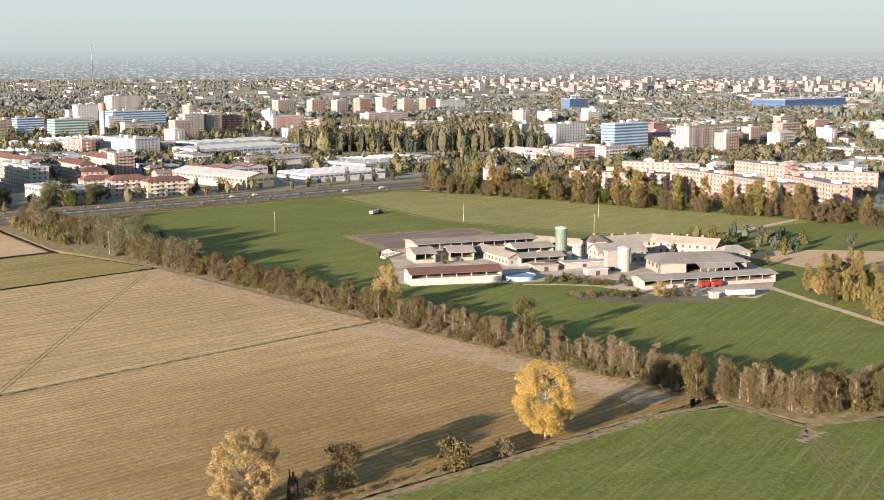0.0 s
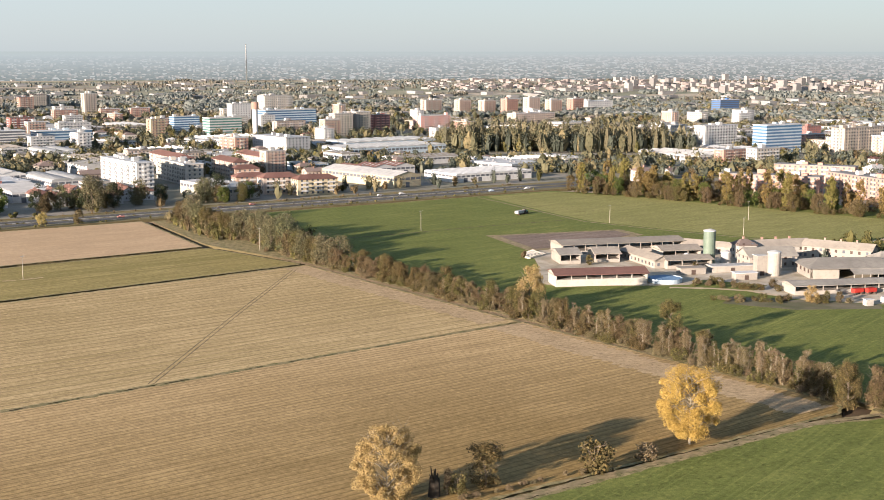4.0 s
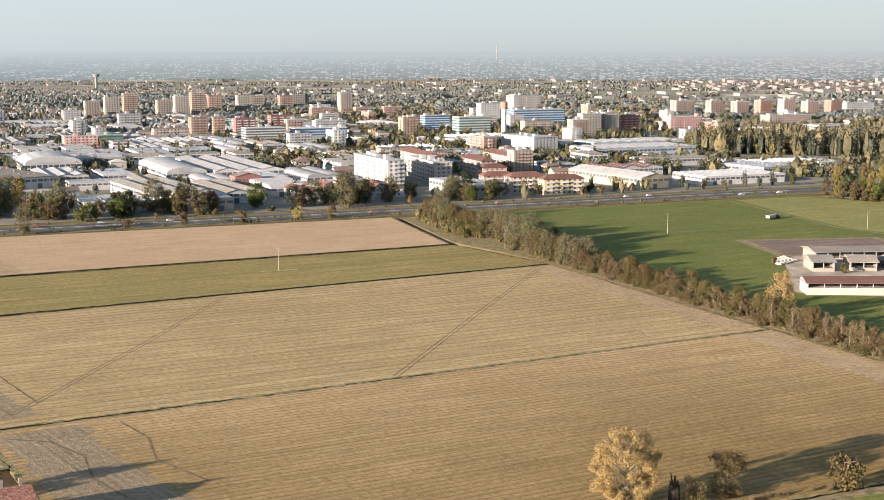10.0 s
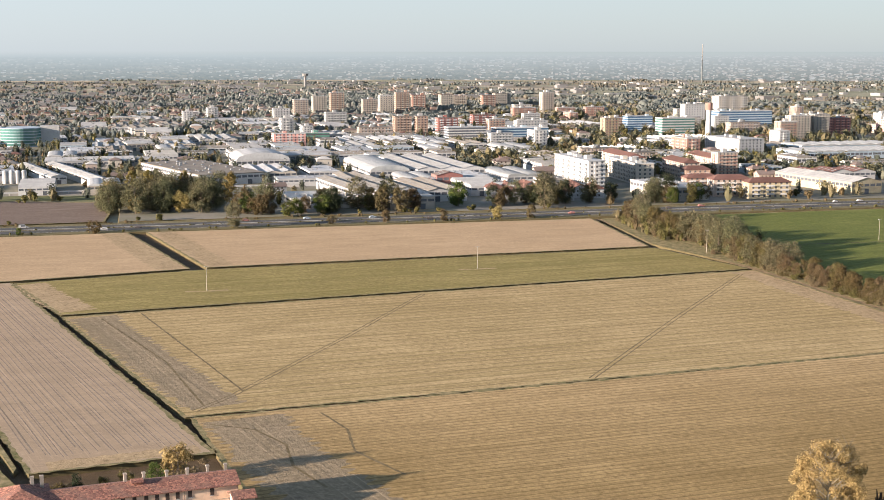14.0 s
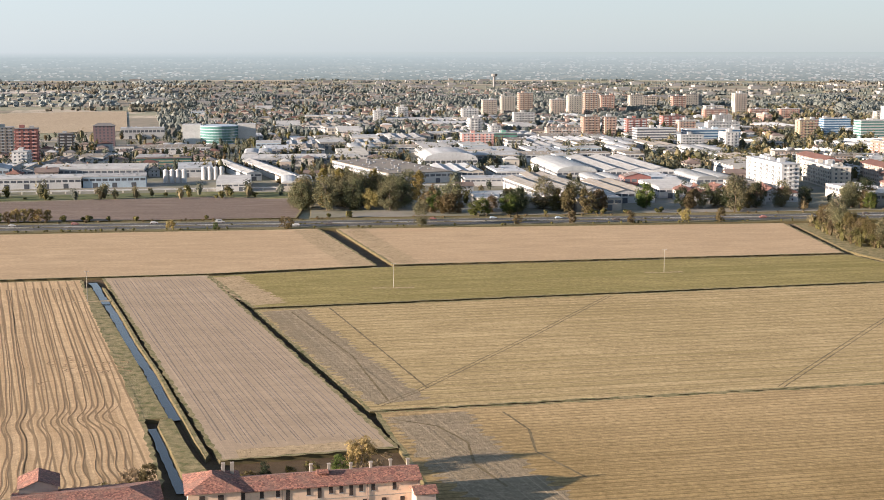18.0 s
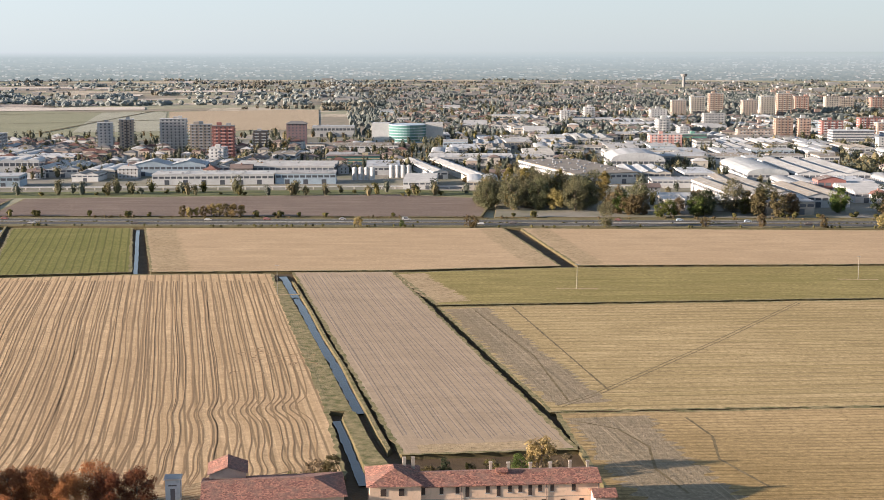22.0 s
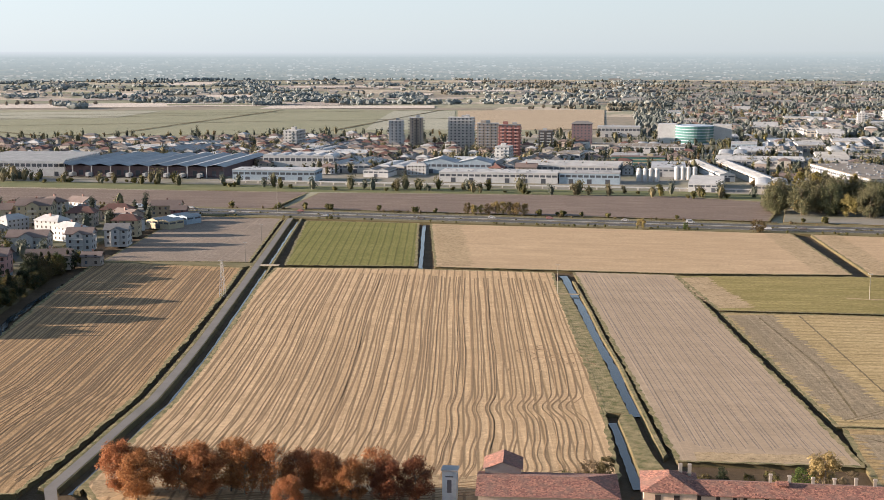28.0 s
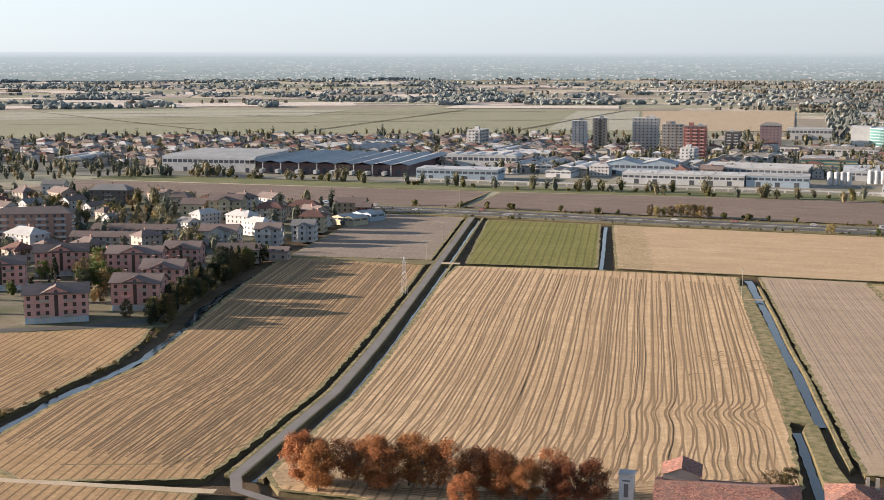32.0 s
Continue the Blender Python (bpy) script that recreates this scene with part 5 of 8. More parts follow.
def F(x, y, w, d, h, *a, **k):
    ob = flats(x, y, w, d, h, *a, **k)
    return claim_long(ob, w, d, a[0] if a else 0) if d > 1.6 * w else claim(ob, (w + d) * 0.26 + 2)


def S(x, y, w, d, h, *a, **k):
    ob = shed(x, y, w, d, h, *a, **k)
    return claim_long(ob, w, d, a[0] if a else 0) if d > 1.6 * w else claim(ob, (w + d) * 0.26 + 2)


# the tower blocks
F(-293, 1340, 26, 15, 33, 8, "white", "flat", "grey", "white", label="tall grey block of flats with white balconies", stacks=4, single=True)
F(-259, 1309, 21, 13, 29, 8, "beige", "flat", "grey", "white", label="tall beige and pink block of flats with balconies", single=True)
F(-224, 1239, 20, 14, 31.5, 6, "red", "flat", "dark", "pink", label="dark red tower block with rounded corner balconies", stacks=3, single=True)
F(-358, 1322, 15, 16, 30, 14, "white", "flat", "grey", "white", label="pale tower block with white balconies", stacks=2, single=True)
F(-338, 1328, 14, 15, 33, 14, "beige", "flat", "grey", "dark", label="beige tower block with dark recessed stairs", stacks=2, single=True)
F(-207, 1353, 14, 10, 20, 6, "dark", "flat", "dark", "white", label="dark slender block of flats", stacks=2)
F(-183, 1460, 22, 14, 22, 4, "mauve", "hip", "dark", None, label="dark mauve block of flats with a hipped roof")
F(-98, 1186, 47, 14, 8, 4, "yellow", "flat", "brown", None, strip=True, label="low yellow school with green strips of windows", glass=GLASS_GREEN, name="school")
# glass drum between white wings
drum = claim(thing("office_building", -62, 1490, 0, 0, "round green-glass office building between white wings", "building"), 40)
s = Shape()
s.tube(0, 0, -0.3, 20, 21, n=40)
s.under("wall", WALL["sky"], drum)
for z in range(6):
    s = Shape()
    s.tube(0, 0, 1.2 + z * 3.1, 3.6 + z * 3.1, 21.15, n=40, cap=False)
    s.under("window_band", GLASS_GREEN, drum)
for sx in (-30, 30):
    s = Shape()
    s.box(sx - 10, sx + 10, -4, 18, -0.3, 21)
    s.under("wing", WALL["white"], drum)
# west warehouses
wh = claim(thing("warehouse", -484, 1012, 0, 6, "huge warehouse with dark ridged roof and loading bays", "building"), 90)
s = Shape()
s.box(-68, 68, -26, 96, -0.3, 8.5)
s.under("wall", WALL["mauve"], wh)
for i in range(9):
    s = Shape()
    x0 = -72 + i * 16
    s.quad((x0, -34, 9.2), (x0 + 8, -34, 11.0), (x0 + 8, 98, 11.0), (x0, 98, 9.2))
    s.quad((x0 + 8, -34, 11.0), (x0 + 16, -34, 9.2), (x0 + 16, 98, 9.2), (x0 + 8, 98, 11.0))
    s.under("roof", ROOF["slate"], wh)
    s = Shape()
    s.box(x0 + 0.2, x0 + 0.9, -33.5, -32.8, -0.2, 9.2)
    s.under("post", WALL["white"], wh)
    for dx in (3, 9):
        s = Shape()
        s.box(x0 + dx, x0 + dx + 3.5, -26.1, -26, 0.8, 5)
        s.under("loading_door", GLASS, wh)
S(-592, 1012, 84, 84, 12, 8, "white", "saw", "slate", "white warehouse with pale blue saw-tooth roof", bays=2)
S(-364, 985, 66, 26, 8.5, 6, "sky", "flat", "white", "low pale blue workshop with glazed front")
S(-379, 1086, 62, 24, 12, 5, "white", "barrel", "white", "white hall with rows of small vault lights", bays=6)
S(-191, 1016, 92, 30, 7.5, 4, "white", "flat", "grey", "long white factory with pale flat roof")
S(-121, 1020, 46, 26, 8, 4, "sky", "flat", "grey", "pale factory hall with roof lights")
S(-240, 1085, 60, 30, 9, 4, "sky", "gable", "white", "pale blue factory hall with white roof", bays=2)
S(-155, 1590, 50, 26, 12, 4, "white", "flat", "white", "large white hall behind the flats")
S(-4, 1092, 13, 176, 6, 13, "cream", "gable", "grey", "long low row of workshops")
S(-32, 1110, 12, 130, 6, 13, "white", "gable", "grey", "long low row of workshops")
S(92, 1076, 53, 136, 8, 16, "white", "flat", "tan", "very large flat-roofed hall behind the trees")
S(193, 916, 44, 100, 8, 5, "white", "gable", "weathered", "long white hall with ridged weathered roof", bays=3)
S(236, 900, 28, 84, 7.5, 3, "white", "gable", "tan", "long white hall with brownish roof", bays=2)
S(284, 1082, 56, 140, 8, 0, "white", "gable", "grey", "very long white hall under three low ridges", bays=3)
S(235, 1072, 32, 110, 7.5, 0, "white", "barrel", "slate", "long hall under a blue-grey vault", bays=1)
S(150, 1160, 46, 60, 9, 0, "white", "barrel", "white", "white hall under a single wide vault", bays=1)
SILO = []
for gx, gy, n in ((-78, 1040, 4), (-50, 1062, 4)):
    for i in range(n):
        silo = claim(thing("silo", gx + i * 4.6 - 7, gy, 0, 0, "white cylindrical storage silo with a domed top", "silo", "storage silos"), 4)
        s = Shape()
        s.tube(0, 0, -0.2, 9.5, 2.1)
        s.tube(0, 0, 9.5, 10.4, 2.1, 0.6)
        s.under("body", WALL["white"], silo)
        for z in (2.5, 5, 7.5):
            s = Shape()
            s.tube(0, 0, z, z + 0.15, 2.16)
            s.under("hoop", METAL, silo)
# middle: offices, flats and towers
F(620, 1180, 28, 62, 17, 5, "white", "flat", "white", None, label="white office block with small square windows", name="office_building")
tw = claim(thing("water_tower", 680, 1356, 0, 0, "slender white tower with a brick-red top", "tower"), 8)
s = Shape()
s.tube(0, 0, -0.3, 36, 3.2, 3.0, 20)
s.under("shaft", WALL["white"], tw)
s = Shape()
s.tube(0, 0, 36, 44, 4.2, 4.2, 20)
s.under("tank", WALL["brick"], tw, "brick-red tank")
F(829, 1703, 30, 15, 28, 0, "white", "flat", "grey", None, label="white slab of offices with grey roof", name="office_building")
F(1067, 2051, 54, 27, 26, 0, "cream", "flat", "grey", "white", label="large cream block with balconies")
F(682, 1557, 34, 16, 20, 0, "sky", "flat", "grey", None, strip=True, glass=GLASS_BLUE, label="pale office block with bands of blue glass", name="office_building")
F(690, 1464, 42, 20, 22, 0, "white", "flat", "grey", None, strip=True, glass=GLASS_GREEN, label="white office block with bands of green glass", name="office_building")
F(860, 1618, 78, 24, 22, 0, "sky", "flat", "grey", None, strip=True, glass=GLASS_BLUE, label="long glazed pale blue office block", name="office_building")
F(819, 1402, 26, 14, 26, 0, "cream", "flat", "grey", "cream", label="cream block of flats with cream balconies")
F(850, 1406, 20, 12, 27, 0, "cream", "flat", "grey", "cream", label="cream tower of flats with balconies")
F(883, 1415, 22, 13, 22, 0, "red", "flat", "dark", "pink", label="red-brown block of flats with balconies")
F(1185, 1745, 30, 16, 25, 0, "cream", "flat", "grey", "brick", label="cream and brown tower of flats")
F(1225, 1715, 22, 14, 25, 0, "beige", "flat", "grey", "brick", label="beige tower of flats with brick balconies")
F(964, 1418, 46, 18, 19, 0, "pink", "flat", "grey", "white", label="pink block of flats with white balconies")
for i in range(5):
    F(1262 + i * 34, 1700 - i * 14, 22, 16, 24 + (i % 3) * 2, 0, ("beige", "brick", "cream")[i % 3], "flat", "grey", "brick", label="brown and cream tower of flats", group="row of tower flats")
F(1170, 1471, 70, 20, 15, 0, "peach", "flat", "grey", "peach", label="long peach-coloured block of flats")
F(1497, 1709, 56, 27, 18, 0, "white", "flat", "white", None, label="white box-shaped office building with flat roof", name="office_building")
F(982, 999, 28, 16, 25, 10, "white", "flat", "grey", "white", label="white tower of flats with glazed side")
F(1002, 957, 46, 16, 26, 0, "white", "flat", "white", "white", label="white terraced block of flats", stacks=5)
F(972, 1027, 19, 12, 16, 0, "dark", "flat", "dark", "grey", label="dark block of flats with pale balconies")
F(1641, 1547, 44, 20, 22, 0, "royal", "flat", "white", None, strip=True, label="bright blue and white office block", name="office_building")
F(1036, 905, 52, 18, 28, 0, "sky", "flat", "white", None, strip=True, glass=GLASS_BLUE, label="white slab with continuous blue balconies")
F(1085, 838, 78, 16, 27, 0, "beige", "flat", "tan", "cream", label="long beige block of flats with stepped roof", stacks=5)
F(1187, 820, 26, 16, 16, 0, "cream", "hip", "grey", "white", label="cream block with a shallow hipped roof")
F(1203, 1004, 24, 14, 17, 0, "red", "flat", "brown", None, label="bright red flat-roofed office building", name="office_building")
# brick courts by the green field
for bx, by, length, turn in ((711, 625.5, 70, -63), (759, 584, 72, -106), (738, 519, 60, -111), (769, 502, 74, -119), (831, 528, 60, -58), (850, 600, 60, -106), (800, 660, 60, -63)):
    F(bx, by, length, 12.5, 15.5, turn, "brick", "flat", "dark", "limed", label="long brick court of flats with pale balconies and dark roof", group="brick courts", stacks=7, single=True)
S(2080, 1400, 190, 70, 17, 0, "royal", "flat", "grey", "huge bright blue store with grey roof")
# first row behind the highway
for bx, by, bw, bd, bh, wc in ((459, 935, 20, 12, 10.5, "orange"), (440, 843, 27, 14, 12, "peach"), (458, 822, 30, 13, 11.5, "yellow"), (430, 868, 24, 12, 11, "orange")):
    F(bx, by, bw, bd, bh, -8, wc, "hip", "red", "white", label="orange-plastered house of flats with red hipped roof", group="orange flats")
S(535, 872, 26, 92, 8.5, 6, "yellow", "gable", "grey", "long yellow hall with grey roof")
F(441, 1036, 13, 76, 15, -5, "cream", "hip", "red", "cream", label="long cream block with red tiled roof", stacks=6)
F(416, 962, 14, 72, 16, -5, "cream", "flat", "grey", "cream", label="cream block of flats with cream balconies", stacks=6)
F(520, 1040, 13, 60, 12, -5, "cream", "hip", "red", "cream", label="long cream block with red tiled roof", stacks=5)
F(364, 938, 13, 72, 21, 0, "white", "flat", "white", "white", label="white block of flats with plain end wall", stacks=6)
F(470, 985, 13, 50, 13, -5, "peach", "hip", "red", "cream", label="peach-coloured block of flats with red roof", stacks=4)
S(398, 852, 26, 66, 8.5, 4, "cream", "flat", "grey", "flat-roofed workshop with a band of tall windows")
S(695, 1105, 116, 46, 9, 0, "sky", "barrel", "slate", "long sheds with a row of blue-grey vaulted roofs", bays=10)
S(735, 1175, 110, 40, 9, 0, "sky", "barrel", "slate", "long sheds with a row of blue-grey vaulted roofs", bays=8)
S(624, 852, 74, 44, 6.5, 0, "white", "barrel", "white", "market hall under rows of white vaults", bays=12)
S(690, 900, 40, 50, 7, 8, "white", "flat", "white", "low white hall behind the poplars")
S(575, 930, 60, 30, 7, 0, "white", "gable", "red", "low hall with red roofs", bays=3)
S(262, 946, 20, 16, 10, 0, "red", "gable", "brown", "red-brown two-storey workshop with brown roof")
for i, (hx, hy) in enumerate(((282, 858), (296, 864), (312, 876), (300, 846), (318, 848), (332, 864), (344, 860), (290, 888), (278, 880), (324, 896), (338, 884), (306, 892))):
    claim(house(hx, hy, 16, 11, 6.5, (90, 84, 96)[i % 3], "white", "red", i % 2 == 0, "white terraced villa with red-brown tiled roof", "red-roofed villas", chimneys=1), 7)
# far side of the industrial quarter
for i in range(6):
    F(330 + i * 36, 2040 + (i % 3) * 40, 22, 15, 27 + (i % 3) * 4, 0, ("peach", "cream", "orange")[i % 3], "flat", "grey", "cream", label="tall orange and cream block of flats", group="orange towers")
for i in range(6):
    F(540 + i * 38, 2230 + (i % 2) * 50, 24, 15, 23 + (i % 3) * 2, 0, ("beige", "brick", "cream")[i % 3], "flat", "brown", "cream", label="brown and cream block of flats", group="brown towers")
F(742, 2296, 24, 14, 26, 0, "cream", "flat", "grey", "cream", label="cream block of flats with cream balconies")
F(372, 1545, 20, 15, 24, 0, "orange", "flat", "tan", "peach", label="bright orange block of flats")
F(394, 1540, 14, 14, 24, 0, "orange", "flat", "tan", "peach", label="bright orange block of flats")
F(420, 1518, 24, 14, 23, 0, "red", "flat", "brown", "white", label="red-brown block of flats with white balconies")
F(515, 1684, 30, 15, 18, 0, "red", "flat", "brown", "white", label="red-brown block of flats with white balconies")
F(416, 1426, 44, 20, 17, 0, "white", "flat", "white", None, strip=True, label="white office block with stacked bands of windows", name="office_building")
F(483, 1433, 62, 20, 15, 0, "sky", "flat", "white", None, strip=True, glass=GLASS_BLUE, label="dark blue office block with white frame", name="office_building")
F(727, 2023, 20, 16, 36, 0, "cream", "flat", "grey", "peach", label="very tall cream tower of flats")
F(610, 1475, 18, 14, 22, 0, "yellow", "flat", "brown", "brick", label="yellow and brown block of flats")
F(540, 1560, 40, 14, 16, 0, "grey", "flat", "grey", "white", label="grey block of flats with white balconies")
F(214, 1405, 34, 16, 14, 0, "pink", "flat", "grey", "white", label="salmon-pink block of flats")
F(255, 1476, 30, 14, 10, 0, "green", "flat", "grey", None, strip=True, label="green glazed office block", name="office_building")

# ---- the pink apartment houses ----
PLAN = ((-312, 405, 23, 13, 36), (-296, 436, 19, 13, 18), (-306, 470, 17, 14, 18), (-340, 500, 24, 13, 18), (-375, 492, 23, 13, 34), (-376, 452, 20, 13, 34), (-328, 520, 16, 13, 18))


def pink_house(x, y, w, d, turn):
    ob = claim(thing("apartment_house", x, y, 0, turn, "pink three-storey apartment house with brown tiled roof and garages", "house", "pink apartment houses"), 14)
    h = 11.2
    s = Shape()
    s.box(-w / 2, w / 2, -d / 2, d / 2, 2.4, h)
    s.ends(-w / 2, w / 2, -d / 2, d / 2, h, h + d * 0.2)
    s.quad((-w * 0.24, -d / 2 - 0.02, h), (w * 0.24, -d / 2 - 0.02, h), (0, -d / 2 - 0.02, h + w * 0.11))
    s.under("wall", WALL["pink"], ob)
    s = Shape()
    s.box(-w / 2 + 0.1, w / 2 - 0.1, -d / 2 + 0.1, d / 2 - 0.1, -0.3, 2.4)
    s.under("garage_storey", WALL["sky"], ob, "pale grey ground floor")
    s = Shape()
    s.gable(-w / 2 - 0.9, w / 2 + 0.9, -d / 2 - 0.9, d / 2 + 0.9, h - 0.05, h + d * 0.2 + 0.35, 0.3)
    a, z = w * 0.24 + 0.8, h + w * 0.11 + 0.35
    s.quad((-a, -d / 2 - 1.0, h - 0.05), (0, -d / 2 - 1.0, z), (0, -d * 0.1, z), (-a, -d * 0.1, h + 0.4))
    s.quad((0, -d / 2 - 1.0, z), (a, -d / 2 - 1.0, h - 0.05), (a, -d * 0.1, h + 0.4), (0, -d * 0.1, z))
    s.under("roof", ROOF["brown"], ob)
    for cx in (-w * 0.3, w * 0.05, w * 0.32):
        s = Shape()
        s.box(cx - 0.4, cx + 0.4, 0.3, 1.1, h, h + d * 0.2 + 1.2)
        s.box(cx - 0.6, cx + 0.6, 0.1, 1.3, h + d * 0.2 + 1.2, h + d * 0.2 + 1.4, True)
        s.under("chimney", WALL["brick"], ob)
    s = Shape()
    s.box(-0.7, 0.7, -d / 2 - 0.08, -d / 2 + 0.02, 2.6, h - 0.6)
    s.under("stair_window", SHUTTER, ob)
    s = Shape()
    s.tube(0, 0, 0, 0.08, 0.75, n=16)
    lun = s.under("lunette", GLASS, ob)
    lun.matrix_basis = pose(0, -d / 2 - 0.02, h + 0.7, 90, 0, 0)
    n = int(w / 3.2)
    for fl in range(3):
        z = 3.2 + fl * 2.85
        for i in range(n):
            c = (i - (n - 1) / 2) * w / n
            if abs(c) < 1.2:
                continue
            s = Shape()
            s.box(c - 0.65, c + 0.65, -d / 2 - 0.07, -d / 2 + 0.02, z, z + 1.5, True)
            win = s.under("window", SHUTTER, ob)
            s = Shape()
            s.box(c - 0.75, c + 0.75, -d / 2 - 0.16, -d / 2 + 0.02, z - 0.12, z, True)
            s.under("sill", WALL["white"], win)
        for side in (-1, 1):
            for c in (-d * 0.28, d * 0.28):
                s = Shape()
                x0, x1 = sorted((side * (w / 2 + 0.07), side * (w / 2 - 0.02)))
                s.box(x0, x1, c - 0.6, c + 0.6, z, z + 1.5, True)
                s.under("window", SHUTTER, ob)
        for c in (-w * 0.19, w * 0.19):
            s = Shape()
            s.box(c - 1.7, c + 1.7, -d / 2 - 1.3, -d / 2, z - 0.75, z - 0.6, True)
            s.box(c - 1.7, c + 1.7, -d / 2 - 1.3, -d / 2 - 1.2, z - 0.6, z + 0.3, True)
            s.under("balcony", WALL["pink" if fl % 2 else "beige"], ob)
    for i in range(int(w / 3)):
        c = (i - (int(w / 3) - 1) / 2) * 3
        s = Shape()
        s.box(c - 1.1, c + 1.1, -d / 2 + 0.04, -d / 2 + 0.12, 0, 2.1, True)
        s.under("garage_door", WALL["white"], ob)
    return ob


for row in PLAN:
    pink_house(*row)
# village houses
F(-453, 572, 40, 14, 16, 28, "brick", "hip", "brown", "white", label="long brick-red block of flats with white balconies", stacks=4, single=True)
for args, kw in (
    ((-409, 601, 46, 9, 6.0, 14), dict(wall="white", top="brown", label="long white terrace with brown tiled roof", name="terrace", chimneys=4)),
    ((-402, 571, 44, 9, 6.0, 14), dict(wall="cream", top="brown", label="long cream terrace with brown tiled roof", name="terrace", chimneys=4)),
    ((-357, 602, 20, 12, 7.5, 14), dict(wall="white", top="brown", cross=True, balcony=True, label="white house with gabled front and balconies")),
    ((-404, 690, 20, 13, 12.5, 14), dict(wall="yellow", top="brown", cross=True, balcony=True, label="tall yellow house of flats with gabled front")),
    ((-424, 686, 14, 12, 10, 14), dict(wall="yellow", top="brown", label="plain yellow house of flats")),
    ((-523, 742, 26, 13, 9.5, 14), dict(wall="dark", top="dark", balcony=True, hip=True, label="dark brown house of flats with white balconies")),
    ((-318, 553, 20, 10, 6.5, 20), dict(wall="beige", top="brown", label="old beige farmhouse with brown tiled roof")),
    ((-303, 566, 9, 7, 4.5, 14), dict(wall="peach", top="brown", label="small peach-coloured plastered outbuilding of the farm")),
    ((-333, 611, 13, 11, 8.5, 14), dict(wall="white", top="brown", cross=True, balcony=True, label="white house with steep brown roof")),
    ((-377, 694, 16, 12, 8.5, 14), dict(wall="cream", top="red", balcony=True, hip=True, label="cream house with red hipped roof")),
    ((-322, 630, 12, 11, 8.5, 14), dict(wall="white", top="dark", cross=True, label="white house with dark tiled roof")),
    ((-334, 664, 14, 11, 9.0, 14), dict(wall="yellow", top="red", hip=True, balcony=True, label="pale yellow house with red hipped roof")),
    ((-372, 728, 18, 12, 6.5, 14), dict(wall="beige", top="red", hip=True, label="low beige house with red roof")),
    ((-352, 755, 18, 11, 6.5, 14), dict(wall="yellow", top="brown", label="yellow house beside the highway")),
    ((-338, 742, 9, 9, 5.5, 14), dict(wall="red", top="brown", label="small dark red house by the highway")),
    ((-594, 775, 16, 10, 7.5, 14), dict(wall="white", top="dark", label="white house with dark tiled roof")),
    ((-470, 740, 16, 12, 7, 14), dict(wall="beige", top="brown", hip=True, label="beige house with brown hipped roof")),
    ((-440, 725, 14, 12, 6.5, 14), dict(wall="cream", top="red", hip=True, label="cream house with red hipped roof")),
):
    claim(house(*args, detail=True, group="village houses", **kw), 12)
S(-328, 700, 18, 12, 4.5, -20, "yellow", "gable", "slate", "row of low sheds with blue-grey roofs", bays=2)
S(-326, 722, 16, 12, 4.5, -20, "sky", "gable", "slate", "row of low sheds with blue-grey roofs", bays=2)

# ---- the row of farmhouses by the camera ----
FARM_PLASTER = plain("farm_plaster", (0.74, 0.54, 0.39), (0.68, 0.48, 0.34), 0.25, 1.5, 0.9)
fh = claim(thing("farmhouse", 9.5, 284.8, 0, 5.7, "long two-storey cream farmhouse with old clay-tiled roof", "house"), 26)
s = Shape()
s.box(-20.3, 20.6, -5.0, 5.0, -0.5, 6.2)
s.ends(-20.3, 20.6, -5.0, 5.0, 6.2, 7.5)
s.under("wall", FARM_PLASTER, fh)
s = Shape()
s.gable(-20.8, 21.1, -5.6, 5.6, 6.15, 7.75, 0.22)
s.under("roof", TILE, fh)
for i, (c, tall) in enumerate(((-18.5, 0), (-14.5, 0), (-11.0, 0), (-8.8, 1), (-4.3, 0), (-1.9, 1), (0.6, 0), (2.9, 0), (5.1, 1), (7.3, 0), (10, 0), (14.8, 0))):
    s = Shape()
    s.box(c - 0.42, c + 0.42, -5.07, -4.98, 3.4 if tall else 4.2, 5.75, True)
    win = s.under("window", SHUTTER, fh)
    s = Shape()
    s.box(c - 0.55, c + 0.55, -5.14, -4.98, 3.28 if tall else 4.06, 3.4 if tall else 4.2, True)
    s.under("sill", WALL["grey"], win)
for i in range(9):
    s = Shape()
    c = -17 + i * 4.2
    s.box(c - 0.5, c + 0.5, -5.07, -4.98, 0.1 if i % 3 == 0 else 1.0, 2.4, True)
    s.under("door" if i % 3 == 0 else "window", SHUTTER, fh)
s = Shape()
s.box(-20.3, 20.6, -5.05, -4.98, 2.95, 3.1, True)
s.under("string_course", WALL["beige"], fh)
for c, z in ((-3, 9.4), (1, 9.2), (6, 9.0), (10.5, 9.0), (15, 9.2), (19, 9.1)):
    s = Shape()
    s.box(c - 0.3, c + 0.3, 0.6, 1.2, 6.6, z - 0.3)
    s.box(c - 0.4, c + 0.4, 0.5, 1.3, z - 0.3, z, True)
    s.under("chimney", WALL["beige"], fh)
s = Shape()
s.box(-1.6, 0.2, -1.6, 0.2, 6.8, 8.0)
s.gable(-2.0, 0.6, -2.0, 0.6, 7.9, 8.5, 0.15)
s.under("dormer", TILE, fh)
for c in (-20.1, -10.1, 8.7, 20.3):
    s = Shape()
    s.beam((c, -5.12, 0), (c, -5.12, 6.1), 0.07, 0.07, 6)
    s.under("downpipe", ROOF["brown"], fh)
wing = claim(thing("farmhouse_wing", -15.2, 283.5, 0, 6, "square cream farmhouse wing with hipped clay-tiled roof", "house"), 10)
s = Shape()
s.box(-5.6, 5.6, -6.8, 6.8, -0.5, 6.6)
s.under("wall", FARM_PLASTER, wing)
s = Shape()
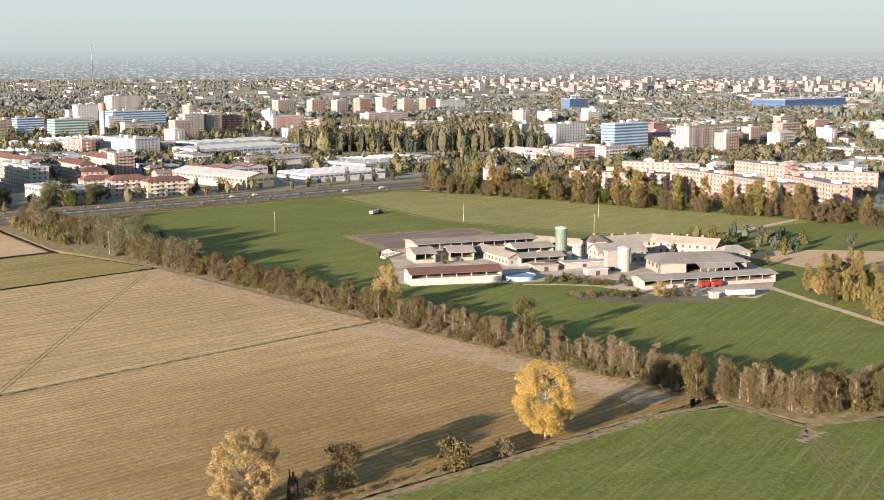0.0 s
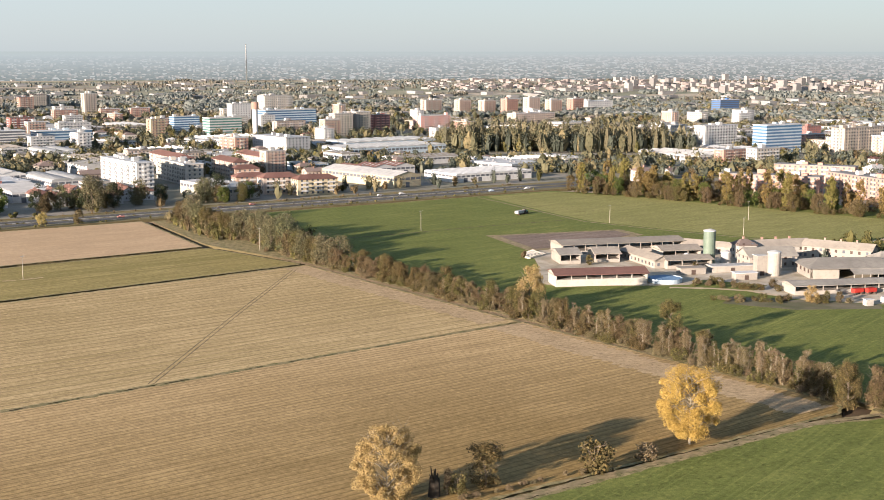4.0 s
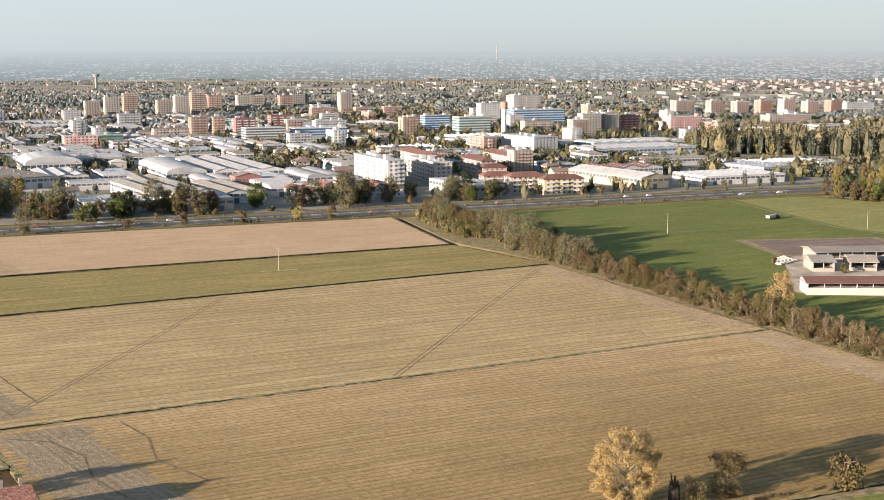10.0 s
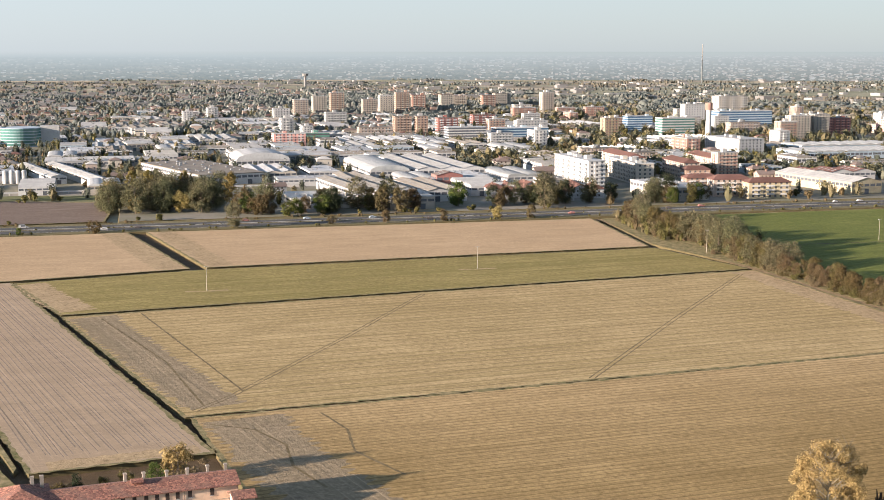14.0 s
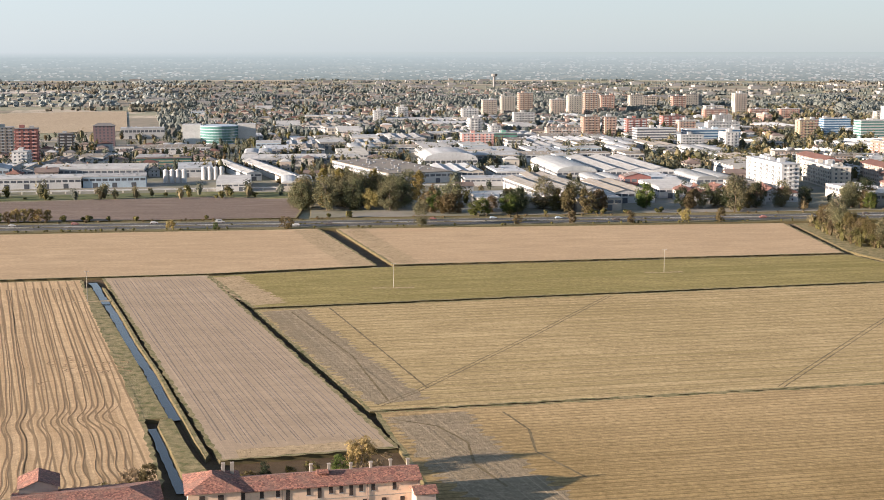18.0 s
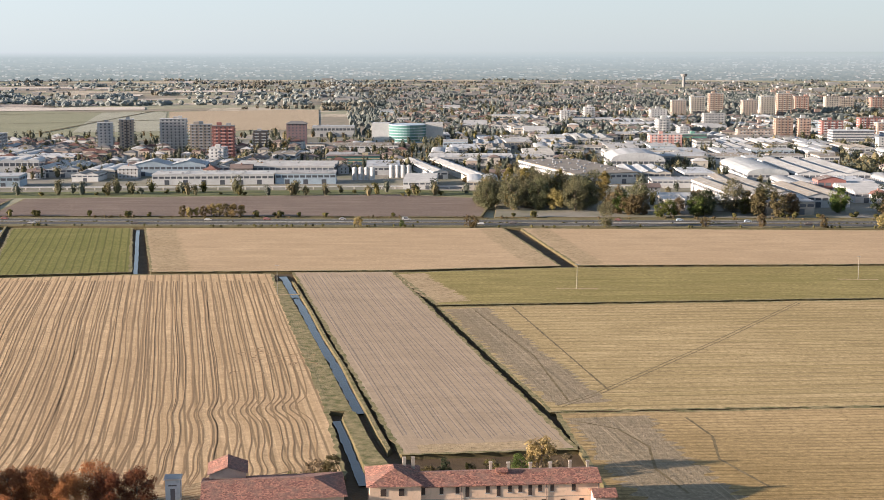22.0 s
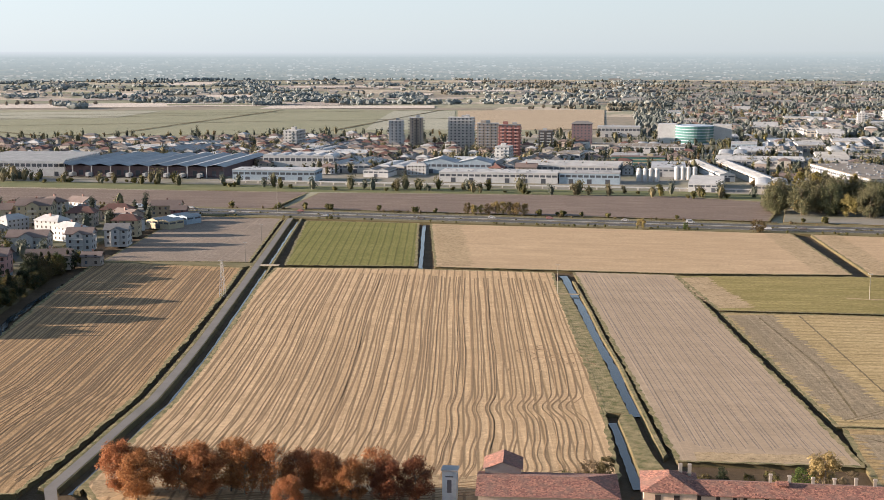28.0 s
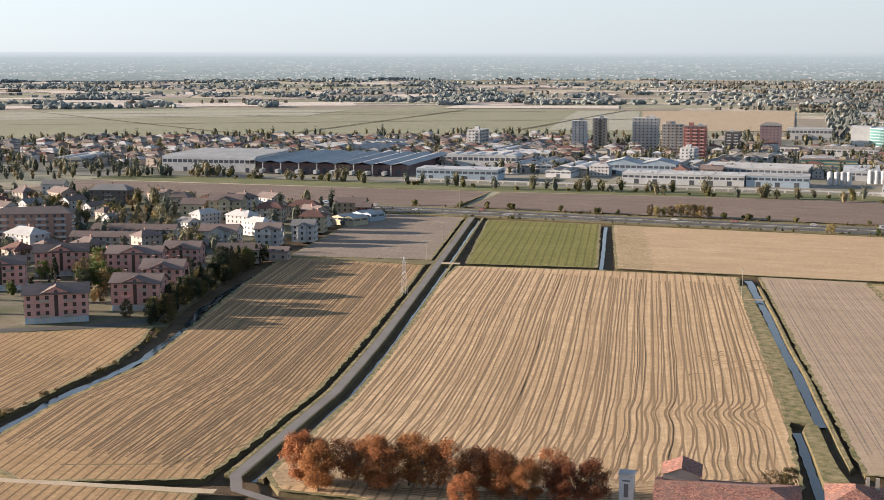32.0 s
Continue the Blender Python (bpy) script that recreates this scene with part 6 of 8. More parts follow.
v = [(-6.3, -7.5, 6.55), (6.3, -7.5, 6.55), (6.3, 7.5, 6.55), (-6.3, 7.5, 6.55), (0, -1.6, 8.9), (0, 1.6, 8.9)]
for f in ((0, 1, 4), (1, 2, 5, 4), (2, 3, 5), (3, 0, 4, 5)):
    s.quad(*[v[i] for i in f])
s.quad(v[3], v[2], v[1], v[0])
s.under("roof", TILE, wing)
for c in (-2.6, 1.4):
    for z in (1.0, 4.3):
        s = Shape()
        s.box(c - 0.6, c + 0.6, -6.87, -6.78, z, z + 1.6, True)
        s.under("window", SHUTTER, wing)
for a, b in ((4.2, 5.0), (2.2, 3.0)):
    s = Shape()
    s.box(a, b, 3.0, 3.8, 6.6, 9.8)
    s.under("chimney", WALL["beige"], wing)
porch = claim(thing("outbuilding", 31.0, 279.0, 0, 6, "small tiled lean-to at the end of the farmhouse", "house"), 4)
s = Shape()
s.box(-2.2, 2.2, -2.6, 2.6, -0.5, 4.6)
s.under("wall", WALL["peach"], porch)
s = Shape()
s.gable(-2.7, 2.7, -3.1, 3.1, 4.55, 5.6, 0.18)
s.under("roof", TILE, porch)
barn = claim(thing("barn", -41.5, 279.5, 0, 9, "long low farm barn with clay-tiled roof", "barn"), 20)
s = Shape()
s.box(-15, 15, -8, 8, -0.5, 5.3)
s.under("wall", FARM_PLASTER, barn)
s = Shape()
v = [(-15.6, -8.7, 5.25), (15.8, -8.7, 5.25), (15.8, 8.7, 5.25), (-15.6, 8.7, 5.25), (-15.6, 0, 7.2), (8.6, 0, 7.2)]
for f in ((0, 1, 5, 4), (1, 2, 5), (2, 3, 4, 5), (3, 0, 4), (3, 2, 1, 0)):
    s.quad(*[v[i] for i in f])
s.under("roof", TILE, barn)
for i in range(7):
    s = Shape()
    c = -12 + i * 4
    s.box(c - 1.3, c + 1.3, -8.05, -7.98, 0, 4.2 if i % 2 else 3.2, True)
    s.under("door", SHUTTER, barn)
tall = claim(thing("hay_loft", -52.6, 286.0, 0, 9, "tall gabled hay loft with clay tiles", "barn"), 6)
s = Shape()
s.box(-4, 4, -4, 4.6, -0.5, 7.4)
s.quad((-4, -4, 7.4), (4, -4, 7.4), (0, -4, 8.8))
s.quad((4, 4.6, 7.4), (-4, 4.6, 7.4), (0, 4.6, 8.8))
s.under("wall", WALL["peach"], tall)
s = Shape()
s.quad((-4.5, -4.5, 7.35), (0, -4.5, 9.1), (0, 5.1, 9.1), (-4.5, 5.1, 7.35))
s.quad((0, -4.5, 9.1), (4.5, -4.5, 7.35), (4.5, 5.1, 7.35), (0, 5.1, 9.1))
s.under("roof", TILE, tall)
cab = claim(thing("transformer_tower", -63.6, 279.6, 0, 6, "small grey electric transformer tower with a flat cap", "tower"), 3)
s = Shape()
s.box(-1.6, 1.6, -1.6, 1.6, -0.5, 7.2)
s.under("wall", WALL["sky"], cab)
s = Shape()
s.box(-1.9, 1.9, -1.9, 1.9, 7.2, 7.5, True)
s.under("roof", ROOF["grey"], cab)
for z0, z1, a in ((5.8, 6.1, 0.9), (2.2, 5.2, 0.5)):
    s = Shape()
    s.box(-a, a, -1.66, -1.58, z0, z1, True)
    s.under("louvre", GLASS, cab)

# ---- the cattle farm on the green ----
YARD = plain("farmyard_concrete", (0.46, 0.41, 0.33), (0.25, 0.215, 0.155), 0.09, 0.6, 0.95)

slab("yard", [(358, 452), (386, 478), (404, 505), (424, 524), (452, 516), (488, 498), (506, 470), (528, 446), (534, 420), (530, 388), (506, 350), (470, 326), (448, 318), (440, 330), (424, 352), (421, 378), (437, 384), (424, 410), (410, 404), (399, 410), (376, 424), (360, 436)], YARD, "trodden concrete and gravel farmyard", "yard", top=0.03, foot=-0.5, slope=2.5, bank=WEEDY)
slab("paddock_edge", [(414, 520), (430, 580), (508, 557), (504, 533), (460, 516)], WEEDY, "pale trampled edge of the cattle paddock", "field", top=0.04, foot=-0.5)
slab("paddock", [(421, 525), (435, 574), (502, 554), (499, 538), (452, 520)], BROWN, "bare brown cattle paddock", "field", top=0.07, foot=-0.5)
slab("rough_ground", [(390, 366), (404, 374), (422, 352), (440, 328), (434, 322), (404, 340)], GARDEN, "rough weedy ground with rubble beside the farm", "ground", top=0.035, foot=-0.5)
ribbon("farm_path", [(398, 404), (410, 394), (420, 380), (422, 362), (424, 352), (446, 328)], 3.0, 0.05, DIRT, "pale gravel path round the farm garden", "track", 0.3, step=2)


def open_barn(x, y, w, d, h, turn, top, label, wall="limed", rise=0.1, low=1.6):
    """A cattle barn: low walls, posts, a wide pitched roof."""
    ob = claim(thing("cattle_barn", x, y, 0, turn, label, "barn", "farm barns"), max(w, d) * 0.5)
    s = Shape()
    s.box(-w / 2, w / 2, -d / 2, d / 2, -0.2, low)
    s.ends(-w / 2, w / 2, -d / 2, d / 2, h, h + d * rise)
    s.box(-w / 2, -w / 2 + 0.3, -d / 2, d / 2, low, h)
    s.box(w / 2 - 0.3, w / 2, -d / 2, d / 2, low, h)
    s.under("wall", WALL[wall], ob)
    n = max(2, int(w / 6))
    for i in range(n + 1):
        for yy in (-d / 2 + 0.2, d / 2 - 0.2):
            s = Shape()
            c = -w / 2 + 0.2 + i * (w - 0.4) / n
            s.box(c - 0.18, c + 0.18, yy - 0.18, yy + 0.18, 1.6, h)
            s.under("post", WALL[wall], ob)
    s = Shape()
    s.gable(-w / 2 - 0.8, w / 2 + 0.8, -d / 2 - 1.2, d / 2 + 1.2, h - 0.1, h + d * rise + 0.2, 0.2)
    s.under("roof", ROOF[top], ob)
    return ob


open_barn(454, 499, 66, 18, 5.0, -20, "tan", "very long open cattle barn with pale roof", "barn", 0.06)
open_barn(408, 485, 10, 17, 4.8, -25, "weathered", "small grey-roofed barn with a dark doorway", "barn")
open_barn(427, 479, 12, 18, 4.4, -30, "tan", "small tan-roofed cattle barn", "barn")
open_barn(463, 466, 20, 15, 4.4, -23, "tan", "open barn with weathered tan roof", "barn")
open_barn(444, 441, 22, 12, 4.4, -23, "tan", "low open barn with tan roof", "barn")
open_barn(380, 430, 41, 13, 5.3, -25, "red", "white barn with dark red roof and half-open sides", "limed", 0.12, 3.1)
open_barn(460, 354.5, 64, 12, 4.0, -23, "weathered", "long low shed with white posts and pale roof", "barn", 0.07)
house(437, 461, 36, 8, 3.8, -106, "barn", "tan", label="low cream cattle house with small windows", detail=True, chimneys=0)
house(503, 437, 32, 11, 6.0, -20, "limed", "tan", label="long white farmhouse with pale tiled roof", detail=True, chimneys=3)
house(522, 414, 34, 11, 6.0, -70, "barn", "tan", label="cream side wing of the farmhouse", detail=True, chimneys=3)
house(484, 441, 9, 9, 7.6, -23, "limed", "brown", hip=True, label="white farm dwelling with brown hipped roof", detail=True)
house(478, 421, 24, 14, 5.5, -23, "barn", "weathered", label="old beige barn with weathered grey roof", detail=True, chimneys=0)
house(488, 468, 26, 8, 3.6, -70, "barn", "tan", label="low peach-coloured stable behind the silo", detail=True, chimneys=0)
house(519, 384, 14, 11, 5.2, -23, "limed", "weathered", hip=True, label="white store with grey hipped roof", detail=True, chimneys=0)
mb = claim(thing("machinery_barn", 489, 383, 0, -32, "big machinery barn with wide grey hipped roof", "barn"), 26)
s = Shape()
s.box(-21, 21, 11, 12, -0.2, 5.0)
s.box(-21, -20, -12, 12, -0.2, 5.0)
s.box(20, 21, -12, 12, -0.2, 5.0)
s.box(-21, -8, -12, -11, -0.2, 5.0)
s.under("wall", WALL["barn"], mb)
s = Shape()
s.gable(-22.5, 22.5, -13.5, 13.5, 4.9, 8.0, 0.25, 9)
s.under("roof", ROOF["weathered"], mb)
s = Shape()
s.quad((-4, -20, 3.4), (14, -20, 3.4), (14, -12.6, 5.0), (-4, -12.6, 5.0))
s.quad((-4, -20, 3.2), (-4, -12.6, 4.8), (14, -12.6, 4.8), (14, -20, 3.2))
s.under("canopy", ROOF["weathered"], mb)
for i in range(6):
    s = Shape()
    c = -4 + i * 3.6
    s.box(c - 0.2, c + 0.2, -19.9, -19.5, -0.2, 3.3)
    s.under("post", WALL["barn"], mb)
for i in range(4):
    s = Shape()
    c = -9 + i * 5.5
    s.box(-21.05, -20.98, c - 1.1, c + 1.1, 2.2, 4.2, True)
    s.under("window", SHUTTER, mb)
for bx, by, bw, bd, bh, bc, br in ((452, 420, 20, 7, 2.8, "barn", "grey"), (441, 401, 10, 5, 3.0, "barn", "white"), (455, 404.5, 5, 4.5, 9.0, "barn", "grey"), (432, 425, 12, 6, 2.8, "barn", "tan")):
    ob = claim(thing("farm_shed", bx, by, 0, -23, "small plastered flat-roofed farm shed", "shed", "farm sheds"), 6)
    s = Shape()
    s.box(-bw / 2, bw / 2, -bd / 2, bd / 2, -0.2, bh)
    s.under("wall", WALL[bc], ob)
    s = Shape()
    s.box(-bw / 2 - 0.4, bw / 2 + 0.4, -bd / 2 - 0.4, bd / 2 + 0.4, bh, bh + 0.25, True)
    s.under("roof", ROOF[br], ob)
    s = Shape()
    s.box(-1.0, 1.0, -bd / 2 - 0.05, -bd / 2 + 0.02, 0, 2.1, True)
    s.under("door", SHUTTER, ob)
for sx, sy, r, h, c, lab in ((460, 441, 2.9, 15.6, "green", "tall pale green farm silo with a white rim"), (466, 436, 2.4, 5.5, "grey", "short grey metal silo"), (459, 400, 3.0, 10.5, "barn", "squat beige grain silo"), (450, 446, 1.6, 4.2, "sky", "small pale blue metal tank")):
    silo = claim(thing("silo", sx, sy, 0, 0, lab, "silo", "farm silos"), 4)
    s = Shape()
    s.tube(0, 0, -0.2, h, r, n=20)
    s.under("body", plain("silo_paint", (0.105, 0.14, 0.108), (0.135, 0.172, 0.135), 0.3, 2, 0.5) if c == "green" else WALL[c], silo)
    s = Shape()
    s.tube(0, 0, h, h + 0.5, r + 0.15, r + 0.1, n=20)
    s.tube(0, 0, h + 0.5, h + 1.2, r, 0.4, n=20)
    s.under("cap", WALL["white" if c == "green" else "grey"], silo)
pool = thing("slurry_tank", 407, 416, 0, 0, "round blue-lined tank behind white corrugated panels", "tank")
s = Shape()
s.tube(0, 0, -0.2, 1.9, 7.5, n=28, cap=False)
s.under("wall", WALL["sky"], pool)
s = Shape()
s.tube(0, 0, 1.5, 1.6, 7.4, n=28)
s.under("cover", WALL["blue"], pool, "blue cover")
trailer = thing("farm_trailer", 446, 325, 0, -30, "grey cattle trailer parked on the yard", "trailer")
s = Shape()
s.box(-6, 6, -1.3, 1.3, 0.9, 3.2, True)
s.under("body", WALL["grey"], trailer)
for wx in (-4, -2.8, 3.4, 4.6):
    s = Shape()
    s.box(wx - 0.5, wx + 0.5, -1.4, 1.4, 0, 0.95, True)
    s.under("wheels", SHUTTER, trailer)
hut = thing("hut", 435, 330, 0, -20, "small white hut at the yard corner", "hut")
s = Shape()
s.box(-1.6, 1.6, -1.4, 1.4, -0.2, 2.4)
s.under("wall", WALL["limed"], hut)
s = Shape()
s.box(-1.8, 1.8, -1.6, 1.6, 2.4, 2.6, True)
s.under("roof", ROOF["white"], hut)
for i in range(2):
    m = thing("farm_wagon", 452 + i * 5.5, 348.5 - i * 2.4, 0, -8, "bright red farm wagon under the long shed", "wagon", "red wagons")
    s = Shape()
    s.box(-2.4, 2.4, -1.2, 1.2, 0.8, 2.4, True)
    s.under("body", paint("wagon_red_paint", (0.5, 0.04, 0.03)), m)
    s = Shape()
    for wx in (-1.6, 1.6):
        s.box(wx - 0.5, wx + 0.5, -1.3, 1.3, 0, 0.9, True)
    s.under("wheels", SHUTTER, m)
for i in range(6):
    b = thing("silage_row", 400 + i * 2.5, 507 + i * 1.2, 0, -26 + i * 3, "grey-wrapped curved row of silage", "silage", "silage rows")
    for j in range(6):
        s = Shape()
        o = 0.14 * (j - 2.5) ** 2
        s.barrel(-0.8 + o, 0.8 + o, j * 2.2 - 6.6, j * 2.2 - 4.35, 0, 1.1, 6)
        s.under("wrap", CONCRETE, b)
tr = thing("tractor", 509, 646, 0, 20, "green tractor pulling a spreader over the crop", "tractor")
for nm, bx, mt in (("bonnet", (1.0, 3.2, -0.6, 0.6, 0.8, 1.9), "green"), ("cab", (-0.8, 1.0, -0.9, 0.9, 0.9, 3.0), "dark"), ("spreader", (-9, -2.2, -1.4, 1.4, 0.9, 2.6), "grey")):
    s = Shape()
    s.box(*bx, True)
    s.under(nm, WALL[mt], tr)
for wx, r in ((-0.3, 0.95), (2.5, 0.65), (-4, 0.7), (-6.5, 0.7)):
    s = Shape()
    s.tube(0, 0, -1.3, 1.3, r, n=14)
    wl_ = s.under("wheels", SHUTTER, tr)
    wl_.matrix_basis = pose(wx, 0, r, 90, 0, 0)


# ---- trees one by one ----
rng = random.Random(5)
plant("bigyellow", 240, 235, 1.0, rng, wide=1.0)
plant("bigstraw", 151, 240, 1.0, rng, wide=1.0)
plant("hedge", 177, 238, 0.95, rng, wide=1.35)
plant("shrub", 168, 237, 1.3, rng, wide=1.2)
plant("shrub", 205, 232, 2.0, rng, wide=1.9)
plant("shrubdry", 222, 232, 1.5, rng)
plant("bare", 166, 238, 0.55, rng)
stump = thing("dead_tree_stump", 163, 239, 0, 0, "charred dark stump of a pollarded tree", "tree stump")
s = Shape()
s.beam((0, 0, -0.3), (0.1, 0, 4.2), 1.5, 1.2, 9)
for i in range(7):
    a = i * 0.9
    s.beam((0.5 * math.cos(a), 0.5 * math.sin(a), 3.6), (1.0 * math.cos(a), 1.0 * math.sin(a), 5.2 + 0.8 * (i % 3)), 0.35, 0.1, 5)
s.under("trunk", plain("charred_bark", (0.03, 0.025, 0.02), (0.05, 0.04, 0.03), 1, 6, 0.95), stump)
# the long hedge on the ditch between stubble and green crop
y = 238.0
while y < 742:
    x = 309 + rng.uniform(-2, 4) + (6 if y > 600 else 0)
    p = rng.random()
    if y < 330:
        key = "bare" if p < 0.55 else "hedge" if p < 0.75 else "hedgebrown"
    elif y < 470:
        key = "hedge" if p < 0.4 else "hedgebrown" if p < 0.7 else "bare"
    else:
        key = "hedge" if p < 0.5 else "hedgebrown" if p < 0.85 else "grove"
    plant(key, x, y, rng.uniform(0.7, 1.05) * (1.15 if y > 560 else 0.95), rng, "field hedge")
    if y < 420:
        for j in range(3 if y < 330 else 1):
            plant("sapling" if rng.random() < 0.7 else "saplinggreen", x + rng.uniform(-2.5, 3), y + rng.uniform(-1.6, 1.6), rng.uniform(0.65, 1.0), rng, "hedge saplings")
    plant("shrub" if p < 0.45 else "shrubdry", x - 3.0 + rng.uniform(-1, 1), y + rng.uniform(-2, 2), rng.uniform(0.8, 1.2), rng, "hedge shrubs", -0.6)
    if y > 560:
        tall = rng.uniform(6.5, 10.5)
        card_tree(JOINED.setdefault(rng.choice(("olive", "brown", "brown")), Shape()), x + 10 + rng.uniform(0, 6), y + rng.uniform(-3, 3), 0, tall * 0.38, tall, 320, 0.6)
    y += rng.uniform(2.6, 4.6)
plant("hedgeyellow", 316, 397, 1.35, rng)
# broad thicket where the hedge meets the highway
for i in range(46):
    u = rng.random()
    tall = rng.uniform(3.5, 8.5)
    card_tree(JOINED.setdefault(("brown", "olive", "dry", "brown", "olive")[i % 5], Shape()), 296 + 14 * u + rng.uniform(0, 12), 640 + 105 * u + rng.uniform(-6, 4), -0.3, tall * 0.42, tall, 300, 0.6)
plant("hedge", 318, 322, 1.45, rng, wide=1.25)
plant("hedge", 301, 233.5, 1.22, rng, wide=1.05)
plant("hedgebrown", 309, 230, 1.25, rng, wide=1.0)
plant("hedge", 305, 237, 1.2, rng, wide=0.95)
# the thicket along the dirt track's far side
for i in range(120):
    u = i / 120
    x, y = (309 + 4 * u * 3, 225 - 25 * u * 3) if u < 0.33 else (311 + 92 * (u - 0.33), 201 - 20 * (u - 0.33))
    plant(("sapling", "saplinggreen", "sapling", "hedge", "sapling", "hedgebrown", "sapling", "saplinggreen")[i % 8], x + rng.uniform(-1, 6), y + rng.uniform(-1.5, 8), rng.uniform(0.8, 1.08), rng, "track thicket")
for i in range(34):
    u = rng.random()
    plant("shrub", 308 + 56 * u, 218 - 70 * min(u, 0.3) - 9 * u + rng.uniform(-1, 1.5), rng.uniform(0.7, 1.2), rng, "track shrubs")
# grass tufts and low shrubs beside the path by the yellow trees
for i in range(34):
    plant("shrubdry", 120 + rng.random() * 110, 232.5 + rng.uniform(-0.8, 1.2), rng.uniform(0.25, 0.5), rng, "path tufts")
# rust-coloured row beside the lane
ROW = (("rust", -139, 268, 1.0), ("rust", -132, 263, 0.95), ("rustthin", -125, 270, 1.0), ("rust", -118, 268, 1.02), ("rustthin", -110, 272, 1.0), ("rustthin", -103, 273, 1.05), ("rust", -91, 275, 0.95), ("rust", -85, 274, 0.85), ("rustthin", -80, 279, 1.0), ("wine", -77, 276, 0.95), ("wine", -71, 278, 1.0), ("rust", -96, 262, 0.8))
for key, x, y, sc in ROW:
    plant(key, x, y, sc * 0.84, rng, "rust-coloured row")
for i, x in enumerate((-135.5, -128.5, -121.5, -114, -106.5, -98, -94)):
    plant(("rust", "rustthin", "rust")[i % 3], x, 270 + (x + 135) * 0.16 + rng.uniform(-1.5, 1.5), rng.uniform(0.76, 0.86), rng, "rust-coloured row")
# garden behind the farmhouse
for key, x, y, sc in (("yellowgreen", 19, 307, 0.85), ("green", 14, 303, 0.55), ("shrubdry", 22, 303, 1.6), ("pine", -4, 305, 0.35), ("shrub", 2, 306, 0.7), ("shrub", -8, 303, 0.8), ("shrub", 7, 307, 0.9), ("shrub", -40, 297, 0.8), ("shrub", -46, 296, 0.7), ("shrub", -34, 298, 0.8), ("redtree", -31, 303, 0.55), ("shrubdry", -35, 303, 1.5), ("shrubdry", 26, 318, 0.6)):
    plant(key, x, y, sc, rng, "garden shrubs", -0.4)
# roadside trees along the highway
for key, x, y, sc in (("grove", 83, 757, 0.95), ("shrub", 5, 757, 1.7), ("yellowgreen", -60, 757, 0.55), ("redtree", 172, 756, 0.75), ("redtree", 207, 755, 0.7), ("yellowgreen", 241, 755, 0.75), ("redtree", 262, 754, 0.8), ("redtree", 140, 758, 0.6), ("green", 121, 803, 0.9), ("green", -35, 757, 0.35)):
    plant(key, x, y, sc, rng, "highway trees")
for i in range(9):
    plant("yellowgreen" if i % 3 else "redtree", -172 + i * 4.5, 803 + rng.uniform(-1, 3), rng.uniform(0.5, 0.75), rng, "highway trees")
for i in range(30):
    plant("shrub", rng.uniform(-340, 300), 803 + rng.uniform(0, 4), rng.uniform(0.5, 1.1), rng, "highway shrubs")
for i in range(420):
    x, row = rng.uniform(-620, 620), i % 3
    y = (758.5, 797.5, 778.0)[row] + rng.uniform(-1.5, 1.5) - max(0, x + 345) * 0.0062
    card_tree(JOINED.setdefault(("olive", "brown", "dry")[i % 3] if row < 2 else "olive", Shape()), x, y, 0.1, rng.uniform(0.8, 1.8) * (0.6 if row == 2 else 1), rng.uniform(0.7, 2.4) * (0.45 if row == 2 else 1), 26, 0.5)
# grove at the edge of the industrial quarter
for i in range(40):
    plant(("grove", "grove", "poplar", "conifer", "yellowgreen")[i % 5] if i % 2 else "grove", rng.uniform(8, 92), rng.uniform(836, 890), rng.uniform(1.0, 1.5), rng, "factory grove")
for i in range(60):
    x = rng.uniform(95, 420)
    plant(("green", "grove", "hedge", "redtree", "pine", "hedgebrown")[i % 6], x, rng.uniform(806, 834), rng.uniform(0.9, 1.45), rng, "trees along the factories")
# trees beside the railway strip
for i in range(90):
    plant(("shrub", "green", "hedge", "yellowgreen", "shrub", "grove")[i % 6], rng.uniform(-600, 20), 934 + rng.uniform(-16, 10), rng.uniform(0.5, 1.0), rng, "railway trees")
# poplars and conifers of the city wood
for i in range(330):
    u, v = rng.random(), rng.random()
    x, y = 770 + 190 * u + 30 * v, 1085 - 150 * u + 90 * v
    plant("conifer" if v < 0.25 and i % 2 else "poplar" if i % 5 < 2 else "grove" if i % 5 < 4 else "hedge", x, y, rng.uniform(1.25, 1.9), rng, "city wood")
BUSY.append((880, 1040, 120))
# tree belt between the green crop and the town
for i in range(180):
    u = rng.random()
    x, y = (620 + 32 * min(1, u * 3) + max(0, u - 0.33) * 50, 742 - 345 * u)
    key = ("poplar", "hedge", "redtree", "poplar", "shrub", "hedgebrown", "green")[i % 7]
    plant(key, x + rng.uniform(0, 30), y + rng.uniform(-6, 6), rng.uniform(0.8, 1.25), rng, "town tree belt")
for x, y in ((662, 690), (668, 682)):
    plant("yellowgreen", x, y, 1.25, rng, "town tree belt")
for i in range(56):
    u = rng.random()
    x, y = np.interp(u, (0, 0.25, 0.5, 0.75, 1), (607, 636, 650, 667, 690)), 735 - 305 * u
    plant(("shrub", "hedgebrown", "shrub", "hedge")[i % 4], x + rng.uniform(-1, 8), y, rng.uniform(0.6, 1.1), rng, "town tree belt")
